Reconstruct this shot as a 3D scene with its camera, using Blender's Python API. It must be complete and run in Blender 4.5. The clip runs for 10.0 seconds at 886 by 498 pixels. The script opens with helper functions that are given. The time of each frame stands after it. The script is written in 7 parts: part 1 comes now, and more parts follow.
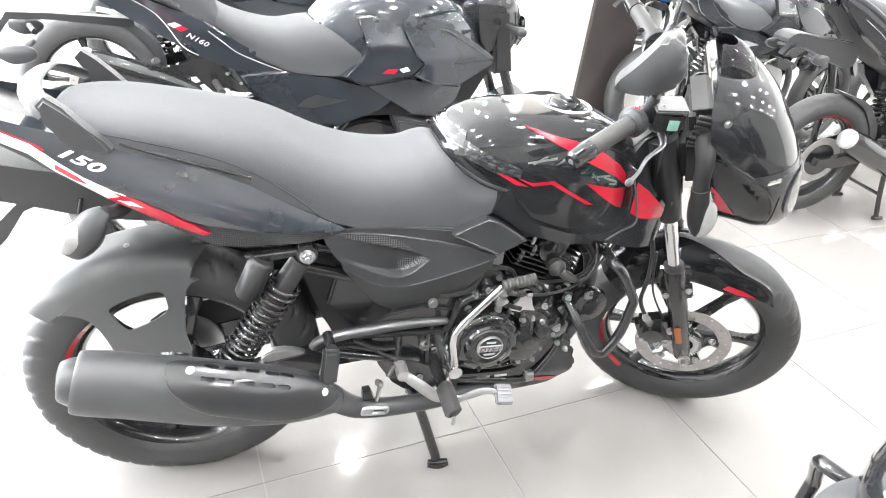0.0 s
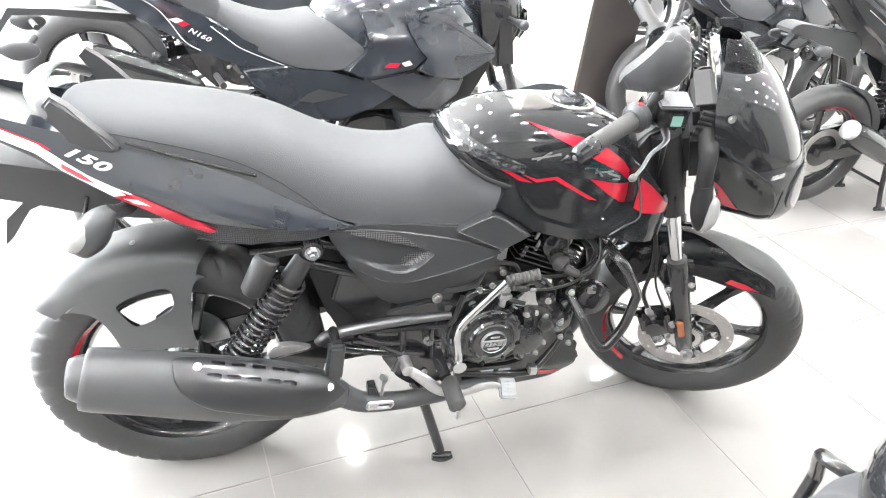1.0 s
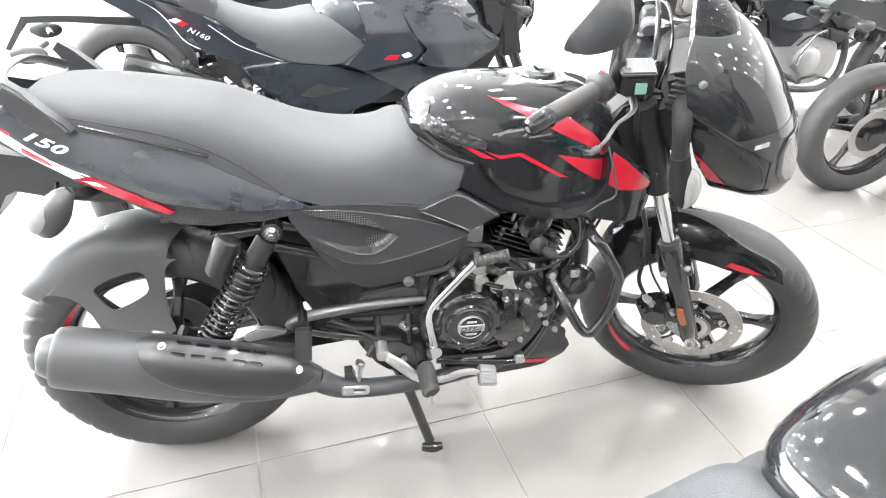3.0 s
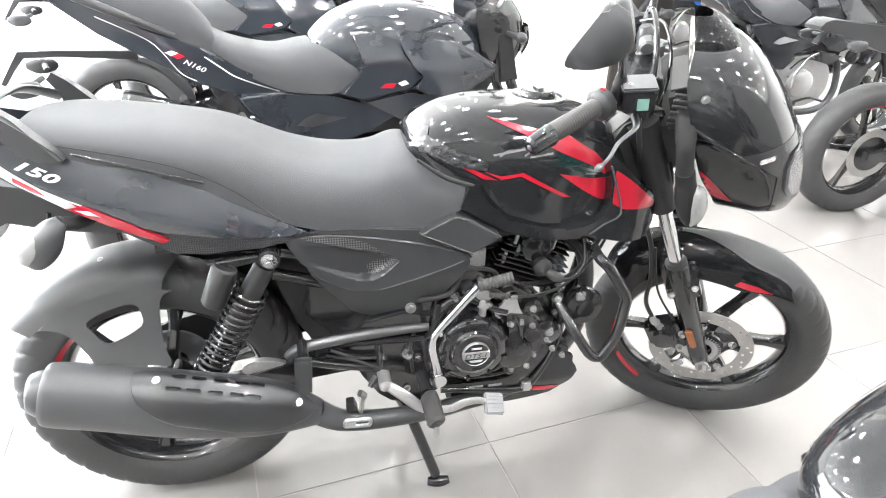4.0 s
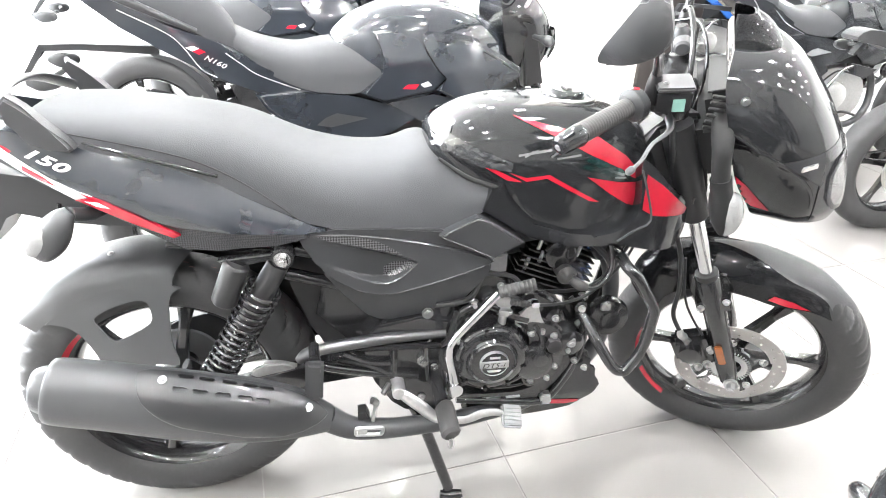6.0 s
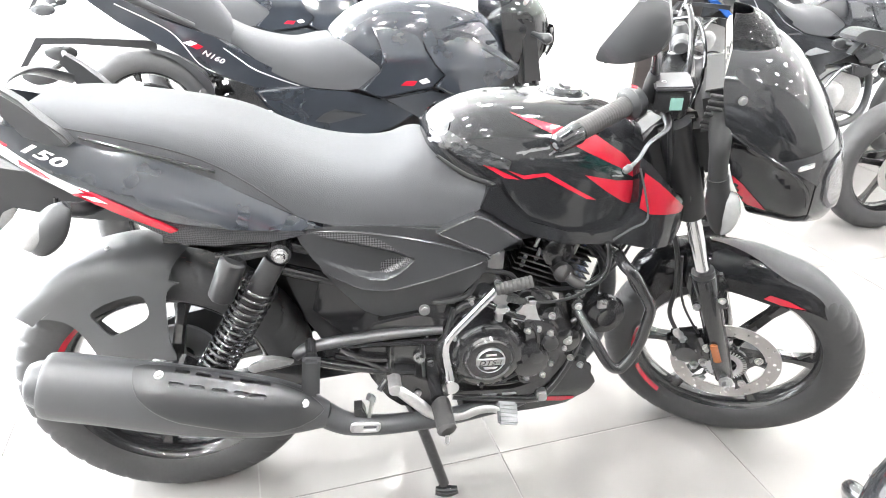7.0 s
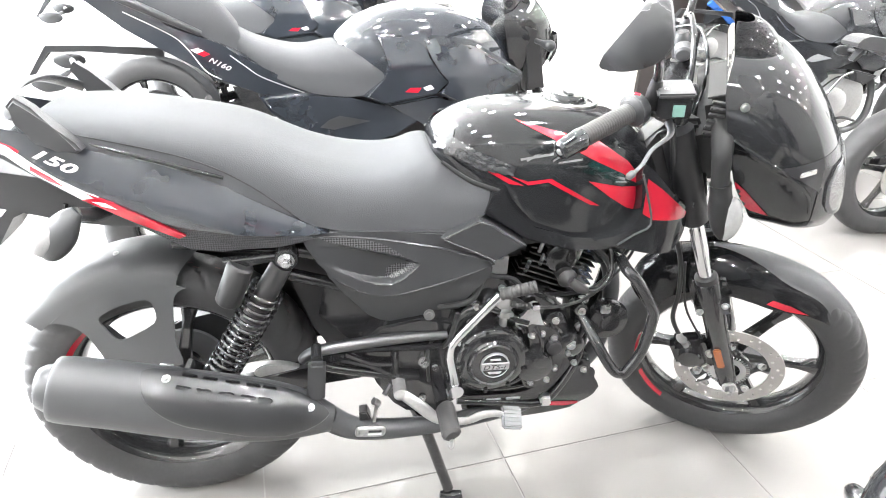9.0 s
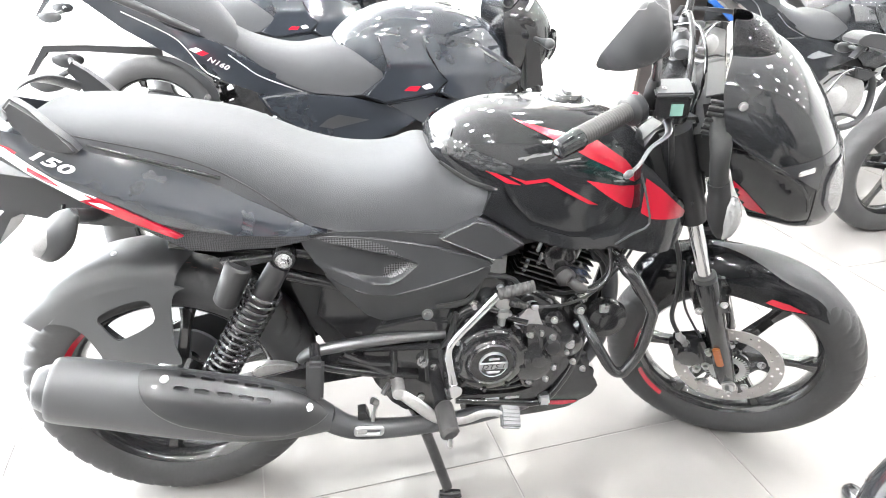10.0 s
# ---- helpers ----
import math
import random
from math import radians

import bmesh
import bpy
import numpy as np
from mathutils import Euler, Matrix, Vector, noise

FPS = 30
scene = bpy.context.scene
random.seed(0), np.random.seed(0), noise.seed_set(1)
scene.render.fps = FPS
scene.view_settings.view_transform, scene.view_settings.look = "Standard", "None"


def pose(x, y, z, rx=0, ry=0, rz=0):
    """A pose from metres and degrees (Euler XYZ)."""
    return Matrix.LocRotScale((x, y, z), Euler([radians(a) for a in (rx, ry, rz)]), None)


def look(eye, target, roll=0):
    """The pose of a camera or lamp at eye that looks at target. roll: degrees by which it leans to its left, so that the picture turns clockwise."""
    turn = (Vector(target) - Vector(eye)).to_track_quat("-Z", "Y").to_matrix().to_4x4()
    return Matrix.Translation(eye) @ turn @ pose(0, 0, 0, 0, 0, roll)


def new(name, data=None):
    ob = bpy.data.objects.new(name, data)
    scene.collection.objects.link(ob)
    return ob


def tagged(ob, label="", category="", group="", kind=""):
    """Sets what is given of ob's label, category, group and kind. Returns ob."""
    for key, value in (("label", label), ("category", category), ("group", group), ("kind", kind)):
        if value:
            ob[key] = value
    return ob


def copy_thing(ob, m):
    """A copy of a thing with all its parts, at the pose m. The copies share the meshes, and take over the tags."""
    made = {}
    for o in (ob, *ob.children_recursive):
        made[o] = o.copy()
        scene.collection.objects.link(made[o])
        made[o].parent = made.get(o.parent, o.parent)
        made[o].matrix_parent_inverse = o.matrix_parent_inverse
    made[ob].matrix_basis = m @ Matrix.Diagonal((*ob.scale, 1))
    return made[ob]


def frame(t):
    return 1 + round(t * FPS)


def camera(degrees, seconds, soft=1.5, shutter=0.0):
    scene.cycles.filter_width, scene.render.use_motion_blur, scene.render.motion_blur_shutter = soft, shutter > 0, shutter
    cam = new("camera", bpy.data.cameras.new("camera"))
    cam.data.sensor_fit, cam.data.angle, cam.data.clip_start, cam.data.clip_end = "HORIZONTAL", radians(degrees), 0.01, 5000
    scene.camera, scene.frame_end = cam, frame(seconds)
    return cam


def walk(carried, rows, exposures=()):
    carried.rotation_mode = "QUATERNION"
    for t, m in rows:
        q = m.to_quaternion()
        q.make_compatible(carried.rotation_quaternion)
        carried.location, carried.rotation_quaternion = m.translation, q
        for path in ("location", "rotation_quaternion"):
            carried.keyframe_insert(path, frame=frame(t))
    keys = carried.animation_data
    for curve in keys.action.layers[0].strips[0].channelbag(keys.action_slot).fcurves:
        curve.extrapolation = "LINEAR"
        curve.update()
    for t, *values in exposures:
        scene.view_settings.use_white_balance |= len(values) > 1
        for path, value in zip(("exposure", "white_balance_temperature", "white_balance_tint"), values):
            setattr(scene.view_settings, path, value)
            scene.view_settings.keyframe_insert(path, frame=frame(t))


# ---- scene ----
from mathutils.bvhtree import BVHTree

cam = camera(71.0, 10.0, soft=1.0)
PATH = [
    (0, (-0.735, -1.034, 1.32), (0.056, 0.487, 0.29), 7.6),
    (0.5, (-0.738, -1.035, 1.322), (0.036, 0.5, 0.3), 6.8),
    (1, (-0.742, -1.03, 1.331), (0.043, 0.477, 0.275), 7.4),
    (1.5, (-0.717, -1.037, 1.369), (0.05, 0.453, 0.277), 6.7),
    (2, (-0.605, -1.104, 1.364), (0.02, 0.463, 0.29), 7.4),
    (2.5, (-0.576, -1.118, 1.337), (0.006, 0.503, 0.32), 5.0),
    (2.7, (-0.561, -1.119, 1.314), (0.023, 0.484, 0.27), 4.2),
    (3.8, (-0.552, -1.096, 1.26), (0.059, 0.525, 0.262), 1.4),
    (4, (-0.555, -1.096, 1.257), (0.058, 0.549, 0.3), 1.6),
    (4.5, (-0.562, -1.086, 1.243), (0.041, 0.605, 0.36), 2.2),
    (5, (-0.554, -1.067, 1.229), (0.024, 0.617, 0.318), 2.2),
    (5.5, (-0.547, -1.058, 1.223), (0.018, 0.623, 0.297), 2.1),
    (7, (-0.546, -1.059, 1.224), (0.025, 0.61, 0.282), 2.8),
    (7.5, (-0.551, -1.064, 1.228), (0.022, 0.611, 0.296), 2.8),
    (8, (-0.553, -1.066, 1.228), (0.017, 0.608, 0.295), 2.6),
    (8.5, (-0.551, -1.067, 1.231), (0.014, 0.61, 0.3), 2.8),
    (9, (-0.553, -1.067, 1.228), (0.012, 0.613, 0.302), 2.7),
    (9.5, (-0.547, -1.068, 1.228), (0.013, 0.612, 0.299), 2.6),
    (10, (-0.546, -1.066, 1.231), (0.014, 0.612, 0.298), 2.5),
]
EXPOSURES = [(0.0, 1.62, 6370, 10), (1.5, 1.70, 6370, 10), (2.0, 1.60, 6370, 10), (2.7, 1.62, 6370, 10), (4.0, 1.49, 6370, 10), (4.5, 1.64, 6370, 10), (5.5, 1.74, 6370, 10), (7.0, 1.81, 6370, 10), (8.0, 1.78, 6370, 10), (10.0, 1.78, 6370, 10)]
walk(cam, [(t, look(eye, target, roll)) for t, eye, target, roll in PATH], EXPOSURES)

# ---- light and world ----
world = bpy.data.worlds.new("world")
world.use_nodes = True
scene.world = world
wn = world.node_tree.nodes
sky = wn.new("ShaderNodeTexSky")
sky.sky_type, sky.sun_disc = "NISHITA", False
sky.sun_elevation, sky.sun_rotation = radians(50), radians(200)
world.node_tree.links.new(sky.outputs["Color"], wn["Background"].inputs["Color"])
wn["Background"].inputs["Strength"].default_value = 0.12


def area_lamp(name, m, sx, sy, watts, colour):
    data = bpy.data.lights.new(name, "AREA")
    data.shape, data.size, data.size_y, data.energy, data.color = "RECTANGLE", sx, sy, watts, colour
    ob = new(name, data)
    ob.matrix_world = m
    return ob


# room: x from WX0 to WX1, y from WY0 to WY1
WX0, WX1, WY0, WY1, WH = -4.2, 7.2, -3.4, 7.4, 3.1
area_lamp("window_light_left", look((WX0 + 0.12, 3.5, 1.55), (0, 3.5, 1.2)), 6.6, 2.4, 480, (0.97, 0.99, 1.0))

# ---- materials ----


def material(name, base, rough=0.5, metal=0.0, coat=0.0, grain=0.0, scale=40.0, bump=0.0, bscale=300.0, spread=0.25, rspread=0.1, emit=None, alpha=None, spec=0.5):
    """Principled surface with broad stains, fine grain and a fine relief."""
    m = bpy.data.materials.new(name)
    m.use_nodes = True
    nt = m.node_tree
    b = nt.nodes["Principled BSDF"]
    b.inputs["Metallic"].default_value = metal
    b.inputs["Coat Weight"].default_value = coat
    b.inputs["Coat Roughness"].default_value = 0.04
    b.inputs["Specular IOR Level"].default_value = spec
    tc = nt.nodes.new("ShaderNodeTexCoord")
    big, fine = nt.nodes.new("ShaderNodeTexNoise"), nt.nodes.new("ShaderNodeTexNoise")
    big.inputs["Scale"].default_value, big.inputs["Detail"].default_value = 5.0, 4.0
    fine.inputs["Scale"].default_value, fine.inputs["Detail"].default_value = scale, 3.0
    for n in (big, fine):
        nt.links.new(tc.outputs["Object"], n.inputs["Vector"])
    mix = nt.nodes.new("ShaderNodeMath")
    mix.operation = "MULTIPLY_ADD"
    nt.links.new(fine.outputs["Fac"], mix.inputs[0])
    mix.inputs[1].default_value = grain
    nt.links.new(big.outputs["Fac"], mix.inputs[2])
    ramp = nt.nodes.new("ShaderNodeValToRGB")
    lo, hi = 1 - spread, 1 + spread
    ramp.color_ramp.elements[0].position, ramp.color_ramp.elements[1].position = 0.3, 0.75 + grain
    ramp.color_ramp.elements[0].color = (*[min(1, c * lo) for c in base], 1)
    ramp.color_ramp.elements[1].color = (*[min(1, c * hi) for c in base], 1)
    nt.links.new(mix.outputs[0], ramp.inputs["Fac"])
    nt.links.new(ramp.outputs["Color"], b.inputs["Base Color"])
    mr = nt.nodes.new("ShaderNodeMapRange")
    mr.inputs["To Min"].default_value, mr.inputs["To Max"].default_value = max(0.02, rough - rspread), min(1.0, rough + rspread)
    nt.links.new(big.outputs["Fac"], mr.inputs["Value"])
    nt.links.new(mr.outputs["Result"], b.inputs["Roughness"])
    if bump:
        bn = nt.nodes.new("ShaderNodeTexNoise")
        bn.inputs["Scale"].default_value, bn.inputs["Detail"].default_value = bscale, 2.0
        nt.links.new(tc.outputs["Object"], bn.inputs["Vector"])
        bu = nt.nodes.new("ShaderNodeBump")
        bu.inputs["Strength"].default_value, bu.inputs["Distance"].default_value = bump, 0.002
        nt.links.new(bn.outputs["Fac"], bu.inputs["Height"])
        nt.links.new(bu.outputs["Normal"], b.inputs["Normal"])
    if emit:
        b.inputs["Emission Color"].default_value, b.inputs["Emission Strength"].default_value = (*emit[0], 1), emit[1]
    if alpha is not None:
        b.inputs["Alpha"].default_value = alpha
    return m


def glass_material(name, tint=(1, 1, 1), rough=0.02):
    m = material(name, tint, rough, rspread=0.01, spread=0.0)
    m.node_tree.nodes["Principled BSDF"].inputs["Transmission Weight"].default_value = 1.0
    m.node_tree.nodes["Principled BSDF"].inputs["IOR"].default_value = 1.45
    return m


def woven_material(name, dark, light, size):
    """Carbon-weave film: small diagonal checks."""
    m = material(name, dark, 0.35)
    nt = m.node_tree
    b = nt.nodes["Principled BSDF"]
    tc = nt.nodes.new("ShaderNodeTexCoord")
    mp = nt.nodes.new("ShaderNodeMapping")
    mp.inputs["Rotation"].default_value = (0, radians(45), 0)
    ck = nt.nodes.new("ShaderNodeTexChecker")
    ck.inputs["Scale"].default_value = size
    ck.inputs["Color1"].default_value, ck.inputs["Color2"].default_value = (*dark, 1), (*light, 1)
    nt.links.new(tc.outputs["Object"], mp.inputs["Vector"])
    nt.links.new(mp.outputs["Vector"], ck.inputs["Vector"])
    nt.links.new(ck.outputs["Color"], b.inputs["Base Color"])
    return m


M = dict(
    paint=material("black gloss paint", (0.016, 0.0165, 0.018), 0.08, coat=0.25, spread=0.15, rspread=0.03, bump=0.02, bscale=900),
    navy=material("blue-black gloss paint", (0.026, 0.030, 0.037), 0.1, coat=1.0, spread=0.15, rspread=0.03, bump=0.02, bscale=900),
    grey_paint=material("graphite gloss paint", (0.032, 0.034, 0.038), 0.2, metal=0.2, coat=0.8, spread=0.2, grain=0.3, scale=900),
    red=material("red decal film", (0.40, 0.010, 0.026), 0.22, coat=0.6, spread=0.08, rspread=0.04),
    white=material("white decal film", (0.72, 0.72, 0.72), 0.25, coat=0.5, spread=0.05),
    green=material("dark green decal edge", (0.005, 0.03, 0.028), 0.18, coat=0.8),
    seat=material("grained black vinyl", (0.055, 0.057, 0.061), 0.74, spec=0.35, grain=0.4, scale=500, bump=0.35, bscale=700, spread=0.18),
    soft=material("soft black rubber", (0.015, 0.015, 0.0155), 0.6, spec=0.3, grain=0.3, scale=400, bump=0.1, bscale=900),
    stitch=material("dark stitching", (0.012, 0.012, 0.013), 0.7),
    plastic=material("matte black plastic", (0.031, 0.032, 0.034), 0.32, grain=0.4, scale=700, bump=0.22, bscale=1300, spread=0.2),
    dark=material("deep black plastic", (0.019, 0.019, 0.02), 0.4, grain=0.3, scale=500, bump=0.1, bscale=900),
    carbon=woven_material("carbon weave film", (0.01, 0.01, 0.012), (0.045, 0.046, 0.05), 340.0),
    grille=woven_material("punched honeycomb grille", (0.006, 0.006, 0.007), (0.12, 0.12, 0.125), 290.0),
    heat=material("heatproof satin black", (0.056, 0.057, 0.06), 0.42, metal=0.15, grain=0.4, scale=600, bump=0.12, bscale=1500),
    shield=material("satin black shield paint", (0.022, 0.0225, 0.024), 0.34, metal=0.1, coat=0.35, grain=0.4, scale=800),
    powder=material("black powder coat", (0.016, 0.016, 0.017), 0.17, coat=0.6, grain=0.3, scale=500, bump=0.05),
    engine=material("black engine enamel", (0.013, 0.013, 0.014), 0.13, coat=0.9, grain=0.5, scale=200, bump=0.2, bscale=160),
    rubber=material("tyre rubber", (0.034, 0.034, 0.035), 0.55, grain=0.5, scale=150, bump=0.2, bscale=900, spread=0.25),
    grip=material("ribbed grip rubber", (0.036, 0.035, 0.035), 0.55, bump=0.2, bscale=900),
    chrome=material("chrome", (0.75, 0.75, 0.76), 0.1, metal=1.0, spread=0.06, rspread=0.05),
    steel=material("brushed steel", (0.52, 0.52, 0.53), 0.32, metal=1.0, grain=0.4, scale=300, spread=0.2),
    alloy=material("cast alloy", (0.5, 0.5, 0.5), 0.45, metal=0.9, grain=0.5, scale=120, bump=0.2, bscale=400),
    disc=material("ground disc steel", (0.42, 0.41, 0.4), 0.4, metal=0.9, grain=0.5, scale=500, spread=0.2),
    zinc=material("zinc bolt", (0.52, 0.52, 0.52), 0.3, metal=1.0, spread=0.15),
    amber=material("amber reflector", (0.27, 0.085, 0.025), 0.25, coat=0.8, spread=0.2, bump=0.3, bscale=500),
    smoke=material("smoked black screen", (0.006, 0.006, 0.007), 0.1, coat=0.2, spec=0.35, rspread=0.02),
    lens=glass_material("clear lens"),
    reflector=material("silvered reflector", (0.32, 0.32, 0.33), 0.25, metal=1.0),
    tail=material("red tail lens", (0.25, 0.01, 0.012), 0.12, coat=1.0),
    blue=material("blue gloss paint", (0.03, 0.12, 0.42), 0.15, coat=1.0),
    silver=material("silver paint", (0.4, 0.41, 0.42), 0.3, metal=0.5, coat=0.5, grain=0.3, scale=800),
    tealpl=material("pale green label", (0.2, 0.36, 0.31), 0.4),
    tile=material("polished vitrified tile", (0.215, 0.207, 0.199), 0.07, grain=0.25, scale=14, spread=0.035, rspread=0.04, bump=0.012, bscale=60),
    grout=material("grey grout", (0.2, 0.19, 0.185), 0.8, grain=0.6, scale=200, bump=0.3),
    wall=material("white wall paint", (0.82, 0.82, 0.81), 0.6, grain=0.3, scale=60, spread=0.03, bump=0.1, bscale=250),
    cream=material("cream wall laminate", (0.78, 0.75, 0.70), 0.35, grain=0.3, scale=30, spread=0.04),
    board=material("dark brown laminate board", (0.035, 0.03, 0.029), 0.42, grain=0.7, scale=120, spread=0.3, bump=0.1, bscale=300),
    panel=material("grey-brown wall laminate", (0.26, 0.255, 0.25), 0.5, grain=0.5, scale=60, spread=0.15, bump=0.1, bscale=250),
    ceiling=material("white ceiling board", (0.8, 0.8, 0.79), 0.75, grain=0.3, scale=80, spread=0.03, bump=0.1),
    lamp=material("glowing downlight diffuser", (0.9, 0.9, 0.9), 0.5, emit=((1.0, 0.985, 0.96), 400.0)),
    pane=glass_material("window glass"),
    alum=material("white window frame", (0.75, 0.75, 0.75), 0.35, spread=0.05),
    headlens=material("tinted clear lamp cover", (0.03, 0.03, 0.033), 0.2, coat=0.15, bump=0.12, bscale=120),
    wrap=material("wrinkled clear film over black paint", (0.03, 0.031, 0.033), 0.07, coat=1.0, spread=0.2, rspread=0.03, bump=1.0, bscale=48),
    # base lifted above the other matte plastic to carry window sheen and haze
    fender=material("matte black moulded plastic", (0.072, 0.073, 0.076), 0.36, grain=0.4, scale=700, bump=0.15, bscale=1300, spread=0.15),
    badge=material("dark chrome cast badge", (0.34, 0.34, 0.35), 0.14, metal=1.0, spread=0.1),
    frosted=material("clear faceted lens", (0.24, 0.24, 0.24), 0.16, coat=1.0, spread=0.5, bump=0.8, bscale=220),
    stripe=material("faded sticker line", (0.12, 0.06, 0.055), 0.6, spread=0.3),
    # paler than the plastic it lies on: the edge highlights are in its colour
    bead=material("polished plastic edge", (0.06, 0.061, 0.063), 0.22, spread=0.2),
    lever=material("dark anodised lever", (0.16, 0.16, 0.165), 0.4, metal=0.9, grain=0.3, scale=300),
    film=material("clear wrapping film", (0.8, 0.8, 0.8), 0.15, coat=0.7, spread=0.1, bump=0.6, bscale=40),
)

# ---- mesh tools ----


def thing(name, m, label, category, group=""):
    ob = new(name)
    ob.empty_display_size = 0.1
    ob.matrix_world = m
    return tagged(ob, label, category, group)


def part(name, bm, mat, parent=None, label="", smooth=40, xf=None):
    """Links a bmesh as one mesh object, as a part of parent where one is given."""
    if xf is not None:
        bmesh.ops.transform(bm, matrix=xf, verts=bm.verts)
    bmesh.ops.recalc_face_normals(bm, faces=bm.faces)
    me = bpy.data.meshes.new(name)
    bm.to_mesh(me)
    bm.free()
    me.materials.append(mat)
    if smooth:
        me.shade_smooth()
        me.set_sharp_from_angle(angle=radians(smooth))
    ob = new(name, me)
    if parent is not None:
        ob.parent = parent
    if label:
        tagged(ob, label)
    return ob


def spline(pts, n=6, closed=False):
    """A smooth line through points, of any dimension."""
    P = [np.array(p, float) for p in pts]
    k, out = len(P), []
    for i in range(k if closed else k - 1):
        g = (lambda j: P[j % k]) if closed else (lambda j: P[min(max(j, 0), k - 1)])
        a, b, c, d = g(i - 1), g(i), g(i + 1), g(i + 2)
        for s in range(n):
            u = s / n
            out.append(0.5 * (2 * b + (c - a) * u + (2 * a - 5 * b + 4 * c - d) * u * u + (3 * b - a - 3 * c + d) * u**3))
    if not closed:
        out.append(P[-1])
    return [tuple(float(v) for v in p) for p in out]


def rings(bm, loops, closed=True, caps=True):
    """Faces between successive loops of equally many places."""
    made = [[bm.verts.new(p) for p in loop] for loop in loops]
    n = len(made[0])
    for a, b in zip(made, made[1:]):
        for i in range(n if closed else n - 1):
            bm.faces.new((a[i], a[(i + 1) % n], b[(i + 1) % n], b[i]))
    if caps and closed:
        bm.faces.new(made[0][::-1])
        bm.faces.new(made[-1])
    return made


def tube(pts, r, n=6, sides=10, bm=None, flat=1.0, closed=False, up=None):
    """A round bar along a smooth line; r may be a list, one for each point."""
    bm = bm or bmesh.new()
    rr = r if isinstance(r, (list, tuple)) else [r] * len(pts)
    line = spline([(*p, q) for p, q in zip(pts, rr)], n, closed) if n > 1 else [(*p, q) for p, q in zip(pts, rr)]
    P = [Vector(p[:3]) for p in line]
    up, loops = Vector(up) if up else None, []
    for i, p in enumerate(P):
        a, b = (P[i - 1], P[(i + 1) % len(P)]) if closed else (P[max(i - 1, 0)], P[min(i + 1, len(P) - 1)])
        d = (b - a).normalized()
        if up is None:
            up = d.orthogonal().normalized()
        up = (up - d * up.dot(d)).normalized()
        side = d.cross(up)
        loops.append([p + line[i][3] * (math.cos(2 * math.pi * k / sides) * up + flat * math.sin(2 * math.pi * k / sides) * side) for k in range(sides)])
    if closed:
        loops.append(loops[0])
    rings(bm, loops, caps=not closed)
    if closed:
        bmesh.ops.remove_doubles(bm, verts=bm.verts, dist=1e-6)
    return bm


def bar(a, b, r, r2=None, sides=12, bm=None):
    return tube([a, b], [r, r if r2 is None else r2], 1, sides, bm)


def bolt(a, d, r, h, bm=None, sides=6):
    """A bolt head with its washer, at a, standing out along d."""
    bm = bm or bmesh.new()
    a, d = Vector(a), Vector(d).normalized()
    bar(a, a + d * h * 0.3, r * 1.45, sides=14, bm=bm)
    bar(a + d * h * 0.3, a + d * h, r, r * 0.92, sides=sides, bm=bm)
    bar(a + d * h, a + d * h * 1.15, r * 0.55, r * 0.5, sides=10, bm=bm)
    return bm


def block(x0, x1, y0, y1, z0, z1, bevel=0.003, bm=None, m=None):
    bm = bm or bmesh.new()
    got = bmesh.ops.create_cube(bm, size=1.0)["verts"]
    bmesh.ops.transform(bm, matrix=Matrix.Translation(((x0 + x1) / 2, (y0 + y1) / 2, (z0 + z1) / 2)) @ Matrix.Diagonal((x1 - x0, y1 - y0, z1 - z0, 1)), verts=got)
    if bevel:
        edges = list({e for v in got for e in v.link_edges})
        more = bmesh.ops.bevel(bm, geom=edges, offset=bevel, segments=2, affect="EDGES", clamp_overlap=True)
        got = list({v for f in more["faces"] for v in f.verts} | {v for v in got if v.is_valid})
    if m is not None:
        bmesh.ops.transform(bm, matrix=m, verts=got)
    return bm


def plate(outline, y0, y1, bevel=0.004, segs=3, bow=None, cuts=0, bm=None, grain=0.02):
    """A plate of that (x, z) outline, from y0 (back) to y1 (face), with a rounded rim. bow(x, z): how far the face bulges along y."""
    own = bmesh.new()
    back = [own.verts.new((x, y0, z)) for x, z in outline]
    face = [own.verts.new((x, y1, z)) for x, z in outline]
    n = len(outline)
    for i in range(n):
        own.faces.new((back[i], back[(i + 1) % n], face[(i + 1) % n], face[i]))
    own.faces.new(back[::-1])
    front = own.faces.new(face)
    if bevel:
        bmesh.ops.bevel(own, geom=list(front.edges), offset=bevel, segments=segs, affect="EDGES", clamp_overlap=True)
    if cuts:
        big = [f for f in own.faces if len(f.verts) > 4]
        bmesh.ops.triangulate(own, faces=big)
        for _ in range(cuts):
            long = [e for e in own.edges if e.calc_length() > grain]
            bmesh.ops.subdivide_edges(own, edges=long, cuts=1)
            bmesh.ops.triangulate(own, faces=[f for f in own.faces if len(f.verts) > 4])
    if bow:
        for v in own.verts:
            v.co.y += bow(v.co.x, v.co.z)
    if bm is None:
        return own
    me = bpy.data.meshes.new("temporary")
    own.to_mesh(me)
    own.free()
    bm.from_mesh(me)
    bpy.data.meshes.remove(me)
    return bm


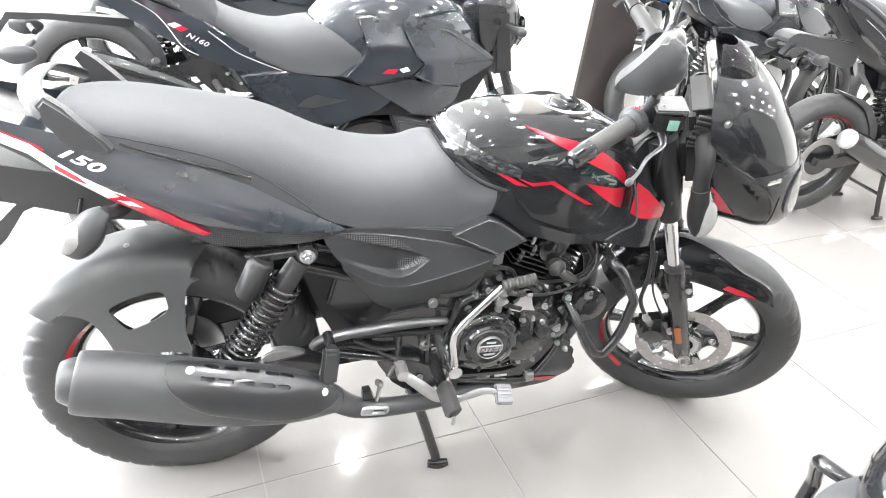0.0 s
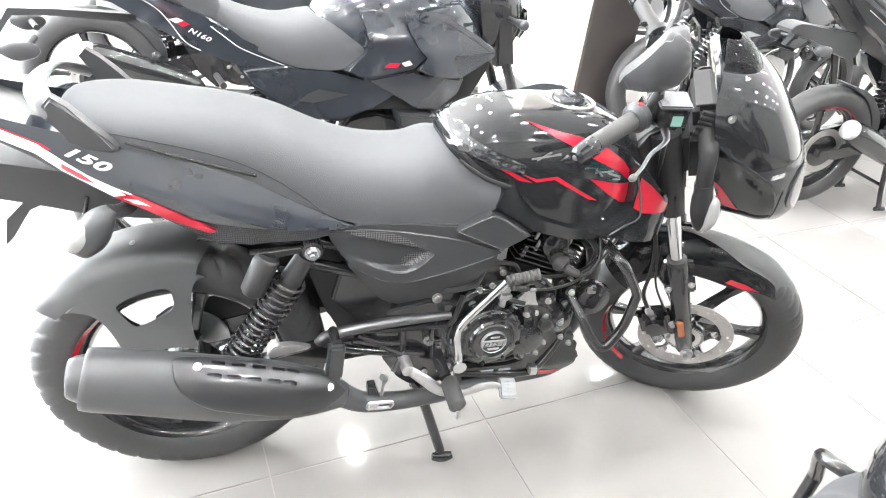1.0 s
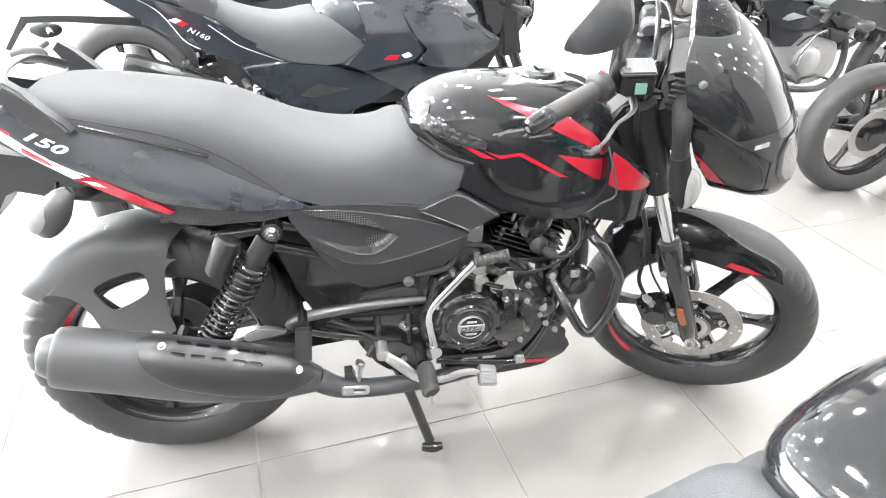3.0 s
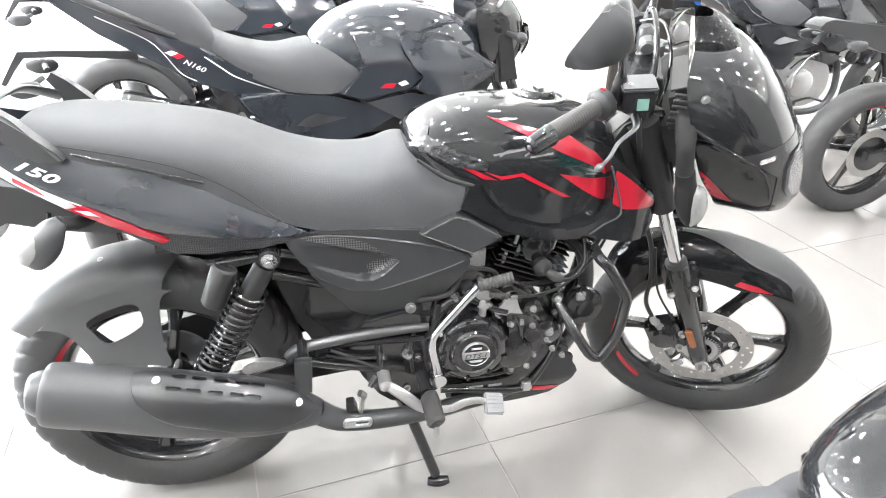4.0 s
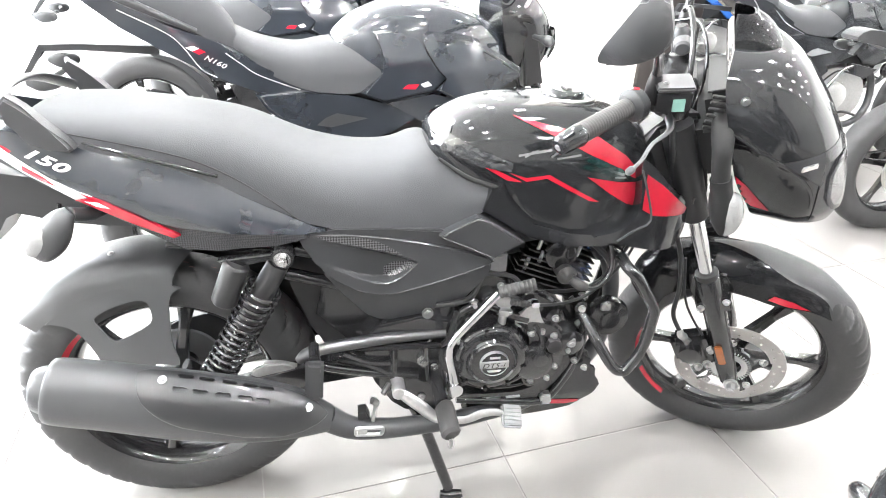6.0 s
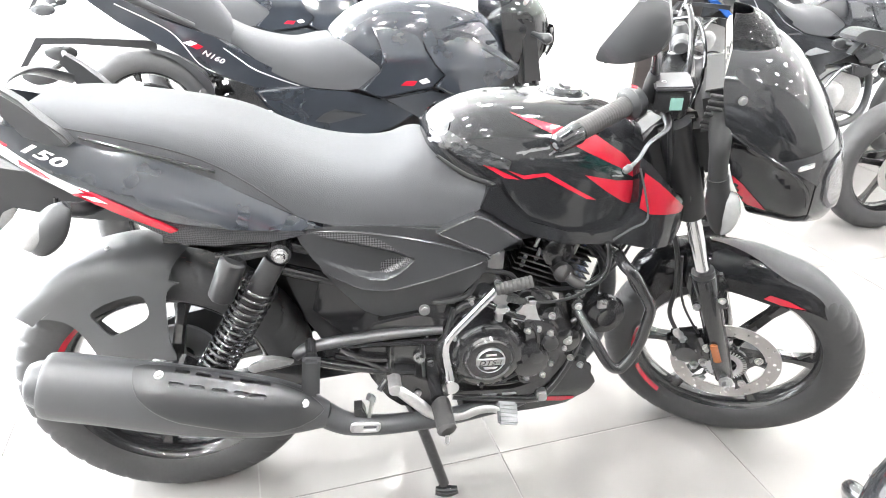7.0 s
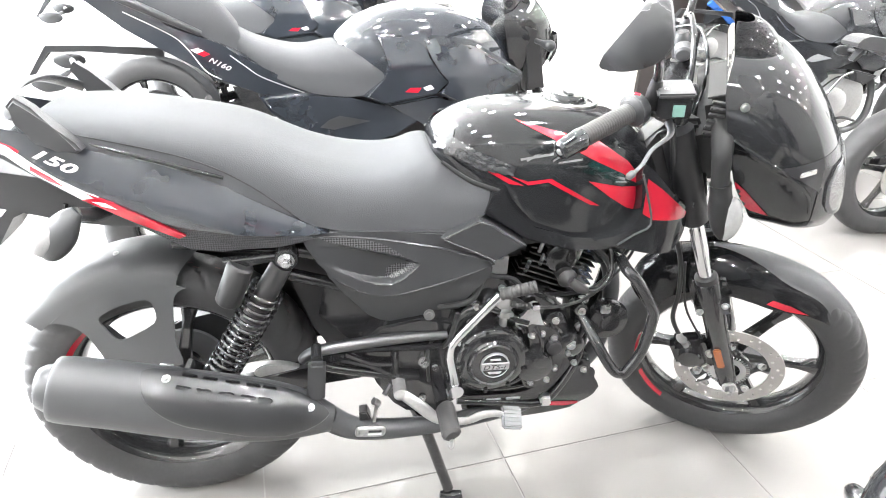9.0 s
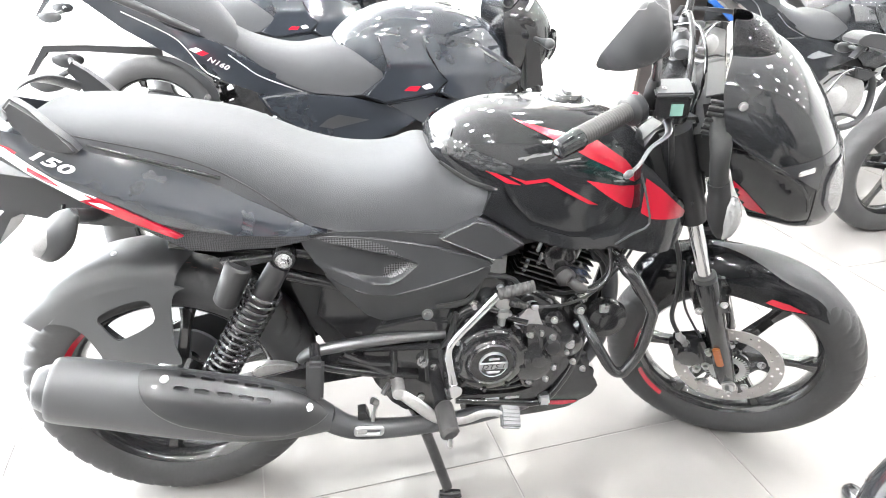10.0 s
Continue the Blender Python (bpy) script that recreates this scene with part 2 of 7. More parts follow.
def lathe(profile, n=48, bm=None, centre=(0, 0, 0), wave=None):
    """A body of revolution about the y axis through centre, from (radius, y) pairs. A closed profile repeats its first pair."""
    bm = bm or bmesh.new()
    loops = []
    for i in range(n):
        a = 2 * math.pi * i / n
        loops.append([(centre[0] + (r + (wave(a, y, r) if wave else 0)) * math.cos(a), centre[1] + y, centre[2] + (r + (wave(a, y, r) if wave else 0)) * math.sin(a)) for r, y in profile])
    made = [[bm.verts.new(p) for p in loop] for loop in loops]
    k = len(profile)
    for i in range(n):
        a, b = made[i], made[(i + 1) % n]
        for j in range(k - 1):
            bm.faces.new((a[j], a[j + 1], b[j + 1], b[j]))
    bmesh.ops.remove_doubles(bm, verts=bm.verts, dist=1e-6)
    return bm


def body(sections, half=10, p=0.6, q=0.75, taper=0.0, n=4, under=0.5):
    """A body along x, alike on both sides: sections of x, top, bottom and half width. p, q: squareness of its shoulders."""
    bm, loops = bmesh.new(), []
    for x, zt, zb, w in spline(sections, n):
        loop = []
        for i in range(2 * half + 1):
            a = math.pi * i / (2 * half)
            c, s = math.cos(a), math.sin(a)
            sz = abs(s) ** q
            y = w * math.copysign(abs(c) ** p, c) * (1 - taper * (1 - sz) ** 2)
            loop.append((x, y, zb + (zt - zb) * sz))
        loop.append((x, -w * under, zb - 0.004))
        loop.append((x, w * under, zb - 0.004))
        loops.append(loop)
    rings(bm, loops)
    return bm


def flat_fill(outline, step=0.012):
    """Small faces that fill an (x, z) outline at y = 0."""
    bm = bmesh.new()
    f = bm.faces.new([bm.verts.new((x, 0, z)) for x, z in outline])
    bmesh.ops.triangulate(bm, faces=[f])
    for _ in range(7):
        long = [e for e in bm.edges if e.calc_length() > step]
        if not long:
            break
        bmesh.ops.subdivide_edges(bm, edges=long, cuts=1)
        bmesh.ops.triangulate(bm, faces=[g for g in bm.faces if len(g.verts) > 3])
    return bm


def laid_on(bm, host, side=-1, lift=0.0012, far=0.6):
    """Lays a flat film (at y = 0) on the outer face of a mesh object, on its right (-1) or left (1) side."""
    tree = BVHTree.FromPolygons([v.co.copy() for v in host.data.vertices], [tuple(p.vertices) for p in host.data.polygons])
    lost = []
    for v in bm.verts:
        hit, normal, _, _ = tree.ray_cast(Vector((v.co.x, side * far, v.co.z)), Vector((0, -side, 0)))
        if hit is None:
            lost.append(v)
        else:
            v.co = hit + (normal if normal.y * side > 0 else -normal) * lift
    bmesh.ops.delete(bm, geom=lost, context="VERTS")
    return bm


def decal(name, outline, mat, host, side=-1, label="", lift=0.0012):
    return part(name, laid_on(flat_fill(outline), host, side, lift), mat, host, label, smooth=60)


def lettering(text, size, mat, m, parent, name="lettering", label="", shear=0.25, depth=0.0006, squeeze=1.0, weight=0.008):
    """Raised letters of the built-in font, with their baseline along x and their height along z after m."""
    cu = bpy.data.curves.new(name, "FONT")
    cu.body, cu.size, cu.extrude, cu.shear, cu.space_character, cu.offset = text, size, depth, shear, 1.08, size * weight
    tmp = bpy.data.objects.new(name, cu)
    scene.collection.objects.link(tmp)
    me = bpy.data.meshes.new_from_object(tmp.evaluated_get(bpy.context.evaluated_depsgraph_get()))
    bpy.data.objects.remove(tmp)
    bm = bmesh.new()
    bm.from_mesh(me)
    bpy.data.meshes.remove(me)
    bmesh.ops.delete(bm, geom=[f for f in bm.faces if f.calc_center_median().z < depth * 0.5], context="FACES")
    bmesh.ops.transform(bm, matrix=m @ Matrix.Diagonal((squeeze, 1, 1, 1)) @ pose(0, 0, 0, 90), verts=bm.verts)
    return part(name, bm, mat, parent, label, smooth=0)


def mirrored(bm):
    bmesh.ops.scale(bm, vec=(1, -1, 1), verts=bm.verts)
    bmesh.ops.reverse_faces(bm, faces=bm.faces)
    return bm


# ---- the room ----
def slab(name, x0, x1, y0, y1, z0, z1, mat, label, category, bevel=0.0):
    ob = part(name, block(x0, x1, y0, y1, z0, z1, bevel), mat, None, label, smooth=0)
    return tagged(ob, "", category, kind="structure")


floor = slab("floor", WX0 - 0.2, WX1 + 0.2, WY0 - 0.2, WY1 + 0.2, -0.12, -0.002, M["grout"], "grey-jointed bed under the polished white floor tiles", "floor")
slab("ceiling", WX0 - 0.2, WX1 + 0.2, WY0 - 0.2, WY1 + 0.2, WH, WH + 0.12, M["ceiling"], "plain white showroom ceiling with recessed downlights", "ceiling")
slab("wall_back", WX0 - 0.2, WX1 + 0.2, WY1, WY1 + 0.2, 0, WH, M["wall"], "plain white painted showroom wall", "wall")
slab("wall_right", WX1, WX1 + 0.2, WY0, WY1, 0, WH, M["wall"], "plain white painted showroom wall", "wall")


def window_wall(name, wall_name, m, length, end):
    """A glazed front: sill wall, lintel, end piers, frames and panes, along its own x."""
    w = new(wall_name)
    w.matrix_world = m
    tagged(w, "white painted wall round a wide shop window", "wall", kind="structure")
    for nm, x0, x1, z0, z1 in (("sill_wall", 0, length, 0, 0.3), ("lintel", 0, length, 2.8, WH), ("pier", 0, 0.5, 0.3, 2.8), ("pier", end, length, 0.3, 2.8)):
        part(nm, block(x0, x1, -0.2, 0, z0, z1, 0), M["wall"], w, smooth=0)
    win = new(name)
    win.matrix_world = m
    tagged(win, "wide shop window with white frame and clear panes", "window", kind="structure")
    n = max(2, round((end - 0.5) / 1.5))
    for i in range(n + 1):
        x = 0.5 + (end - 0.5) * i / n
        part("mullion", block(x - 0.03, x + 0.03, -0.13, -0.07, 0.3, 2.8, 0.004), M["alum"], win)
    for i in range(n):
        x0, x1 = 0.5 + (end - 0.5) * i / n + 0.03, 0.5 + (end - 0.5) * (i + 1) / n - 0.03
        g = part("pane", block(x0, x1, -0.103, -0.097, 0.3, 2.8, 0), M["pane"], win, smooth=0)
        g.visible_shadow = False


window_wall("window_1", "wall_left", pose(WX0, WY1, 0, 0, 0, -90), WY1 - WY0, WY1 - 0.2)
# unseen closing wall; its tone sets what the gloss blacks reflect and the fill light
slab("wall_front", WX0 - 0.2, WX1 + 0.2, WY0 - 0.2, WY0, 0, WH, M["panel"], "plain unseen grey-brown wall, toned for reflections in the paint", "wall")

# square column: cream face and a dark board beside it
slab("column", 1.2, 1.95, 2.03, 2.5, 0, WH, M["cream"], "square cream-clad column standing on the tiled floor", "column", 0.006)
slab("column_board", 1.6, 1.956, 2.0, 2.027, 0.0, WH, M["board"], "tall dark brown laminate board fixed on the column", "board", 0.004)

# recessed downlights
lamps = thing("ceiling_light", pose(0, 0, WH), "round white recessed ceiling downlight, switched on", "ceiling light", "ceiling lights")
part("trim_ring", lathe([(0.055, 0.0), (0.075, 0.0), (0.075, -0.006), (0.058, -0.012), (0.055, 0.0)], 24), M["alum"], lamps, xf=pose(0, 0, 0, 90))
part("diffuser", lathe([(0.0, -0.004), (0.056, -0.004), (0.056, 0.002), (0.0, 0.002)], 24), M["lamp"], lamps, xf=pose(0, 0, 0, 90))
first = True
for i in range(8):
    for j in range(8):
        m = pose(-3.6 + 1.35 * i + 0.2 * (j % 2), -2.9 + 1.35 * j, WH)
        if first:
            lamps.matrix_world, first = m, False
        else:
            copy_thing(lamps, m)

# ---- wheels ----


def tyre_mesh(R, half, seg=160, grooves=40, deep=0.004):
    """Tyre with a rounded crown, V grooves cut into the tread, side walls and beads."""
    prof = []
    for i in range(19):
        a = math.pi * i / 18
        prof.append((R - half * 0.92 + half * 0.92 * math.sin(a) ** 0.85, -half * math.copysign(abs(math.cos(a)) ** 0.8, math.cos(a))))
    rim = R - half * 1.75
    prof = [(rim, -half * 0.62), (rim + 0.008, -half * 0.78), (R - half * 1.3, -half * 0.98)] + prof + [(R - half * 1.3, half * 0.98), (rim + 0.008, half * 0.78), (rim, half * 0.62), (rim, -half * 0.62)]

    def wave(a, y, r):
        if r < R - half * 0.8 or abs(y) < half * 0.08:
            return 0.0
        u = (a * grooves / (2 * math.pi) + abs(y) / half * 1.1 + (0.5 if y > 0 else 0)) % 1.0
        return -deep if u < 0.2 else 0.0

    return lathe(prof, seg, wave=wave if grooves else None)


def cast_wheel(name, R, half, spokes, twist, bike, label, c, hub=0.038):
    """Cast wheel: rim well with lips as the part itself; hub and tapered ribbed spokes as pieces under it."""
    w = part(name, lathe([(R, -half), (R - 0.004, -half - 0.002), (R - 0.012, -half + 0.004), (R - 0.022, -half * 0.55), (R - 0.026, 0), (R - 0.022, half * 0.55), (R - 0.012, half - 0.004), (R - 0.004, half + 0.002), (R, half), (R - 0.008, half - 0.006), (R - 0.012, 0), (R - 0.008, -half + 0.006), (R, -half)], 96), M["powder"], bike, label, xf=c)
    part("hub", lathe([(0.0, -0.045), (hub * 0.8, -0.045), (hub, -0.035), (hub, 0.035), (hub * 0.8, 0.045), (0.0, 0.045)], 32), M["powder"], w, xf=c)
    for i in range(spokes):
        m = Matrix.Rotation(-2 * math.pi * i / spokes - twist, 4, "Y")
        got = []
        for r, g, d in ((hub * 0.7, 0.019, 0.024), (0.07, 0.013, 0.017), (R * 0.7, 0.011, 0.014), (R - 0.018, 0.019, 0.017)):
            got.append([m @ Vector((r, y, z)) for y, z in ((-d, -g * 0.55), (-d * 0.6, -g), (d * 0.6, -g), (d, -g * 0.55), (d, g * 0.55), (d * 0.6, g), (-d * 0.6, g), (-d, g * 0.55))])
        bm = bmesh.new()
        rings(bm, got)
        part("spoke", bm, M["powder"], w, xf=c)
    return w


def disc_mesh(R, r, holes=24, thick=0.004):
    """A drilled brake disc: the ring is pierced by small round holes, with a wavy inner rim and arms."""
    bm = bmesh.new()
    cells = holes * 2
    for i in range(cells):
        a0, a1 = 2 * math.pi * i / cells, 2 * math.pi * (i + 1) / cells
        am, rm = (a0 + a1) / 2, r + (R - r) * (0.3 if i % 4 == 0 else 0.55 if i % 4 == 2 else 0.5)
        if i % 4 == 1:
            rm = r + (R - r) * 0.8
        quad = [(R, a0), (R, am), (R, a1), ((R + r) / 2, a1), (r, a1), (r, am), (r, a0), ((R + r) / 2, a0)]
        outer = [bm.verts.new((q * math.cos(a), 0, q * math.sin(a))) for q, a in quad]
        if i % 4 == 3:
            bm.faces.new(outer)
            continue
        inner = []
        for k in range(8):
            b = am + math.pi / 4 - k * math.pi / 4
            hr = 0.0028
            lx, ly = math.cos(math.pi / 4 * (1 - k) + 0.0), math.sin(math.pi / 4 * (1 - k))
            q = rm + hr * (1 if k in (0, 1, 2) else 0 if k in (3, 7) else -1)
            t = am + hr / rm * (-1 if k in (0, 6, 7) else 0 if k in (1, 5) else 1)
            inner.append(bm.verts.new((q * math.cos(t), 0, q * math.sin(t))))
        for k in range(8):
            bm.faces.new((outer[k], outer[(k + 1) % 8], inner[(k + 1) % 8], inner[k]))
    bmesh.ops.remove_doubles(bm, verts=bm.verts, dist=1e-5)
    bmesh.ops.recalc_face_normals(bm, faces=bm.faces)
    bmesh.ops.solidify(bm, geom=bm.faces[:], thickness=thick)
    return bm


def arc_band(r0, r1, y, a0, a1, n=24, bm=None, y1=None):
    """An arc of a band about the y axis, from radius r0 at y to r1 at y1."""
    bm = bm or bmesh.new()
    rows = [[bm.verts.new((r * math.cos(a0 + (a1 - a0) * i / n), q, r * math.sin(a0 + (a1 - a0) * i / n))) for r, q in ((r0, y), (r1, y if y1 is None else y1))] for i in range(n + 1)]
    for p, q in zip(rows, rows[1:]):
        bm.faces.new((p[0], p[1], q[1], q[0]))
    return bm


def coil(a, b, r, wire, turns, bm=None, per=14):
    """A coil spring from a to b."""
    a, b = Vector(a), Vector(b)
    d = (b - a).normalized()
    u = d.orthogonal().normalized()
    v = d.cross(u)
    n = int(turns * per)
    return tube([tuple(a + (b - a) * i / n + r * (math.cos(2 * math.pi * i / per) * u + math.sin(2 * math.pi * i / per) * v)) for i in range(n + 1)], wire, 1, 6, bm)


STEER_ANGLE, RAKE = -31.0, 26.0


def steer_matrix(angle, rake, axle):
    """The turn of all that swings with the handlebar."""
    f = Vector((math.cos(radians(rake)), 0, math.sin(radians(rake))))
    u = Vector((-math.sin(radians(rake)), 0, math.cos(radians(rake))))
    o = Vector(axle) - 0.03 * f
    return Matrix.Translation(o) @ Matrix.Rotation(radians(angle), 4, u) @ Matrix.Translation(-o)


def steered(obs, m):
    for ob in obs:
        ob.data.transform(m)


def with_children(obs):
    return [o for ob in obs for o in (ob, *ob.children_recursive)]


# ---- the black and red roadster ----
HEADING = -8.5
roadster = thing("motorcycle", pose(-0.745, 0.14, 0, 0, 0, HEADING), "glossy black motorcycle with red tank decals on its centre stand", "motorcycle", "motorcycles on display")


def rear_wheel(bike, R=0.309, z=0.309):
    c = Matrix.Translation((0, 0, z))
    w = cast_wheel("rear_wheel", R - 0.088, 0.04, 6, 0.3, bike, "black cast alloy rear wheel", c)
    part("tyre", tyre_mesh(R, 0.056, 468, 36, 0.005), M["rubber"], w, "black grooved rubber tyre", xf=c)
    for a in (125,):
        part("rim_stripe", arc_band(R - 0.092, R - 0.081, -0.0415, radians(a), radians(a + 60), y1=-0.056), M["red"], w, "red rim stripe", xf=c)
    part("brake_drum", lathe([(0.0, -0.075), (0.03, -0.075), (0.06, -0.068), (0.072, -0.055), (0.072, -0.02), (0.0, -0.02)], 40), M["engine"], w, xf=c)
    part("sprocket", lathe([(0.03, 0.06), (0.085, 0.06), (0.088, 0.064), (0.085, 0.068), (0.03, 0.068)], 42, wave=lambda a, y, r: 0.004 * math.sin(42 * a) if r > 0.08 else 0), M["steel"], w, xf=c)
    part("axle_nut", bolt((0, -0.075, z), (0, -1, 0), 0.012, 0.03), M["zinc"], w)
    return w


rear = rear_wheel(roadster)

# seat
seat = part("seat", body([(-0.158, 0.892, 0.882, 0.06), (-0.135, 0.923, 0.879, 0.095), (-0.06, 0.930, 0.878, 0.122), (0.06, 0.920, 0.85, 0.13), (0.155, 0.905, 0.821, 0.138), (0.21, 0.89, 0.792, 0.142), (0.26, 0.868, 0.765, 0.145), (0.31, 0.848, 0.745, 0.146), (0.37, 0.834, 0.728, 0.146), (0.43, 0.83, 0.716, 0.144), (0.475, 0.836, 0.71, 0.14), (0.51, 0.85, 0.708, 0.138), (0.54, 0.85, 0.71, 0.138), (0.58, 0.825, 0.724, 0.138), (0.625, 0.808, 0.752, 0.14), (0.666, 0.797, 0.784, 0.126)], half=12, p=0.5, q=0.62), M["seat"], roadster, "dark grey grained vinyl dual seat with a stitched seam")
for side in (-1, 1):
    line = spline([(-0.09, 0.909), (0.0, 0.893), (0.127, 0.862), (0.214, 0.818), (0.296, 0.752)], 8)
    tree_bm = bmesh.new()
    for x, z in line:
        tree_bm.verts.new((x, 0, z))
    laid_on(tree_bm, seat, side, 0.0005)
    pts = [tuple(v.co) for v in tree_bm.verts]
    tree_bm.free()
    part("seam", tube(pts, 0.001, 1, 6), M["stitch"], seat)

# tank
tank = part("fuel_tank", body([(0.534, 0.855, 0.84, 0.05), (0.542, 0.875, 0.838, 0.082), (0.566, 0.897, 0.822, 0.108), (0.61, 0.918, 0.79, 0.126), (0.66, 0.93, 0.74, 0.14), (0.71, 0.934, 0.70, 0.15), (0.78, 0.934, 0.684, 0.155), (0.85, 0.928, 0.678, 0.152), (0.90, 0.915, 0.682, 0.145), (0.95, 0.89, 0.70, 0.128), (0.99, 0.85, 0.73, 0.10)], half=14, p=0.55, q=0.7, taper=0.12), M["paint"], roadster, "glossy black fuel tank with red slash decals")


def both(name, make, mat, parent, label="", smooth=40):
    got = []
    for s in (-1, 1):
        bm = make()
        got.append(part(name, mirrored(bm) if s > 0 else bm, mat, parent, label, smooth))
    return got


shroud_line = spline([(0.845, 0.70), (0.875, 0.688), (0.99, 0.664), (1.05, 0.69), (1.036, 0.748), (0.985, 0.795), (0.935, 0.842), (0.915, 0.845), (0.925, 0.76), (0.905, 0.715)], 5, True)
shrouds = both("tank_shroud", lambda: plate(shroud_line, -0.10, -0.158, 0.012, 4, lambda x, z: max(0, x - 0.98) ** 2 * 8, 2), M["paint"], roadster, "glossy black tank shroud with a red decal")
for s, shroud in zip((-1, 1), shrouds):
    decal("decal", [(0.927, 0.826), (0.96, 0.805), (1.035, 0.745), (1.03, 0.736), (0.955, 0.741), (0.93, 0.755)], M["red"], shroud, s, "red decal", 0.0016)
    part("edge_bead", tube([(0.915, s * 0.1605, 0.835), (0.934, s * 0.1605, 0.789), (0.951, s * 0.1605, 0.732), (0.921, s * 0.1605, 0.712), (0.890, s * 0.1605, 0.690)], 0.0022, 3, 8), M["bead"], shroud)
    # tank decals
    decal("decal", [(0.68, 0.919), (0.767, 0.901), (0.834, 0.888), (0.896, 0.85), (0.935, 0.81), (0.935, 0.80), (0.909, 0.812), (0.889, 0.827), (0.823, 0.856), (0.77, 0.882)], M["red"], tank, s, "red decal")
    decal("decal", [(0.818, 0.817), (0.887, 0.803), (0.935, 0.799), (0.952, 0.742), (0.907, 0.758), (0.868, 0.782)], M["red"], tank, s, "red decal")
    decal("decal", [(0.565, 0.873), (0.624, 0.841), (0.696, 0.809), (0.669, 0.811), (0.614, 0.841)], M["red"], tank, s, "red decal")
    decal("decal", [(0.671, 0.826), (0.703, 0.817), (0.746, 0.823), (0.848, 0.767), (0.828, 0.770), (0.741, 0.816), (0.704, 0.810)], M["red"], tank, s, "red decal")
    decal("decal", [(0.825, 0.857), (0.889, 0.828), (0.91, 0.812), (0.88, 0.812), (0.80, 0.838)], M["green"], tank, s, "dark green decal edge", 0.001)
    for film_line in ([(0.55, 0.882), (0.565, 0.887), (0.618, 0.866), (0.679, 0.843), (0.675, 0.827), (0.621, 0.834), (0.572, 0.855), (0.549, 0.869)], [(0.541, 0.87), (0.545, 0.882), (0.56, 0.893), (0.575, 0.897), (0.566, 0.88), (0.558, 0.87)]):
        film_bm = laid_on(flat_fill(film_line, 0.005), tank, s, 0.002)
        for v in film_bm.verts:
            fold = noise.noise(Vector((v.co.x * 70 + v.co.z * 50, v.co.z * 150, 3.0)))
            v.co.y += s * 0.0022 * (0.5 + fold)
            v.co.z += 0.002 * noise.noise(v.co * 160)
        part("protective_film", film_bm, M["wrap"], tank, "wrinkled clear protective film", smooth=25)
    # chrome emblem strokes in place of the model badge
    for x0, z0, x1, z1, w in ((0.66, 0.855, 0.72, 0.868, 0.004), (0.672, 0.853, 0.70, 0.872, 0.004), (0.72, 0.853, 0.735, 0.866, 0.004), (0.73, 0.85, 0.775, 0.858, 0.0035), (0.745, 0.842, 0.79, 0.845, 0.004), (0.775, 0.838, 0.81, 0.842, 0.004), (0.80, 0.828, 0.845, 0.832, 0.004), (0.80, 0.836, 0.82, 0.822, 0.004), (0.83, 0.826, 0.865, 0.818, 0.0045), (0.845, 0.812, 0.875, 0.812, 0.004)):
        x0, x1 = x0 + 0.027, x1 + 0.027
        d = Vector((x1 - x0, z1 - z0)).normalized()
        n = Vector((-d.y, d.x)) * w * 1.15
        decal("emblem_stroke", [(x0, z0), (x0 + n.x * 0.8, z0 + n.y * 0.8), (x1 + n.x * 0.3, z1 + n.y * 0.3), (x1 - n.x * 0.7, z1 - n.y * 0.7)], M["badge"], tank, s, "bright cast emblem", 0.0035)
# filler cap
cap = part("filler_cap", lathe([(0.0, 0.018), (0.03, 0.018), (0.034, 0.014), (0.036, 0.006), (0.05, 0.006), (0.056, 0.002), (0.056, -0.01), (0.0, -0.01)], 40), M["paint"], tank, "black filler cap with a key flap", xf=pose(0.81, 0, 0.927, 90, 0, 0) @ pose(0, 0, 0, 0, 0, -3))
part("rim_ring", lathe([(0.05, 0.006), (0.054, 0.009), (0.058, 0.006), (0.058, 0.001), (0.05, 0.001), (0.05, 0.006)], 40), M["steel"], cap, xf=pose(0.81, 0, 0.927, 90))
part("key_flap", block(-0.008, 0.008, -0.018, 0.018, 0.017, 0.023, 0.003), M["steel"], cap, xf=pose(0.81, 0, 0.927))
for k in range(6):
    a = k * math.pi / 3 + 0.3
    part("cap_screw", bolt((0.81 + 0.045 * math.cos(a), 0.045 * math.sin(a), 0.932), (0, 0, 1), 0.003, 0.003), M["zinc"], cap)
# knee trim along the tank foot
both("tank_trim", lambda: plate([(0.64, 0.80), (0.625, 0.757), (0.715, 0.70), (0.80, 0.675), (0.92, 0.672), (0.90, 0.70), (0.80, 0.70), (0.72, 0.725), (0.675, 0.765), (0.66, 0.805)], -0.10, -0.149, 0.004, 2), M["paint"], roadster)

# thin black strip stands for the shade in the gap between seat and tank
both("knee_strip", lambda: tube([(0.545, -0.116, 0.849), (0.596, -0.134, 0.818), (0.648, -0.14, 0.80), (0.66, -0.143, 0.79)], [0.003, 0.0045, 0.0045, 0.003], 5, 12), M["soft"], roadster, "black strip drawn for the dark gap between seat and tank")
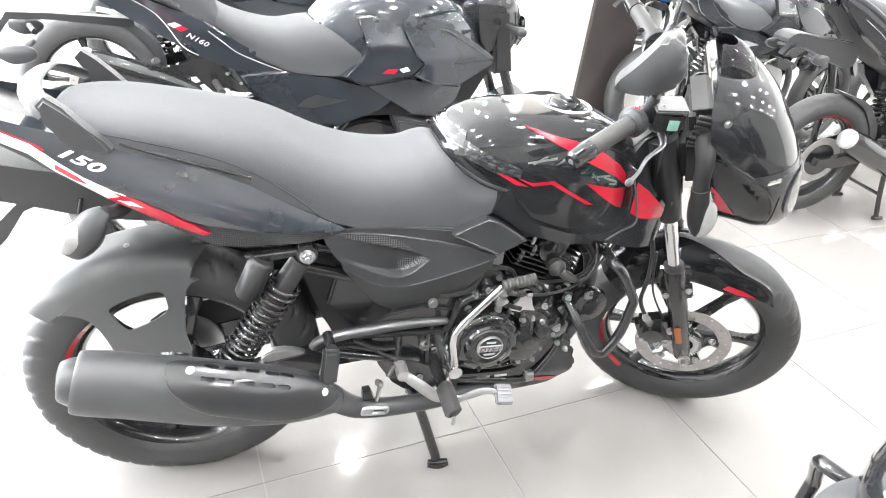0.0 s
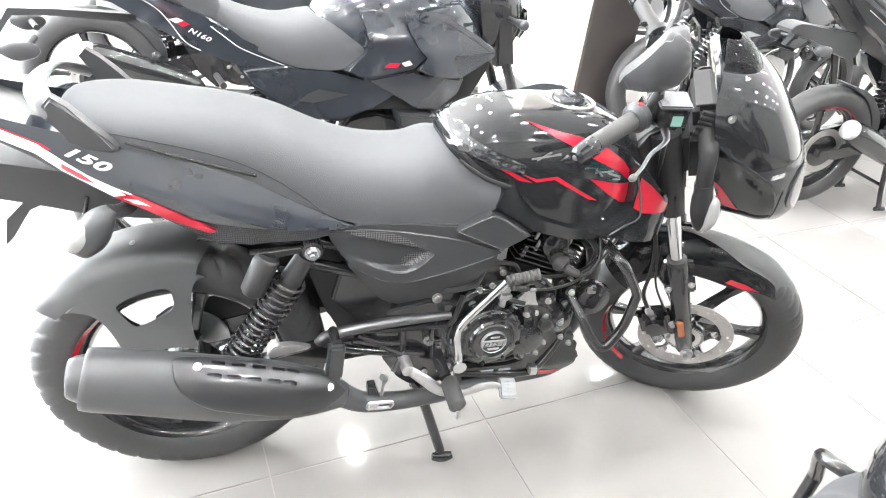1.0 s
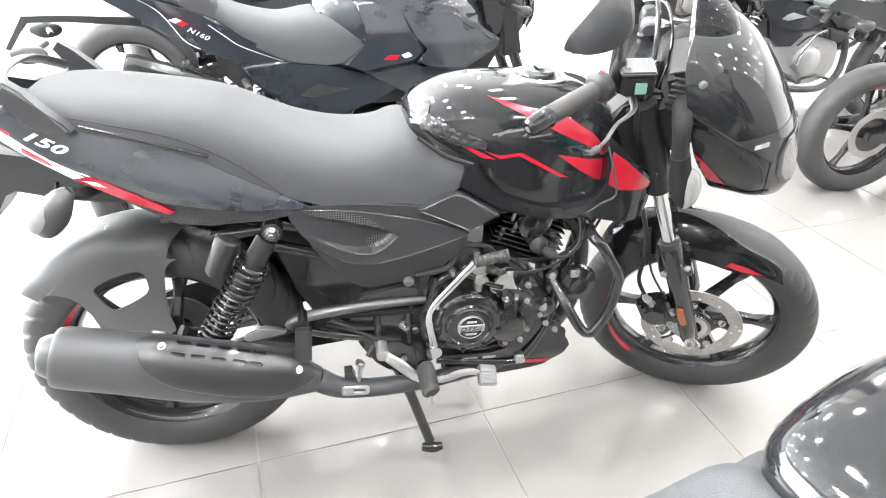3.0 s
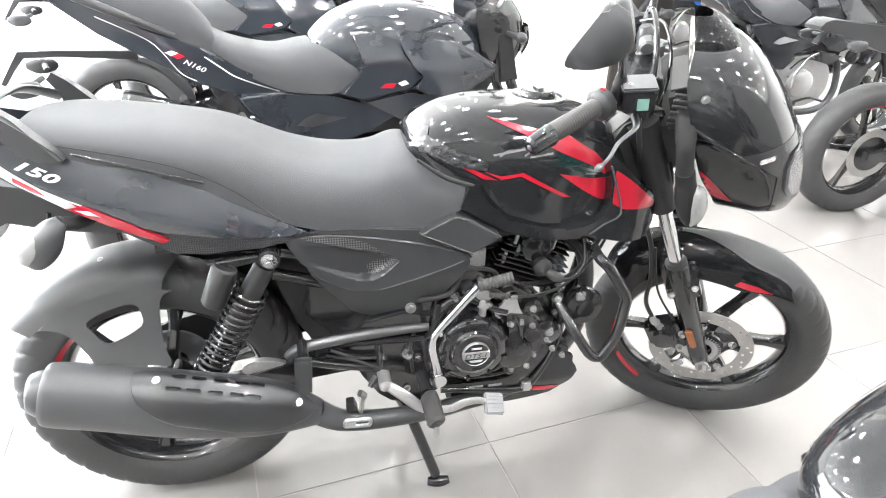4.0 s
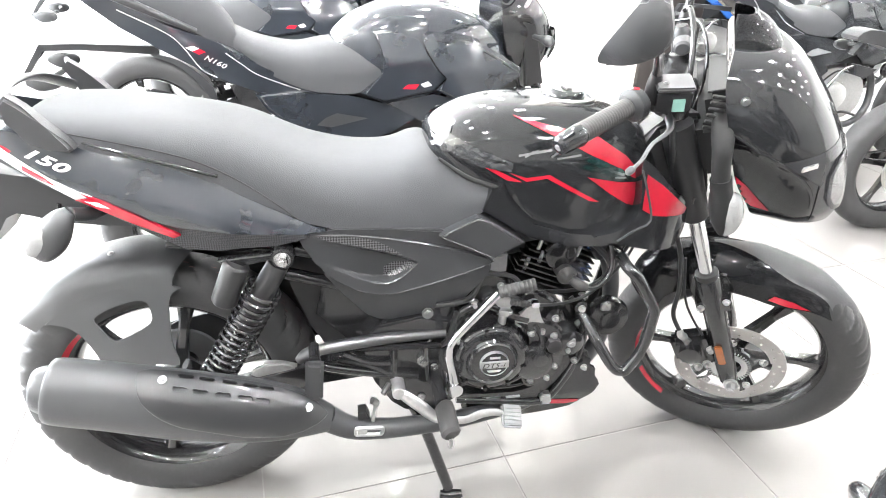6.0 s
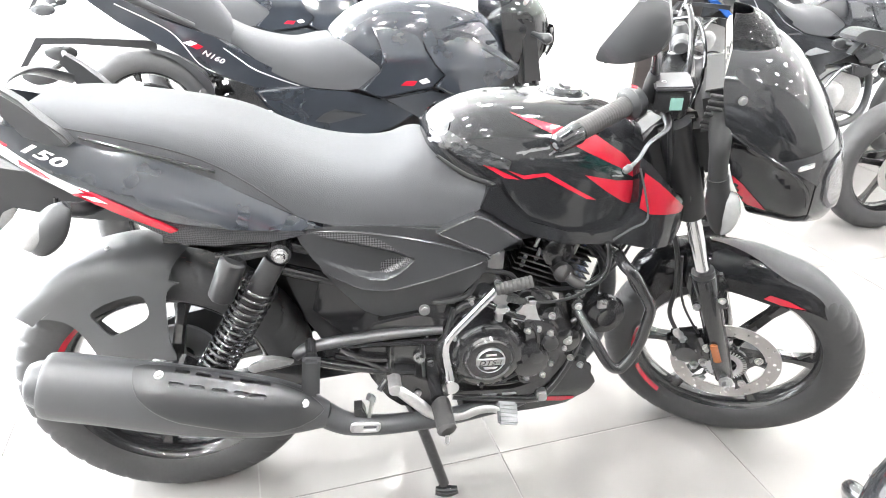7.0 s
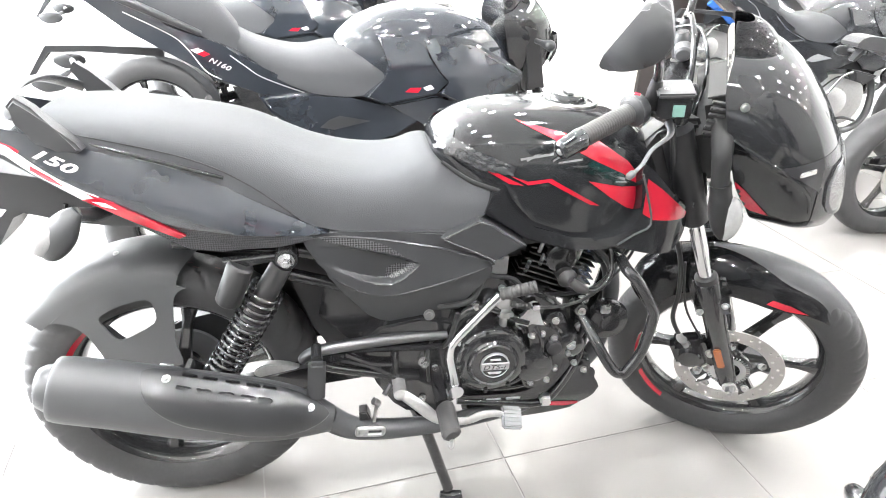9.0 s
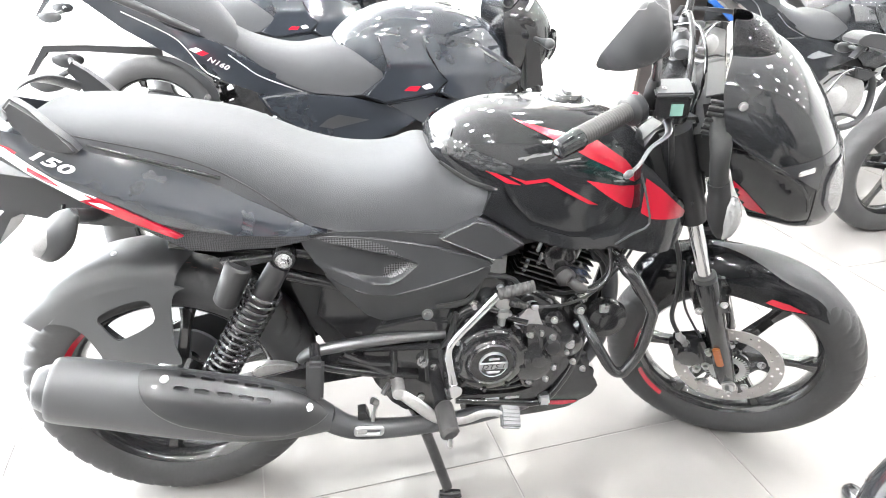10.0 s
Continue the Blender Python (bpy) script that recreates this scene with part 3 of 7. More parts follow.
# side covers below the seat
cover_line = spline([(0.341, 0.64), (0.338, 0.63), (0.356, 0.601), (0.387, 0.557), (0.414, 0.522), (0.442, 0.507), (0.488, 0.499), (0.581, 0.493), (0.588, 0.511), (0.603, 0.551), (0.633, 0.598), (0.652, 0.637), (0.60, 0.645), (0.46, 0.62)], 3, True)
pod_line = [(0.291, 0.7195), (0.306, 0.7235), (0.36, 0.723), (0.42, 0.717), (0.482, 0.706), (0.546, 0.692), (0.6, 0.676), (0.643, 0.662), (0.653, 0.651), (0.614, 0.635), (0.549, 0.614), (0.484, 0.597), (0.452, 0.591), (0.425, 0.593), (0.398, 0.603), (0.357, 0.624), (0.341, 0.638), (0.318, 0.668), (0.299, 0.698)]


def ease(u):
    u = min(1.0, max(0.0, u))
    return u * u * (3 - 2 * u)


def between(x, table):
    for (x0, z0), (x1, z1) in zip(table, table[1:]):
        if x <= x1:
            return z0 + (z1 - z0) * max(0.0, (x - x0) / (x1 - x0))
    return table[-1][1]


def pod_bow(x, z):
    """A scoop sunk between the two lips of the pod; the rear tip turns inward."""
    lip = between(x, ((0.30, 0.716), (0.335, 0.714), (0.38, 0.704), (0.42, 0.692), (0.462, 0.68), (0.50, 0.664), (0.52, 0.656)))
    low = between(x, ((0.318, 0.669), (0.358, 0.648), (0.399, 0.629), (0.425, 0.621), (0.452, 0.62), (0.478, 0.632), (0.505, 0.656), (0.52, 0.666)))
    scoop = 0.017 * ease((lip - z) / 0.012) * ease((z - low) / 0.007) * ease((x - 0.31) / 0.15)
    return scoop + 0.05 * max(0.0, z - 0.6)


covers = both("side_cover", lambda: plate(cover_line, -0.085, -0.137, 0.006, 3, lambda x, z: 0.28 * max(0.0, 0.61 - z), 3), M["plastic"], roadster, "matte black side cover with punched grilles")
for s, c in zip((-1, 1), covers):
    part("bolt", bolt((0.53, s * 0.133, 0.532), (0, s, 0.2), 0.008, 0.008), M["zinc"], c)
    bm = plate(pod_line, -0.10, -0.155, 0.004, 2, pod_bow, 7, None, 0.006)
    pod = part("pod", mirrored(bm) if s > 0 else bm, M["plastic"], c, "scooped matte black upper pod", smooth=24)
    trim = plate([(0.284, 0.716), (0.30, 0.728), (0.36, 0.731), (0.45, 0.728), (0.55, 0.722), (0.60, 0.70), (0.65, 0.668), (0.643, 0.655), (0.546, 0.682), (0.42, 0.706), (0.306, 0.712)], -0.10, -0.148, 0.004, 2)
    part("upper_trim", mirrored(trim) if s > 0 else trim, M["plastic"], c, "matte black trim under the seat edge")
    decal("grille", [(0.323, 0.7195), (0.36, 0.7195), (0.41, 0.7135), (0.441, 0.702), (0.462, 0.688), (0.479, 0.675), (0.451, 0.684), (0.41, 0.694), (0.37, 0.704), (0.34, 0.711)], M["grille"], pod, s, "small honeycomb grille")
    decal("grille", [(0.441, 0.627), (0.444, 0.647), (0.462, 0.655), (0.500, 0.656), (0.497, 0.649), (0.478, 0.636), (0.457, 0.626)], M["grille"], pod, s, "small honeycomb grille")
    # pale beads draw the highlights along the rounded lips of the pod
    for line in ([(0.344, 0.636), (0.358, 0.6245), (0.398, 0.605), (0.425, 0.596), (0.452, 0.594), (0.484, 0.6), (0.549, 0.617), (0.614, 0.638), (0.648, 0.652)], [(0.298, 0.7185), (0.306, 0.7205), (0.36, 0.7205), (0.42, 0.7145), (0.482, 0.7035), (0.546, 0.6895), (0.6, 0.6735), (0.64, 0.66)], [(0.425, 0.6195), (0.452, 0.6185), (0.478, 0.6305), (0.505, 0.655)]):
        bm = bmesh.new()
        for x, z in spline(line, 5):
            bm.verts.new((x, 0, z))
        laid_on(bm, pod, s, 0.0)
        pts = [tuple(v.co) for v in bm.verts]
        bm.free()
        part("edge_bead", tube(pts, 0.0015, 1, 6), M["bead"], pod)
    # the same painted highlight round the rim of the knee panel
    part("edge_bead", tube([(0.547, s * 0.1615, 0.7155), (0.582, s * 0.1615, 0.733), (0.615, s * 0.1615, 0.7475), (0.638, s * 0.1615, 0.7395), (0.703, s * 0.1615, 0.697)], 0.0017, 1, 6), M["bead"], c)
    part("edge_bead", tube([(0.547, s * 0.1615, 0.7145), (0.60, s * 0.1615, 0.69), (0.649, s * 0.1615, 0.666)], 0.0017, 1, 6), M["bead"], c)
    part("knee_panel", plate([(0.544, 0.715), (0.58, 0.733), (0.614, 0.75), (0.638, 0.742), (0.707, 0.696), (0.65, 0.664), (0.60, 0.688)], s * 0.12, s * 0.162, 0.004, 2), M["plastic"], c, smooth=24)

# tail
tail_top = [(-0.33, 0.955), (-0.2, 0.92), (-0.12, 0.902), (-0.043, 0.888), (0.023, 0.873), (0.081, 0.851), (0.155, 0.826), (0.212, 0.795), (0.292, 0.755), (0.341, 0.73)]
tail_mid = [(0.30, 0.729), (0.188, 0.736), (0.094, 0.747), (0.023, 0.771), (-0.033, 0.80), (-0.094, 0.838), (-0.167, 0.876), (-0.33, 0.95)]
tail_low = [(-0.33, 0.93), (-0.173, 0.86), (-0.101, 0.815), (-0.022, 0.772), (0.036, 0.738), (0.101, 0.698), (0.154, 0.697), (0.254, 0.707), (0.34, 0.722)]


def tail_bow(x, z):
    zc = 0.83 - (0.31 if x > 0 else 0.43) * x
    return 0.05 * max(0, 0.2 - x) ** 2 / 0.16 - 0.014 * max(0.0, 1 - ((z - zc) / 0.07) ** 2) + 0.3 * max(-0.03, min(0.07, z - zc))


tails = both("tail_panel", lambda: plate(tail_top + tail_mid, -0.10, -0.142, 0.008, 3, tail_bow, 3), M["navy"], roadster, "blue-black gloss tail panel with white number")
strips = both("tail_strip", lambda: plate(tail_mid[::-1] + tail_low[::-1], -0.10, -0.137, 0.005, 2, tail_bow, 3), M["carbon"], roadster, "carbon-pattern tail strip with red and white stripes")
for s, (tp, st) in zip((-1, 1), zip(tails, strips)):
    for nm, mt, y1, line in (("white stripe", "white", 0.1445, [(-0.31, 0.945), (-0.159, 0.886), (-0.125, 0.86), (-0.089, 0.835), (-0.051, 0.814), (-0.03, 0.806), (-0.06, 0.797), (-0.093, 0.82), (-0.13, 0.842), (-0.163, 0.872), (-0.31, 0.928)]),
                             ("red stripe", "red", 0.1455, [(-0.051, 0.8135), (-0.01, 0.797), (0.038, 0.77), (0.097, 0.732), (0.085, 0.727), (0.03, 0.752), (-0.02, 0.778), (-0.06, 0.797), (-0.035, 0.803)]),
                             ("white stripe", "white", 0.1462, [(-0.045, 0.7965), (-0.022, 0.796), (-0.004, 0.784), (-0.028, 0.787)]),
                             ("red stripe", "red", 0.1455, [(-0.128, 0.856), (-0.10, 0.839), (-0.083, 0.822), (-0.105, 0.83), (-0.13, 0.848)])):
        bm = plate(line, -0.125, -y1, 0.0008, 1, tail_bow, 3)
        part("stripe", mirrored(bm) if s > 0 else bm, M[mt], st, nm)
    decal("stripe", [(-0.25, 0.925), (-0.15, 0.885), (-0.14, 0.878), (-0.15, 0.872), (-0.24, 0.912)], M["red"], tp, s, "red stripe")
    flip = Matrix.Identity(4) if s < 0 else Matrix.Rotation(math.pi, 4, "Z")
    if s < 0:
        txt = lettering("150", 0.0225, M["white"], Matrix.Identity(4), tp, label="white number lettering", squeeze=1.9, shear=0.4, weight=0.035)
        bm = bmesh.new()
        bm.from_mesh(txt.data)
        bmesh.ops.transform(bm, matrix=pose(-0.127, 0, 0.873, 0, 25, 0), verts=bm.verts)
        laid_on(bm, tp, s, 0.003)
        bm.to_mesh(txt.data)
        bm.free()
part("tail_core", body([(-0.34, 0.955, 0.93, 0.05), (-0.3, 0.945, 0.915, 0.08), (-0.2, 0.905, 0.87, 0.095), (-0.05, 0.885, 0.8, 0.105), (0.1, 0.84, 0.73, 0.105), (0.3, 0.74, 0.69, 0.10), (0.55, 0.73, 0.62, 0.09), (0.68, 0.77, 0.66, 0.105), (0.88, 0.74, 0.68, 0.08)], half=8), M["dark"], roadster)
part("tail_lamp", body([(-0.365, 0.955, 0.935, 0.03), (-0.355, 0.965, 0.92, 0.06), (-0.33, 0.968, 0.915, 0.075)], half=8), M["tail"], roadster, "red tail lamp")
blade_line = [(-0.121, 0.969), (-0.099, 0.953), (-0.073, 0.926), (-0.047, 0.899), (-0.039, 0.886), (-0.047, 0.881), (-0.074, 0.886), (-0.104, 0.897), (-0.111, 0.906), (-0.121, 0.933), (-0.134, 0.955)]
rail = part("grab_rail", tube([(-0.118, -0.137, 0.942), (-0.136, -0.122, 0.954), (-0.154, -0.08, 0.96), (-0.164, -0.03, 0.96), (-0.167, 0.03, 0.957), (-0.166, 0.08, 0.95), (-0.152, 0.12, 0.936), (-0.12, 0.137, 0.92)], 0.018, 6, 14, flat=0.34, up=(-1, 0, 0.2)), M["plastic"], roadster, "matte black wrap-round grab rail")
for s in (-1, 1):
    bm = plate(blade_line, -0.126, -0.15, 0.005, 3, lambda x, z: 0.12 * max(0.0, z - 0.92))
    part("rail_blade", mirrored(bm) if s > 0 else bm, M["plastic"], rail)
# gloss strip standing for the shaded groove and its highlight between seat and tail
for s in (-1, 1):
    part("seat_trim", tube([(-0.03, s * 0.134, 0.893), (0.03, s * 0.139, 0.876), (0.09, s * 0.142, 0.859), (0.14, s * 0.144, 0.845), (0.17, s * 0.145, 0.836)], [0.002, 0.003, 0.0035, 0.0035, 0.003], 5, 10), M["paint"], roadster, "gloss black strip drawn for the dark groove under the seat")
# rear mudguard, plate holder, indicators
part("rear_mudguard", plate(spline([(0.02, 0.715), (-0.08, 0.79), (-0.17, 0.812), (-0.33, 0.835), (-0.42, 0.80), (-0.52, 0.66), (-0.49, 0.65), (-0.40, 0.75), (-0.30, 0.765), (-0.2, 0.745), (-0.1, 0.72)], 3, True), -0.06, 0.06, 0.01, 3), M["plastic"], roadster)
part("plate_holder", plate([(-0.47, 0.80), (-0.455, 0.795), (-0.52, 0.645), (-0.535, 0.652)], -0.085, 0.085, 0.002, 2), M["plastic"], roadster)
for s in (-1, 1):
    ind = part("rear_indicator", tube([(-0.128, s * 0.168, 0.712), (-0.118, s * 0.168, 0.722), (-0.096, s * 0.168, 0.748), (-0.076, s * 0.166, 0.774), (-0.062, s * 0.16, 0.788)], [0.008, 0.024, 0.031, 0.023, 0.011], 4, 18, flat=0.75), M["plastic"], roadster, "dark leaf-shaped rear indicator")
    part("indicator_lens", tube([(-0.134, s * 0.17, 0.72), (-0.13, s * 0.17, 0.725), (-0.114, s * 0.172, 0.745), (-0.10, s * 0.17, 0.762), (-0.095, s * 0.168, 0.768)], [0.006, 0.018, 0.024, 0.016, 0.005], 4, 14), M["frosted"], ind, "clear indicator lens")
    part("stalk", tube([(-0.04, s * 0.05, 0.755), (-0.05, s * 0.12, 0.765), (-0.066, s * 0.158, 0.782)], [0.016, 0.013, 0.012], 4), M["plastic"], ind)
# wire hoop below the tail
part("tail_hoop", tube([(-0.12, -0.06, 0.76), (-0.135, -0.065, 0.70), (-0.13, -0.065, 0.67)], 0.004, 4, 8), M["powder"], roadster)
part("tail_hoop", tube([(-0.10, -0.06, 0.735), (-0.02, -0.06, 0.745), (0.04, -0.06, 0.74)], 0.004, 4, 8), M["powder"], roadster)

# hugger over the rear tyre, with a window in its side
HUG_R, HUG_S, HUG_W = 0.342, 0.287, 0.08
hug, loops = bmesh.new(), []
for k in range(29):
    u, loop = k / 28, []
    for j in range(25):
        t = radians(-90 + 180 * j / 24)
        y = HUG_W * math.copysign(abs(math.sin(t)) ** 0.85, math.sin(t))
        r = HUG_S + (HUG_R - HUG_S) * math.cos(t) ** 0.85 + 0.012 * max(0.0, u - 0.85)
        side = (y / HUG_W) ** 2
        a = radians(76 + 5 * side + u * (69 - 11 * side))
        loop.append((r * math.cos(a), y * (1 - 0.12 * max(0.0, u - 0.8) / 0.2), 0.308 + r * math.sin(a)))
    loops.append(loop)
rings(hug, loops, closed=False)
bmesh.ops.solidify(hug, geom=hug.faces[:], thickness=0.003)
hugger = part("hugger", hug, M["fender"], roadster, "matte black rear tyre hugger with a side window", smooth=60)
rim_arc = [(HUG_S * math.cos(radians(133 - 2 * k)), 0.308 + HUG_S * math.sin(radians(133 - 2 * k))) for k in range(27)]
skirt = spline([(0.062, 0.586), (0.046, 0.578), (0.034, 0.555), (0.028, 0.5), (0.026, 0.452), (0.031, 0.405), (-0.005, 0.41), (-0.06, 0.405), (-0.105, 0.40), (-0.113, 0.423), (-0.122, 0.453), (-0.136, 0.487), (-0.157, 0.510), (-0.185, 0.519)], 3)
window = [(-0.107, 0.526), (-0.076, 0.547), (-0.03, 0.562), (-0.01, 0.56), (-0.003, 0.543), (-0.008, 0.509), (-0.066, 0.475), (-0.085, 0.477), (-0.101, 0.505)]
bm = bmesh.new()
vo = [bm.verts.new((x, 0, z)) for x, z in skirt + rim_arc]
vi = [bm.verts.new((x, 0, z)) for x, z in spline(window, 3, True)]
eo = [bm.edges.new((vo[i], vo[(i + 1) % len(vo)])) for i in range(len(vo))]
ei = [bm.edges.new((vi[i], vi[(i + 1) % len(vi)])) for i in range(len(vi))]
bmesh.ops.triangle_fill(bm, use_beauty=True, edges=eo + ei)
for v in bm.verts:
    v.co.y = -HUG_W + 0.0004
bmesh.ops.recalc_face_normals(bm, faces=bm.faces)
bmesh.ops.solidify(bm, geom=bm.faces[:], thickness=0.004)
part("side_wall", bm, M["fender"], hugger, smooth=60)
part("screw", bolt((-0.068, -0.03, 0.641), (-0.2, -0.3, 1), 0.004, 0.003), M["zinc"], hugger)
# sticker lines round the new tyre's tread
for y, r in ((-0.026, 0.3033), (-0.016, 0.3062), (-0.006, 0.3072), (0.006, 0.3072)):
    bm = bmesh.new()
    rings(bm, [[(r * math.cos(a), y + d, 0.308 + r * math.sin(a)) for d in (-0.0013, 0.0013)] for a in [radians(-10 + 2 * k) for k in range(46)]], closed=False)
    part("tyre_stripe", bm, M["stripe"], rear, "faded red-brown sticker line")
part("inner_fender", plate(spline([(0.03, 0.60), (0.14, 0.61), (0.26, 0.56), (0.33, 0.47), (0.35, 0.38), (0.25, 0.40), (0.16, 0.46), (0.05, 0.49)], 3, True), 0.075, 0.055, 0.004, 2), M["soft"], roadster, "black inner rear fender")
part("chain_case", plate(spline([(-0.07, 0.37), (0.05, 0.42), (0.30, 0.45), (0.46, 0.45), (0.48, 0.38), (0.30, 0.35), (0.05, 0.25), (-0.07, 0.26)], 3, True), 0.11, 0.08, 0.006, 2), M["dark"], roadster, "black chain case")
# battery box behind the side cover
part("battery_box", plate([(0.24, 0.66), (0.40, 0.65), (0.46, 0.56), (0.42, 0.42), (0.335, 0.40), (0.30, 0.47), (0.265, 0.57)], 0.07, -0.07, 0.006, 2), M["dark"], roadster)
part("brake_arm", plate(spline([(0.173, 0.387), (0.185, 0.401), (0.22, 0.406), (0.265, 0.392), (0.281, 0.371), (0.28, 0.348), (0.183, 0.372)], 2, True), -0.085, -0.10, 0.003, 2), M["alloy"], roadster, "cast alloy rear brake arm")
part("plate_bracket", plate([(-0.257, 0.712), (-0.217, 0.753), (-0.194, 0.761), (-0.198, 0.739), (-0.217, 0.73), (-0.254, 0.675), (-0.269, 0.66)], -0.05, 0.05, 0.004, 2), M["plastic"], roadster)

# shock absorbers with piggyback canisters
for s in (-1, 1):
    top, low = Vector((0.263, s * 0.145, 0.684)), Vector((0.103, s * 0.135, 0.395))
    d = (low - top).normalized()
    shock = part("shock_absorber", bar(top + d * 0.02, low, 0.012), M["powder"], roadster, "black coil-over rear shock absorber")
    part("spring", coil(top + d * 0.075, low - d * 0.02, 0.031, 0.0037, 15), M["powder"], shock, "gloss black coil spring")
    part("upper_cup", bar(top + d * 0.02, top + d * 0.085, 0.02, 0.022, 20), M["dark"], shock)
    part("sleeve", bar(top + d * 0.075, top + d * 0.17, 0.021, 0.021, 20), M["dark"], shock)
    part("lower_cup", bar(low - d * 0.03, low, 0.036, 0.03, 20), M["powder"], shock)
    part("eye", lathe([(0.008, -0.016), (0.02, -0.016), (0.022, 0.0), (0.02, 0.016), (0.008, 0.016), (0.008, -0.016)], 24), M["powder"], shock, xf=Matrix.Translation(top))
    part("top_nut", bolt(top + Vector((0, s * 0.016, 0)), (0, s, 0), 0.0105, 0.016), M["chrome"], shock, "chrome domed nut")
    can = part("canister", tube([(0.183, s * 0.15, 0.673), (0.181, s * 0.15, 0.669), (0.152, s * 0.15, 0.597), (0.15, s * 0.15, 0.592)], [0.02, 0.024, 0.024, 0.02], 1, 20), M["dark"], shock)
    part("bracket", plate([(0.15, 0.68), (0.25, 0.69), (0.25, 0.678), (0.2, 0.67), (0.165, 0.662)], s * 0.135, s * 0.152, 0.002, 1), M["powder"], shock)

# frame, swing arm
frame_part = part("frame", tube([(0.06, -0.1, 0.70), (0.28, -0.105, 0.675), (0.5, -0.1, 0.60), (0.56, -0.1, 0.45), (0.55, -0.1, 0.36)], 0.016, 6), M["powder"], roadster)
bm = tube([(0.06, 0.1, 0.70), (0.28, 0.105, 0.675), (0.5, 0.1, 0.60), (0.56, 0.1, 0.45), (0.55, 0.1, 0.36)], 0.016, 6)
part("frame_tube", bm, M["powder"], roadster)
part("frame_tube", tube([(1.02, 0, 0.86), (0.9, 0, 0.80), (0.6, 0, 0.74), (0.4, 0, 0.72)], 0.025, 6), M["powder"], roadster)
part("down_tube", tube([(1.03, 0, 0.80), (0.975, 0, 0.60), (0.94, 0, 0.43), (0.9, 0, 0.36)], 0.019, 6), M["powder"], roadster)
# added dark plate fills the gap between tank front and fork
part("head_cover", plate([(0.93, 0.866), (0.96, 0.895), (0.987, 0.918), (1.044, 0.921), (1.069, 0.879), (1.094, 0.772), (1.104, 0.706), (1.077, 0.70), (1.03, 0.70), (0.95, 0.72)], -0.045, -0.10, 0.01, 3), M["dark"], roadster, "deep black filler plate beside the steering head")
part("head_tube", bar((1.065, 0, 0.77), (1.0, 0, 0.905), 0.03), M["powder"], roadster)
part("cross_brace", bar((0.26, -0.1, 0.62), (0.46, -0.1, 0.56), 0.013), M["powder"], roadster)
for s in (-1, 1):
    part("swing_arm", plate([(-0.05, 0.325), (0.0, 0.335), (0.3, 0.40), (0.50, 0.43), (0.52, 0.40), (0.5, 0.37), (0.3, 0.35), (0.0, 0.285), (-0.05, 0.295)], s * 0.075, s * 0.105, 0.004, 2), M["powder"], roadster)
    part("pivot_plate", plate(spline([(0.43, 0.50), (0.60, 0.50), (0.60, 0.30), (0.52, 0.27), (0.46, 0.30), (0.40, 0.42)], 2, True), s * 0.09, s * 0.125, 0.004, 2), M["engine"], roadster)
part("pivot_nut", bolt((0.524, -0.127, 0.413), (0, -1, 0), 0.0092, 0.016), M["zinc"], roadster)
for x, z in ((0.548, 0.393), (0.523, 0.314), (0.56, 0.314), (0.578, 0.325)):
    part("frame_bolt", bolt((x, -0.127, z), (0, -1, 0), 0.0054, 0.01), M["zinc"], roadster)
both("frame_gusset", lambda: plate([(0.33, 0.60), (0.40, 0.58), (0.59, 0.53), (0.59, 0.36), (0.53, 0.345), (0.47, 0.40), (0.37, 0.45), (0.31, 0.515)], -0.06, -0.092, 0.005, 2), M["powder"], roadster)
# polished foot rest hanger tube
hanger = part("footrest_hanger", tube([(0.57, -0.125, 0.475), (0.45, -0.13, 0.475), (0.33, -0.14, 0.468), (0.29, -0.145, 0.46), (0.275, -0.145, 0.445)], [0.009, 0.012, 0.012, 0.012, 0.01], 6), M["lever"], roadster, "satin grey metal footrest hanger")
part("brace", tube([(0.28, -0.145, 0.45), (0.33, -0.14, 0.42), (0.44, -0.13, 0.385), (0.5, -0.125, 0.37)], 0.009, 5), M["powder"], hanger)
for bars_line in ([(0.345, 0.456), (0.47, 0.452), (0.56, 0.45)], [(0.35, 0.43), (0.41, 0.41), (0.454, 0.385), (0.515, 0.374)], [(0.462, 0.448), (0.462, 0.386)], [(0.36, 0.445), (0.41, 0.418), (0.455, 0.412)]):
    part("brace", tube([(x, -0.13, z) for x, z in bars_line], 0.0075, 3, 8, flat=1.3), M["powder"], hanger)
part("web", plate([(0.464, 0.458), (0.575, 0.458), (0.578, 0.33), (0.515, 0.374), (0.464, 0.38)], -0.10, -0.124, 0.004, 2), M["powder"], hanger)
peg = part("pillion_footrest", block(-0.017, 0.017, -0.013, 0.013, -0.045, 0.045, 0.006), M["plastic"], roadster, "folded black pillion footrest", xf=pose(0.305, -0.2, 0.44, 0, 4, 0))
part("peg_hinge", bar((0.305, -0.15, 0.48), (0.308, -0.2, 0.485), 0.011), M["powder"], peg)

# silencer with its heat shield
can = bmesh.new()
loops = []
for x, z, r, y in spline([(-0.148, 0.472, 0.052, -0.216), (-0.138, 0.47, 0.061, -0.216), (-0.05, 0.448, 0.064, -0.215), (0.08, 0.41, 0.067, -0.212), (0.2, 0.378, 0.062, -0.205), (0.27, 0.354, 0.05, -0.195), (0.33, 0.322, 0.028, -0.18)], 4):
    loops.append([(x + 0.25 * r * math.sin(a), y + r * 0.85 * math.cos(a), z + r * math.sin(a)) for a in [2 * math.pi * k / 28 for k in range(28)]])
rings(can, loops)
silencer = part("silencer", can, M["heat"], roadster, "satin black exhaust silencer with slotted heat shield")
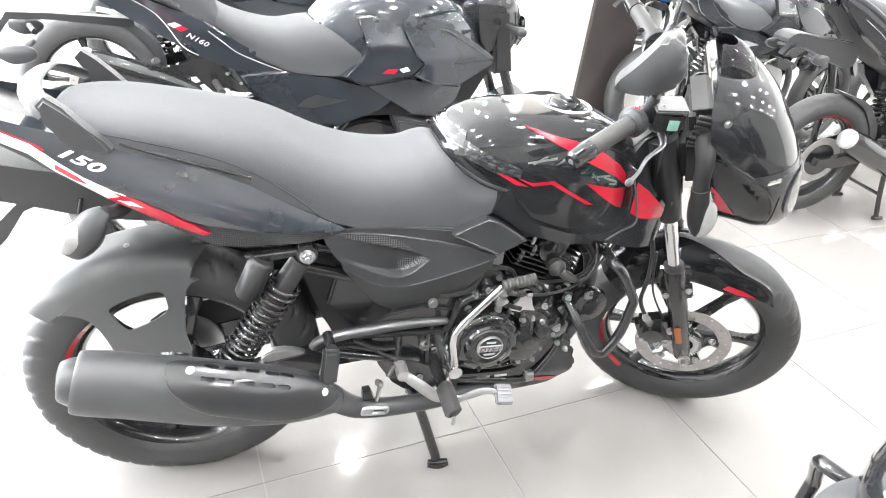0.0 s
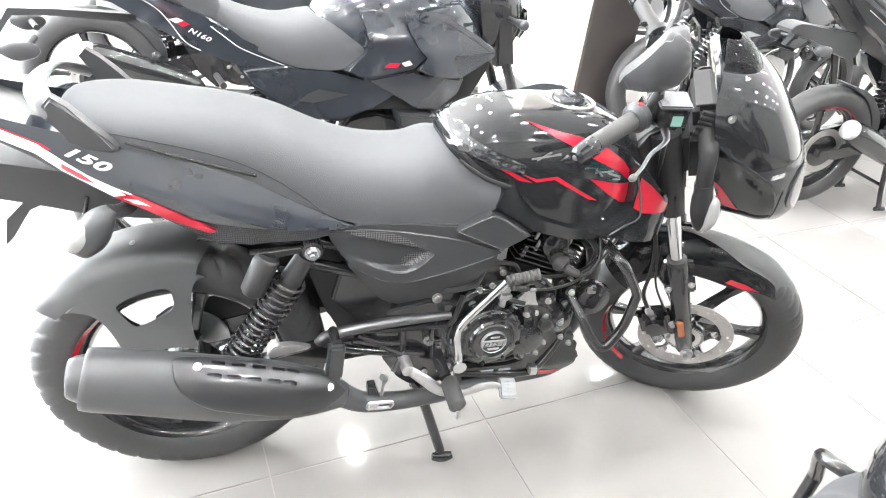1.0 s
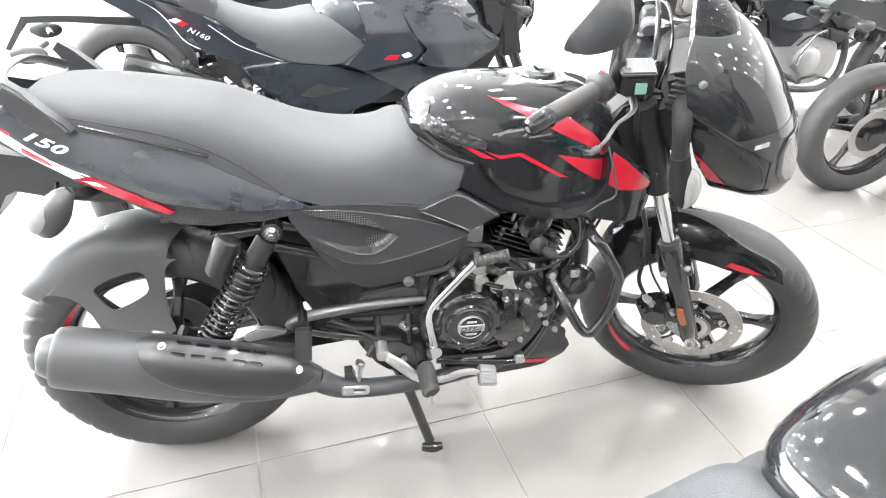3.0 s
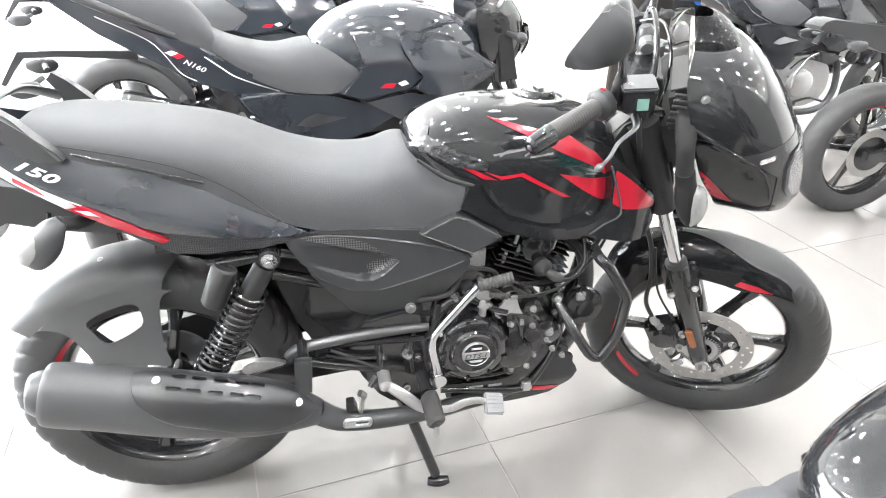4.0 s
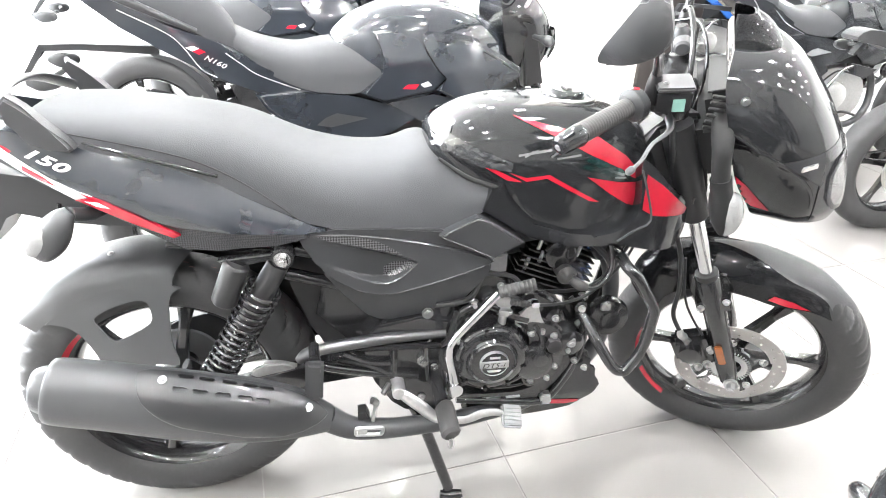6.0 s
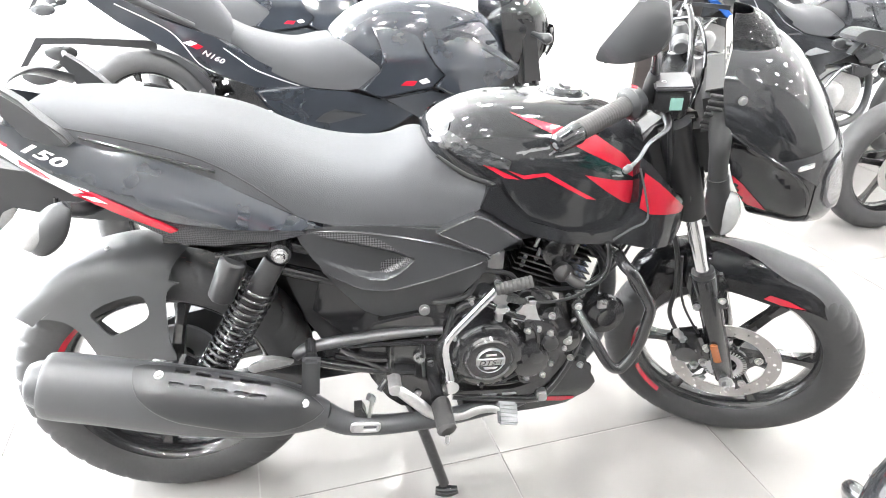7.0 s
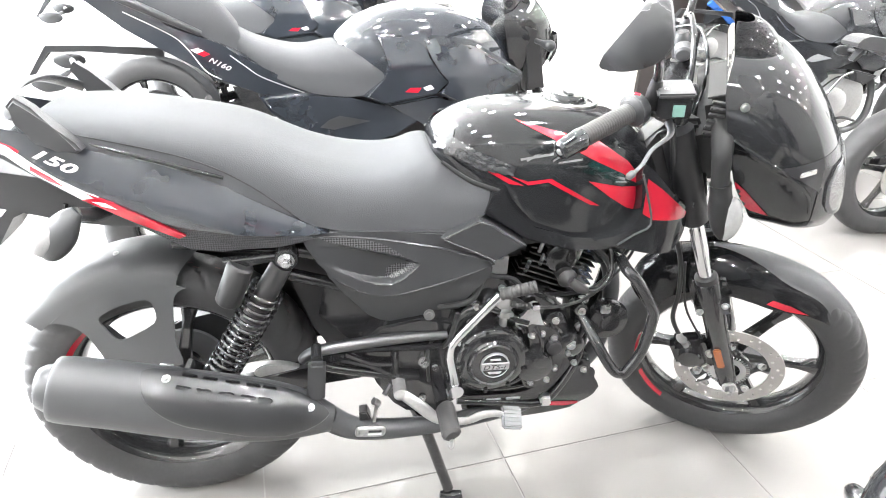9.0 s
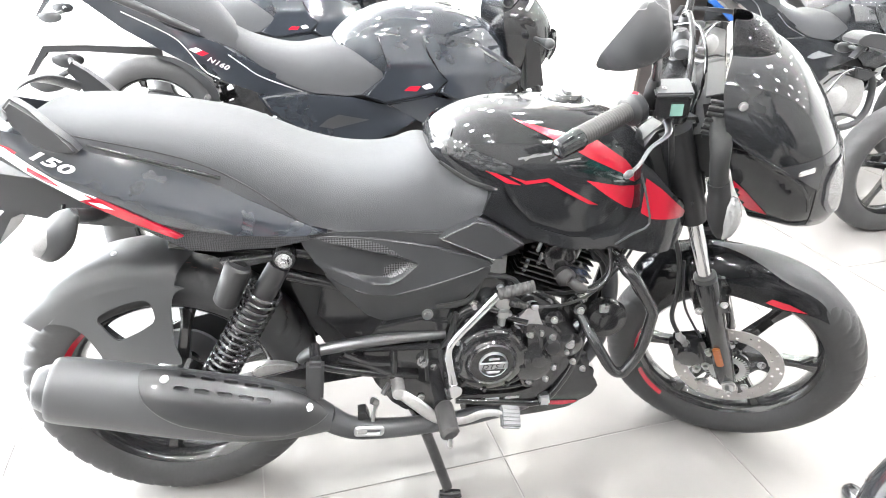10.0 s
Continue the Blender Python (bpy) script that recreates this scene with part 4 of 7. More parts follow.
part("end_cap", tube([(-0.17, -0.216, 0.481), (-0.166, -0.216, 0.48), (-0.143, -0.216, 0.473)], [0.032, 0.038, 0.046], 2, 24), M["plastic"], silencer)
# heat shield: a skin over the outer upper side
LIFT = 0.007
axis = spline([(-0.01, 0.434, 0.071, -0.214), (0.05, 0.418, 0.072, -0.213), (0.2, 0.378, 0.067, -0.206), (0.27, 0.354, 0.056, -0.197), (0.318, 0.33, 0.038, -0.187)], 85)


def on_can(f, ang, lift):
    """A place on the shield: f along it, ang round it in degrees, and the way out of it."""
    i = min(int(f * (len(axis) - 1)), len(axis) - 2)
    u = f * (len(axis) - 1) - i
    x, z, r, y = [(1 - u) * p + u * q for p, q in zip(axis[i], axis[i + 1])]
    a = radians(ang)
    out = Vector((0, math.cos(a), math.sin(a)))
    return Vector((x + 0.25 * r * math.sin(a), y + (r + LIFT + lift) * 0.87 * math.cos(a), z + (r + LIFT + lift) * math.sin(a))), out


bm = bmesh.new()
loops = []
for i in range(len(axis)):
    f = i / (len(axis) - 1)
    a0 = between(f, ((0, 102), (0.02, 98), (0.05, 95), (0.1, 91), (0.3, 86), (0.65, 96), (0.84, 103), (0.94, 115), (1, 126)))
    a1 = between(f, ((0, 116), (0.02, 125), (0.05, 136), (0.1, 147), (0.225, 167), (0.3, 178), (0.46, 190), (0.65, 188), (0.79, 178), (0.9, 160), (0.97, 142), (1, 132)))
    loops.append([on_can(f, a0 + (a1 - a0) * k / 120, -0.006 * (abs(k / 60 - 1) ** 12))[0] for k in range(121)])
rings(bm, loops, closed=False)
# two rows of five slots go through the shield
ax, gone = Vector((1, 0, -0.27)).normalized(), set()
for row, ang in enumerate((102, 123)):
    for k in range(5):
        p, out = on_can((0.285, 0.275)[row] + 0.056 * k, ang + 1.1 * k, 0.0)
        yv = out.cross(ax).normalized()
        for face in bm.faces:
            d = face.calc_center_median() - p
            if abs(d.x) < 0.02 and math.hypot(max(0.0, abs(d.dot(ax)) - 0.0088), d.dot(yv)) < 0.0042:
                gone.add(face)
bmesh.ops.delete(bm, geom=list(gone), context="FACES")
bmesh.ops.recalc_face_normals(bm, faces=bm.faces)
bmesh.ops.solidify(bm, geom=bm.faces[:], thickness=0.004)
shield = part("heat_shield", bm, M["shield"], silencer, "satin black slotted heat shield", smooth=50)
for f, ang in ((0.2, 112), (0.8, 128)):
    p, out = on_can(f, ang, 0.0)
    part("bolt", bolt(p, out, 0.0055, 0.006), M["zinc"], shield)
part("exhaust_pipe", tube([(0.32, -0.176, 0.322), (0.38, -0.16, 0.27), (0.5, -0.15, 0.253), (0.64, -0.13, 0.25), (0.8, -0.09, 0.26), (0.93, -0.06, 0.36), (0.955, -0.05, 0.50), (0.93, -0.04, 0.60), (0.875, -0.03, 0.61)], [0.027, 0.024, 0.021, 0.019, 0.018, 0.018, 0.018, 0.018, 0.018], 6, 14), M["heat"], roadster, "black exhaust header pipe")
tm = pose(0.406, -0.2, 0.296, 20, 4, 0)
step = part("stand_tang", tube([(x, 0, z) for x, z in ((-0.026, -0.009), (-0.02, -0.014), (0.02, -0.014), (0.027, -0.008), (0.027, 0.008), (0.02, 0.014), (-0.02, 0.014), (-0.026, 0.009))], 0.0042, 3, 8, closed=True), M["steel"], roadster, "small bright steel tang loop", xf=tm)
part("tang_web", plate([(-0.022, -0.01), (-0.004, -0.01), (-0.004, 0.01), (-0.022, 0.01)], 0.002, -0.002, 0.0005, 1), M["steel"], step, xf=tm)
part("gear_tang", tube([(0.416, -0.165, 0.29), (0.42, -0.16, 0.318), (0.424, -0.158, 0.333), (0.415, -0.16, 0.342)], [0.004, 0.004, 0.007, 0.008], 4), M["zinc"], roadster)
part("pipe_bracket", plate([(0.385, 0.315), (0.402, 0.317), (0.41, 0.295), (0.385, 0.292)], -0.14, -0.165, 0.003, 2), M["dark"], roadster)
part("stop_peg", bar((0.452, -0.15, 0.375), (0.437, -0.165, 0.36), 0.006), M["dark"], roadster)

# ---- engine ----
engine = part("engine", plate(spline([(0.52, 0.50), (0.50, 0.42), (0.55, 0.32), (0.64, 0.29), (0.78, 0.30), (0.84, 0.36), (0.84, 0.47), (0.80, 0.54), (0.70, 0.575), (0.58, 0.57)], 3, True), 0.11, -0.115, 0.012, 3), M["engine"], roadster, "black air-cooled single-cylinder engine with silver details")
cov = part("clutch_cover", lathe([(0.0, -0.164), (0.053, -0.163), (0.056, -0.157), (0.07, -0.155), (0.076, -0.150), (0.08, -0.14), (0.084, -0.118), (0.084, -0.10), (0.0, -0.10)], 56), M["engine"], engine, xf=Matrix.Translation((0.665, 0, 0.418)))
part("cover_ring", lathe([(0.046, -0.164), (0.049, -0.1675), (0.052, -0.164), (0.049, -0.160), (0.046, -0.164)], 48), M["engine"], cov, xf=Matrix.Translation((0.665, 0, 0.418)))
for k in range(9):
    part("cover_lug", block(0.068, 0.080, -0.158, -0.150, -0.004, 0.004, 0.0015), M["engine"], cov, xf=Matrix.Translation((0.665, 0, 0.418)) @ Matrix.Rotation(0.7 * k + 0.3, 4, "Y"))
for k in range(3):
    part("cover_rib", tube([(0.665 + 0.094 * math.cos(a), -0.128, 0.418 + 0.094 * math.sin(a)) for a in [0.5 + 2.1 * k + 0.15 * j for j in range(9)]], 0.004, 2, 8), M["powder"], cov)
badge = part("badge", lathe([(0.0, -0.169), (0.028, -0.169), (0.030, -0.168), (0.030, -0.160), (0.0, -0.160)], 40), M["powder"], cov, "round black badge with silver lettering", xf=Matrix.Translation((0.667, 0, 0.42)))
part("badge_ring", lathe([(0.0275, -0.168), (0.029, -0.1705), (0.0305, -0.168), (0.0305, -0.16), (0.0275, -0.16), (0.0275, -0.168)], 40), M["steel"], badge, xf=Matrix.Translation((0.667, 0, 0.42)))
part("badge_band", plate([(0.637, 0.428), (0.697, 0.428), (0.697, 0.411), (0.637, 0.411)], -0.165, -0.1712, 0.0008, 1), M["steel"], badge)
lettering("DTS-i", 0.0165, M["dark"], pose(0.6405, -0.1716, 0.4135), badge, label="dark lettering", squeeze=1.15)
part("badge_bar", plate([(0.656, 0.4385), (0.678, 0.4385), (0.678, 0.434), (0.656, 0.434)], -0.165, -0.1708, 0.0005, 1), M["steel"], badge)
part("badge_bar", plate([(0.652, 0.405), (0.682, 0.405), (0.678, 0.40), (0.656, 0.40)], -0.165, -0.1708, 0.0005, 1), M["steel"], badge)
for k in range(10):
    a = k * 0.63 + 0.2
    part("cover_bolt", bolt((0.665 + 0.091 * math.cos(a), -0.117, 0.418 + 0.091 * math.sin(a)), (0, -1, 0), 0.006, 0.012), M["zinc"] if k % 2 else M["powder"], cov)
part("front_cover", plate(spline([(0.73, 0.50), (0.80, 0.49), (0.835, 0.43), (0.82, 0.35), (0.76, 0.32), (0.74, 0.36), (0.757, 0.42)], 3, True), -0.10, -0.138, 0.008, 3), M["engine"], engine)
part("oil_cap", tube([(0.77, -0.135, 0.415), (0.77, -0.16, 0.415), (0.77, -0.162, 0.415)], [0.018, 0.018, 0.012], 1, 10), M["engine"], engine)
for x, z in ((0.80, 0.46), (0.81, 0.38), (0.76, 0.345), (0.75, 0.47), (0.835, 0.42)):
    part("cover_bolt", bolt((x, -0.135, z), (0, -1, 0), 0.006, 0.01), M["zinc"], engine)
part("upper_case", plate(spline([(0.57, 0.56), (0.60, 0.60), (0.66, 0.60), (0.72, 0.57), (0.74, 0.52), (0.68, 0.50), (0.58, 0.51)], 3, True), 0.1, -0.115, 0.012, 3), M["engine"], engine)
# finned cylinder and head, leaning a little forward
lean = pose(0.785, 0, 0.53, 0, 21, 0)
cyl = part("cylinder", block(-0.05, 0.05, -0.055, 0.055, -0.02, 0.10, 0.01), M["engine"], engine, xf=lean)
for k in range(10):
    w = 0.085 if k < 6 else 0.078
    part("fin", block(-w, w, -w * 1.0, w * 1.0, 0.0, 0.0035, 0.001), M["engine"], cyl, xf=lean @ pose(0, 0, 0.008 + 0.0125 * k))
part("cylinder_head", block(-0.065, 0.065, -0.07, 0.07, 0.12, 0.165, 0.012), M["engine"], engine, xf=lean)
part("head_cover", tube([(0.808, -0.05, 0.63), (0.808, -0.098, 0.63), (0.808, -0.102, 0.63)], [0.034, 0.033, 0.026], 1, 24), M["engine"], engine)
part("spark_plug_cap", tube([(0.815, -0.07, 0.596), (0.817, -0.112, 0.594), (0.817, -0.115, 0.594), (0.818, -0.118, 0.593), (0.818, -0.128, 0.593), (0.819, -0.13, 0.593)], [0.018, 0.018, 0.021, 0.021, 0.014, 0.008], 1, 18), M["grip"], engine)
part("plug_boot", tube([(0.822, -0.128, 0.592), (0.84, -0.135, 0.58), (0.856, -0.138, 0.575)], [0.01, 0.011, 0.008], 3, 12), M["grip"], engine)
part("plug_lead", tube([(0.85, -0.138, 0.576), (0.87, -0.14, 0.575), (0.892, -0.135, 0.588), (0.908, -0.125, 0.613), (0.906, -0.11, 0.65), (0.895, -0.09, 0.68)], 0.0065, 6), M["powder"], engine)
for x, z in ((0.765, 0.645), (0.85, 0.625), (0.74, 0.60), (0.795, 0.665), (0.77, 0.615)):
    part("head_stud", bar((x, -0.075, z - 0.01), (x + 0.006, -0.078, z + 0.016), 0.004), M["zinc"], engine)
part("silver_bracket", plate(spline([(0.738, 0.543), (0.758, 0.544), (0.764, 0.507), (0.79, 0.472), (0.79, 0.456), (0.776, 0.453), (0.75, 0.487), (0.73, 0.498), (0.714, 0.496), (0.712, 0.51), (0.73, 0.52)], 2, True), -0.124, -0.136, 0.003, 2), M["alloy"], engine, "cast silver bracket")
part("intake", tube([(0.60, -0.03, 0.63), (0.66, -0.04, 0.63), (0.74, -0.03, 0.63)], [0.03, 0.026, 0.022], 4, 16), M["dark"], engine)
part("carburettor", block(0.62, 0.70, -0.09, 0.0, 0.575, 0.64, 0.012), M["alloy"], engine, "silver carburettor body")
for k, (x, z) in enumerate(((0.68, 0.575), (0.665, 0.545), (0.69, 0.54))):
    part("carburettor_fitting", bolt((x, -0.105, z), (0, -1, 0.2), 0.008, 0.018), M["zinc"], engine)
part("cable", tube([(0.74, -0.138, 0.541), (0.80, -0.14, 0.541), (0.87, -0.132, 0.56), (0.95, -0.10, 0.62), (1.0, -0.06, 0.70)], 0.0032, 6, 8), M["dark"], roadster)
part("cable_boot", tube([(0.698 + 0.0022 * k, -0.137, 0.5505 - 0.0005 * k) for k in range(19)], [0.0075 if k % 3 else 0.006 for k in range(19)], 1, 12), M["grip"], engine, "ribbed black cable boot")
part("cable_clamp", block(0.742, 0.758, -0.145, -0.13, 0.536, 0.548, 0.002), M["chrome"], engine, "bright steel cable clamp")
part("clutch_pivot", tube([(0.686, -0.13, 0.488), (0.686, -0.13, 0.515), (0.686, -0.13, 0.52), (0.686, -0.13, 0.532), (0.686, -0.13, 0.536)], [0.008, 0.009, 0.014, 0.014, 0.007], 1, 14), M["zinc"], engine, "zinc-plated clutch pivot")
part("clutch_arm", block(0.683, 0.705, -0.14, -0.126, 0.517, 0.529, 0.003), M["zinc"], engine)
for pts, r in (([(0.585, -0.12, 0.50), (0.61, -0.13, 0.535), (0.65, -0.13, 0.54), (0.70, -0.13, 0.515), (0.74, -0.13, 0.50)], 0.009), ([(0.755, -0.135, 0.49), (0.775, -0.14, 0.45), (0.765, -0.14, 0.40), (0.73, -0.138, 0.355), (0.69, -0.13, 0.335)], 0.006), ([(0.60, -0.118, 0.345), (0.66, -0.125, 0.325), (0.74, -0.12, 0.32), (0.79, -0.118, 0.34)], 0.006)):
    part("case_rib", tube(pts, r, 5, 10), M["engine"], engine)
part("dip_stick_cap", tube([(0.80, -0.13, 0.44), (0.80, -0.152, 0.44), (0.80, -0.155, 0.44)], [0.017, 0.017, 0.012], 1, 8), M["dark"], engine, "black oil filler cap")
for x, z in ((0.838, 0.436), (0.853, 0.392), (0.879, 0.37), (0.796, 0.349), (0.712, 0.455), (0.772, 0.473), (0.593, 0.463)):
    part("case_bolt", bolt((x, -0.137, z), (0, -1, 0), 0.005, 0.009), M["zinc"], engine)
part("lower_tube", tube([(0.60, -0.125, 0.296), (0.70, -0.13, 0.285), (0.79, -0.13, 0.276), (0.83, -0.13, 0.315), (0.865, -0.125, 0.39), (0.885, -0.10, 0.46)], 0.009, 4, 10), M["powder"], roadster, "black lower frame tube")
part("tube_clamp", block(0.79, 0.815, -0.142, -0.12, 0.272, 0.30, 0.004), M["steel"], roadster, "bright steel tube clamp")
for x0, x1 in ((0.655, 0.70), (0.71, 0.745)):
    part("lower_plate", block(x0, x1, -0.132, -0.122, 0.291, 0.299, 0.002), M["steel"], engine)
part("round_cover", tube([(0.838, -0.10, 0.434), (0.838, -0.135, 0.434), (0.838, -0.139, 0.434)], [0.034, 0.033, 0.027], 1, 24), M["engine"], engine)
part("round_cover_bolt", bolt((0.842, -0.139, 0.437), (0, -1, 0), 0.006, 0.007), M["zinc"], engine)
part("filter_bulge", lathe([(0.0, -0.152), (0.03, -0.151), (0.04, -0.146), (0.044, -0.136), (0.045, -0.11), (0.0, -0.11)], 36), M["engine"], engine, xf=Matrix.Translation((0.762, 0, 0.392)))
part("cable", tube([(0.70, -0.1, 0.56), (0.83, -0.1, 0.545), (0.9, -0.11, 0.58), (0.97, -0.08, 0.66)], 0.004, 6, 8), M["dark"], roadster)
for pts in ([(0.55, -0.12, 0.54), (0.585, -0.13, 0.55), (0.62, -0.125, 0.56), (0.64, -0.115, 0.60)], [(0.56, -0.12, 0.44), (0.575, -0.135, 0.47), (0.59, -0.13, 0.53)], [(0.93, -0.06, 0.63), (0.90, -0.08, 0.61), (0.88, -0.06, 0.64)]):
    part("hose", tube(pts, 0.006, 5, 8), M["dark"], roadster)
part("starter_motor", tube([(0.60, -0.06, 0.585), (0.61, -0.1, 0.585), (0.612, -0.118, 0.585)], [0.03, 0.03, 0.02], 1, 18), M["engine"], engine)
for x, z, r in ((0.655, 0.555, 0.016), (0.692, 0.52, 0.013), (0.625, 0.545, 0.012), (0.80, 0.50, 0.02), (0.845, 0.445, 0.017), (0.855, 0.52, 0.014)):
    part("boss", tube([(x, -0.10, z), (x, -0.128, z), (x, -0.131, z)], [r, r, r * 0.7], 1, 14), M["engine"], engine)
    part("boss_bolt", bolt((x, -0.131, z), (0, -1, 0), 0.0055, 0.009), M["zinc"], engine)
for pts, r in (([(0.60, -0.118, 0.60), (0.64, -0.13, 0.615), (0.70, -0.12, 0.60), (0.73, -0.1, 0.56)], 0.005), ([(0.655, -0.13, 0.56), (0.69, -0.135, 0.565), (0.72, -0.13, 0.55), (0.73, -0.128, 0.53)], 0.004), ([(0.84, -0.1, 0.53), (0.865, -0.12, 0.50), (0.87, -0.11, 0.44), (0.85, -0.1, 0.40)], 0.006), ([(0.86, -0.08, 0.66), (0.89, -0.1, 0.64), (0.92, -0.09, 0.60), (0.93, -0.07, 0.55)], 0.007), ([(0.55, -0.115, 0.47), (0.53, -0.13, 0.44), (0.535, -0.13, 0.36)], 0.004)):
    part("hose", tube(pts, r, 6, 8), M["dark"], engine)
part("lever_arm", plate(spline([(0.668, 0.556), (0.69, 0.565), (0.705, 0.54), (0.69, 0.53), (0.672, 0.538)], 2, True), -0.128, -0.134, 0.002, 1), M["zinc"], engine)
part("engine_mount", plate([(0.83, 0.55), (0.88, 0.53), (0.90, 0.47), (0.87, 0.42), (0.84, 0.45)], -0.07, -0.085, 0.003, 2), M["powder"], engine)
for x, z in ((0.87, 0.52), (0.875, 0.45)):
    part("mount_bolt", bolt((x, -0.086, z), (0, -1, 0), 0.008, 0.012), M["zinc"], engine)
horn = part("horn", lathe([(0.0, -0.14), (0.02, -0.14), (0.022, -0.135), (0.042, -0.132), (0.046, -0.122), (0.04, -0.10), (0.0, -0.095)], 32), M["powder"], roadster, "round black horn", xf=Matrix.Translation((0.92, 0.0, 0.49)))
part("horn_terminal", block(0.895, 0.915, -0.14, -0.13, 0.515, 0.535, 0.002), M["zinc"], horn)

# kick starter
kick = part("kick_lever", tube([(0.582, -0.185, 0.385), (0.575, -0.192, 0.42), (0.565, -0.195, 0.475), (0.575, -0.195, 0.51), (0.625, -0.195, 0.573), (0.655, -0.195, 0.61)], [0.012, 0.009, 0.008, 0.008, 0.0085, 0.009], 6), M["chrome"], roadster, "chrome kick-start lever with black rubber")
part("kick_boss", tube([(0.581, -0.12, 0.383), (0.581, -0.2, 0.383)], 0.016, 1, 16), M["chrome"], kick)
ka, kb = Vector((0.655, -0.197, 0.612)), Vector((0.722, -0.205, 0.632))
bm = tube([tuple(ka.lerp(kb, k / 27)) for k in range(28)], [0.0122 if k % 3 else 0.0108 for k in range(28)], 1, 14)
part("rubber", bm, M["grip"], kick, "ribbed black rubber")

# brake pedal, footrests
pedal = part("brake_pedal", tube([(0.47, -0.168, 0.366), (0.508, -0.185, 0.343), (0.551, -0.19, 0.305), (0.606, -0.19, 0.295), (0.642, -0.195, 0.313), (0.672, -0.204, 0.322), (0.695, -0.212, 0.312)], [0.013, 0.016, 0.014, 0.012, 0.013, 0.012, 0.008], 6, 12, flat=0.5, up=(0, 0, 1)), M["alloy"], roadster, "cast silver brake pedal")
part("pad", block(-0.022, 0.022, -0.024, 0.024, -0.006, 0.006, 0.004), M["lever"], pedal, "ribbed silver pedal pad", xf=pose(0.70, -0.215, 0.318, 32, 10, 0))
for k in range(5):
    part("rib", block(-0.019, 0.019, -0.0016, 0.0016, 0.005, 0.0078, 0), M["lever"], pedal, xf=pose(0.70, -0.215, 0.318, 32, 10, 0) @ pose(0, -0.016 + 0.008 * k, 0))
part("pedal_boss", tube([(0.47, -0.12, 0.366), (0.47, -0.176, 0.366), (0.47, -0.179, 0.366)], [0.014, 0.014, 0.009], 1, 16), M["alloy"], pedal)
for s in (-1, 1):
    peg = part("rider_footrest", tube([(0.559, s * 0.195, 0.345), (0.56, s * 0.2, 0.345), (0.563, s * 0.266, 0.336), (0.564, s * 0.271, 0.335)], [0.016, 0.021, 0.021, 0.015], 1, 10, flat=0.85), M["grip"], roadster, "black rubber rider footrest")
    part("peg_mount", bar((0.555, s * 0.11, 0.35), (0.556, s * 0.19, 0.345), 0.014), M["powder"], peg)
    part("feeler", tube([(0.563, s * 0.27, 0.325), (0.563, s * 0.272, 0.312), (0.563, s * 0.272, 0.306)], [0.004, 0.005, 0.003], 2, 8), M["zinc"], peg)
part("engine_guard_tray", plate(spline([(0.60, 0.31), (0.62, 0.295), (0.76, 0.29), (0.80, 0.30), (0.86, 0.40), (0.84, 0.42), (0.78, 0.32), (0.70, 0.308)], 3, True), -0.10, -0.13, 0.004, 2), M["powder"], roadster)
belly_line = spline([(0.62, 0.278), (0.70, 0.27), (0.793, 0.256), (0.825, 0.315), (0.856, 0.385), (0.875, 0.402), (0.896, 0.391), (0.903, 0.346), (0.937, 0.294), (0.903, 0.246), (0.81, 0.218), (0.72, 0.21), (0.636, 0.218)], 3, True)
bellies = both("belly_pan", lambda: plate(belly_line, -0.06, -0.128, 0.012, 4, lambda x, z: 0.35 * max(0, 0.29 - z) + 0.06 * max(0, x - 0.86), 3), M["paint"], roadster, "black belly fairing with a red flash")
for s, b in zip((-1, 1), bellies):
    decal("decal", [(0.797, 0.256), (0.818, 0.27), (0.871, 0.264), (0.91, 0.253), (0.86, 0.247)], M["red"], b, s, "red decal")
part("belly_floor", plate(belly_line, -0.06, 0.06, 0.0), M["dark"], roadster)
# crash guard round the engine
guard_line = [(0.955, 0.04, 0.60), (0.92, 0.13, 0.642), (0.908, 0.185, 0.648), (0.925, 0.2, 0.632), (0.947, 0.203, 0.60), (0.971, 0.205, 0.562), (0.974, 0.205, 0.54), (0.968, 0.203, 0.465), (0.945, 0.202, 0.413), (0.933, 0.2, 0.404), (0.914, 0.195, 0.414), (0.879, 0.165, 0.468), (0.85, 0.09, 0.525)]
guard = part("crash_guard", tube([(x, -y, z) for x, y, z in guard_line], 0.0115, 4, 14), M["powder"], roadster, "black tubular crash guard")
part("guard_loop", tube(guard_line, 0.0115, 6, 14), M["powder"], guard)
# centre stand
stand = part("centre_stand", bar((0.49, -0.1, 0.30), (0.49, 0.1, 0.30), 0.014), M["powder"], roadster, "black steel centre stand")
for s in (-1, 1):
    leg = part("leg", tube([(0.492, s * 0.09, 0.30), (0.535, s * 0.105, 0.2), (0.592, s * 0.132, 0.03)], [0.014, 0.013, 0.013], 3), M["powder"], stand)
    part("foot", tube([(0.572, s * 0.135, 0.012), (0.60, s * 0.137, 0.008), (0.625, s * 0.14, 0.014)], [0.010, 0.014, 0.009], 3, 12, flat=0.55), M["powder"], leg)

# ---- steering side: wheel, fork, lamp fairing, bars ----
AXLE = (1.325, 0, 0.298)
TURN = steer_matrix(STEER_ANGLE, RAKE, AXLE)
c = Matrix.Translation(AXLE)
front = []
fw = cast_wheel("front_wheel", 0.222, 0.032, 6, 0.12, roadster, "black cast alloy front wheel with red stripes", c)
part("tyre", tyre_mesh(0.298, 0.049, 462, 42, 0.0025), M["rubber"], fw, "black ribbed rubber tyre", xf=c)
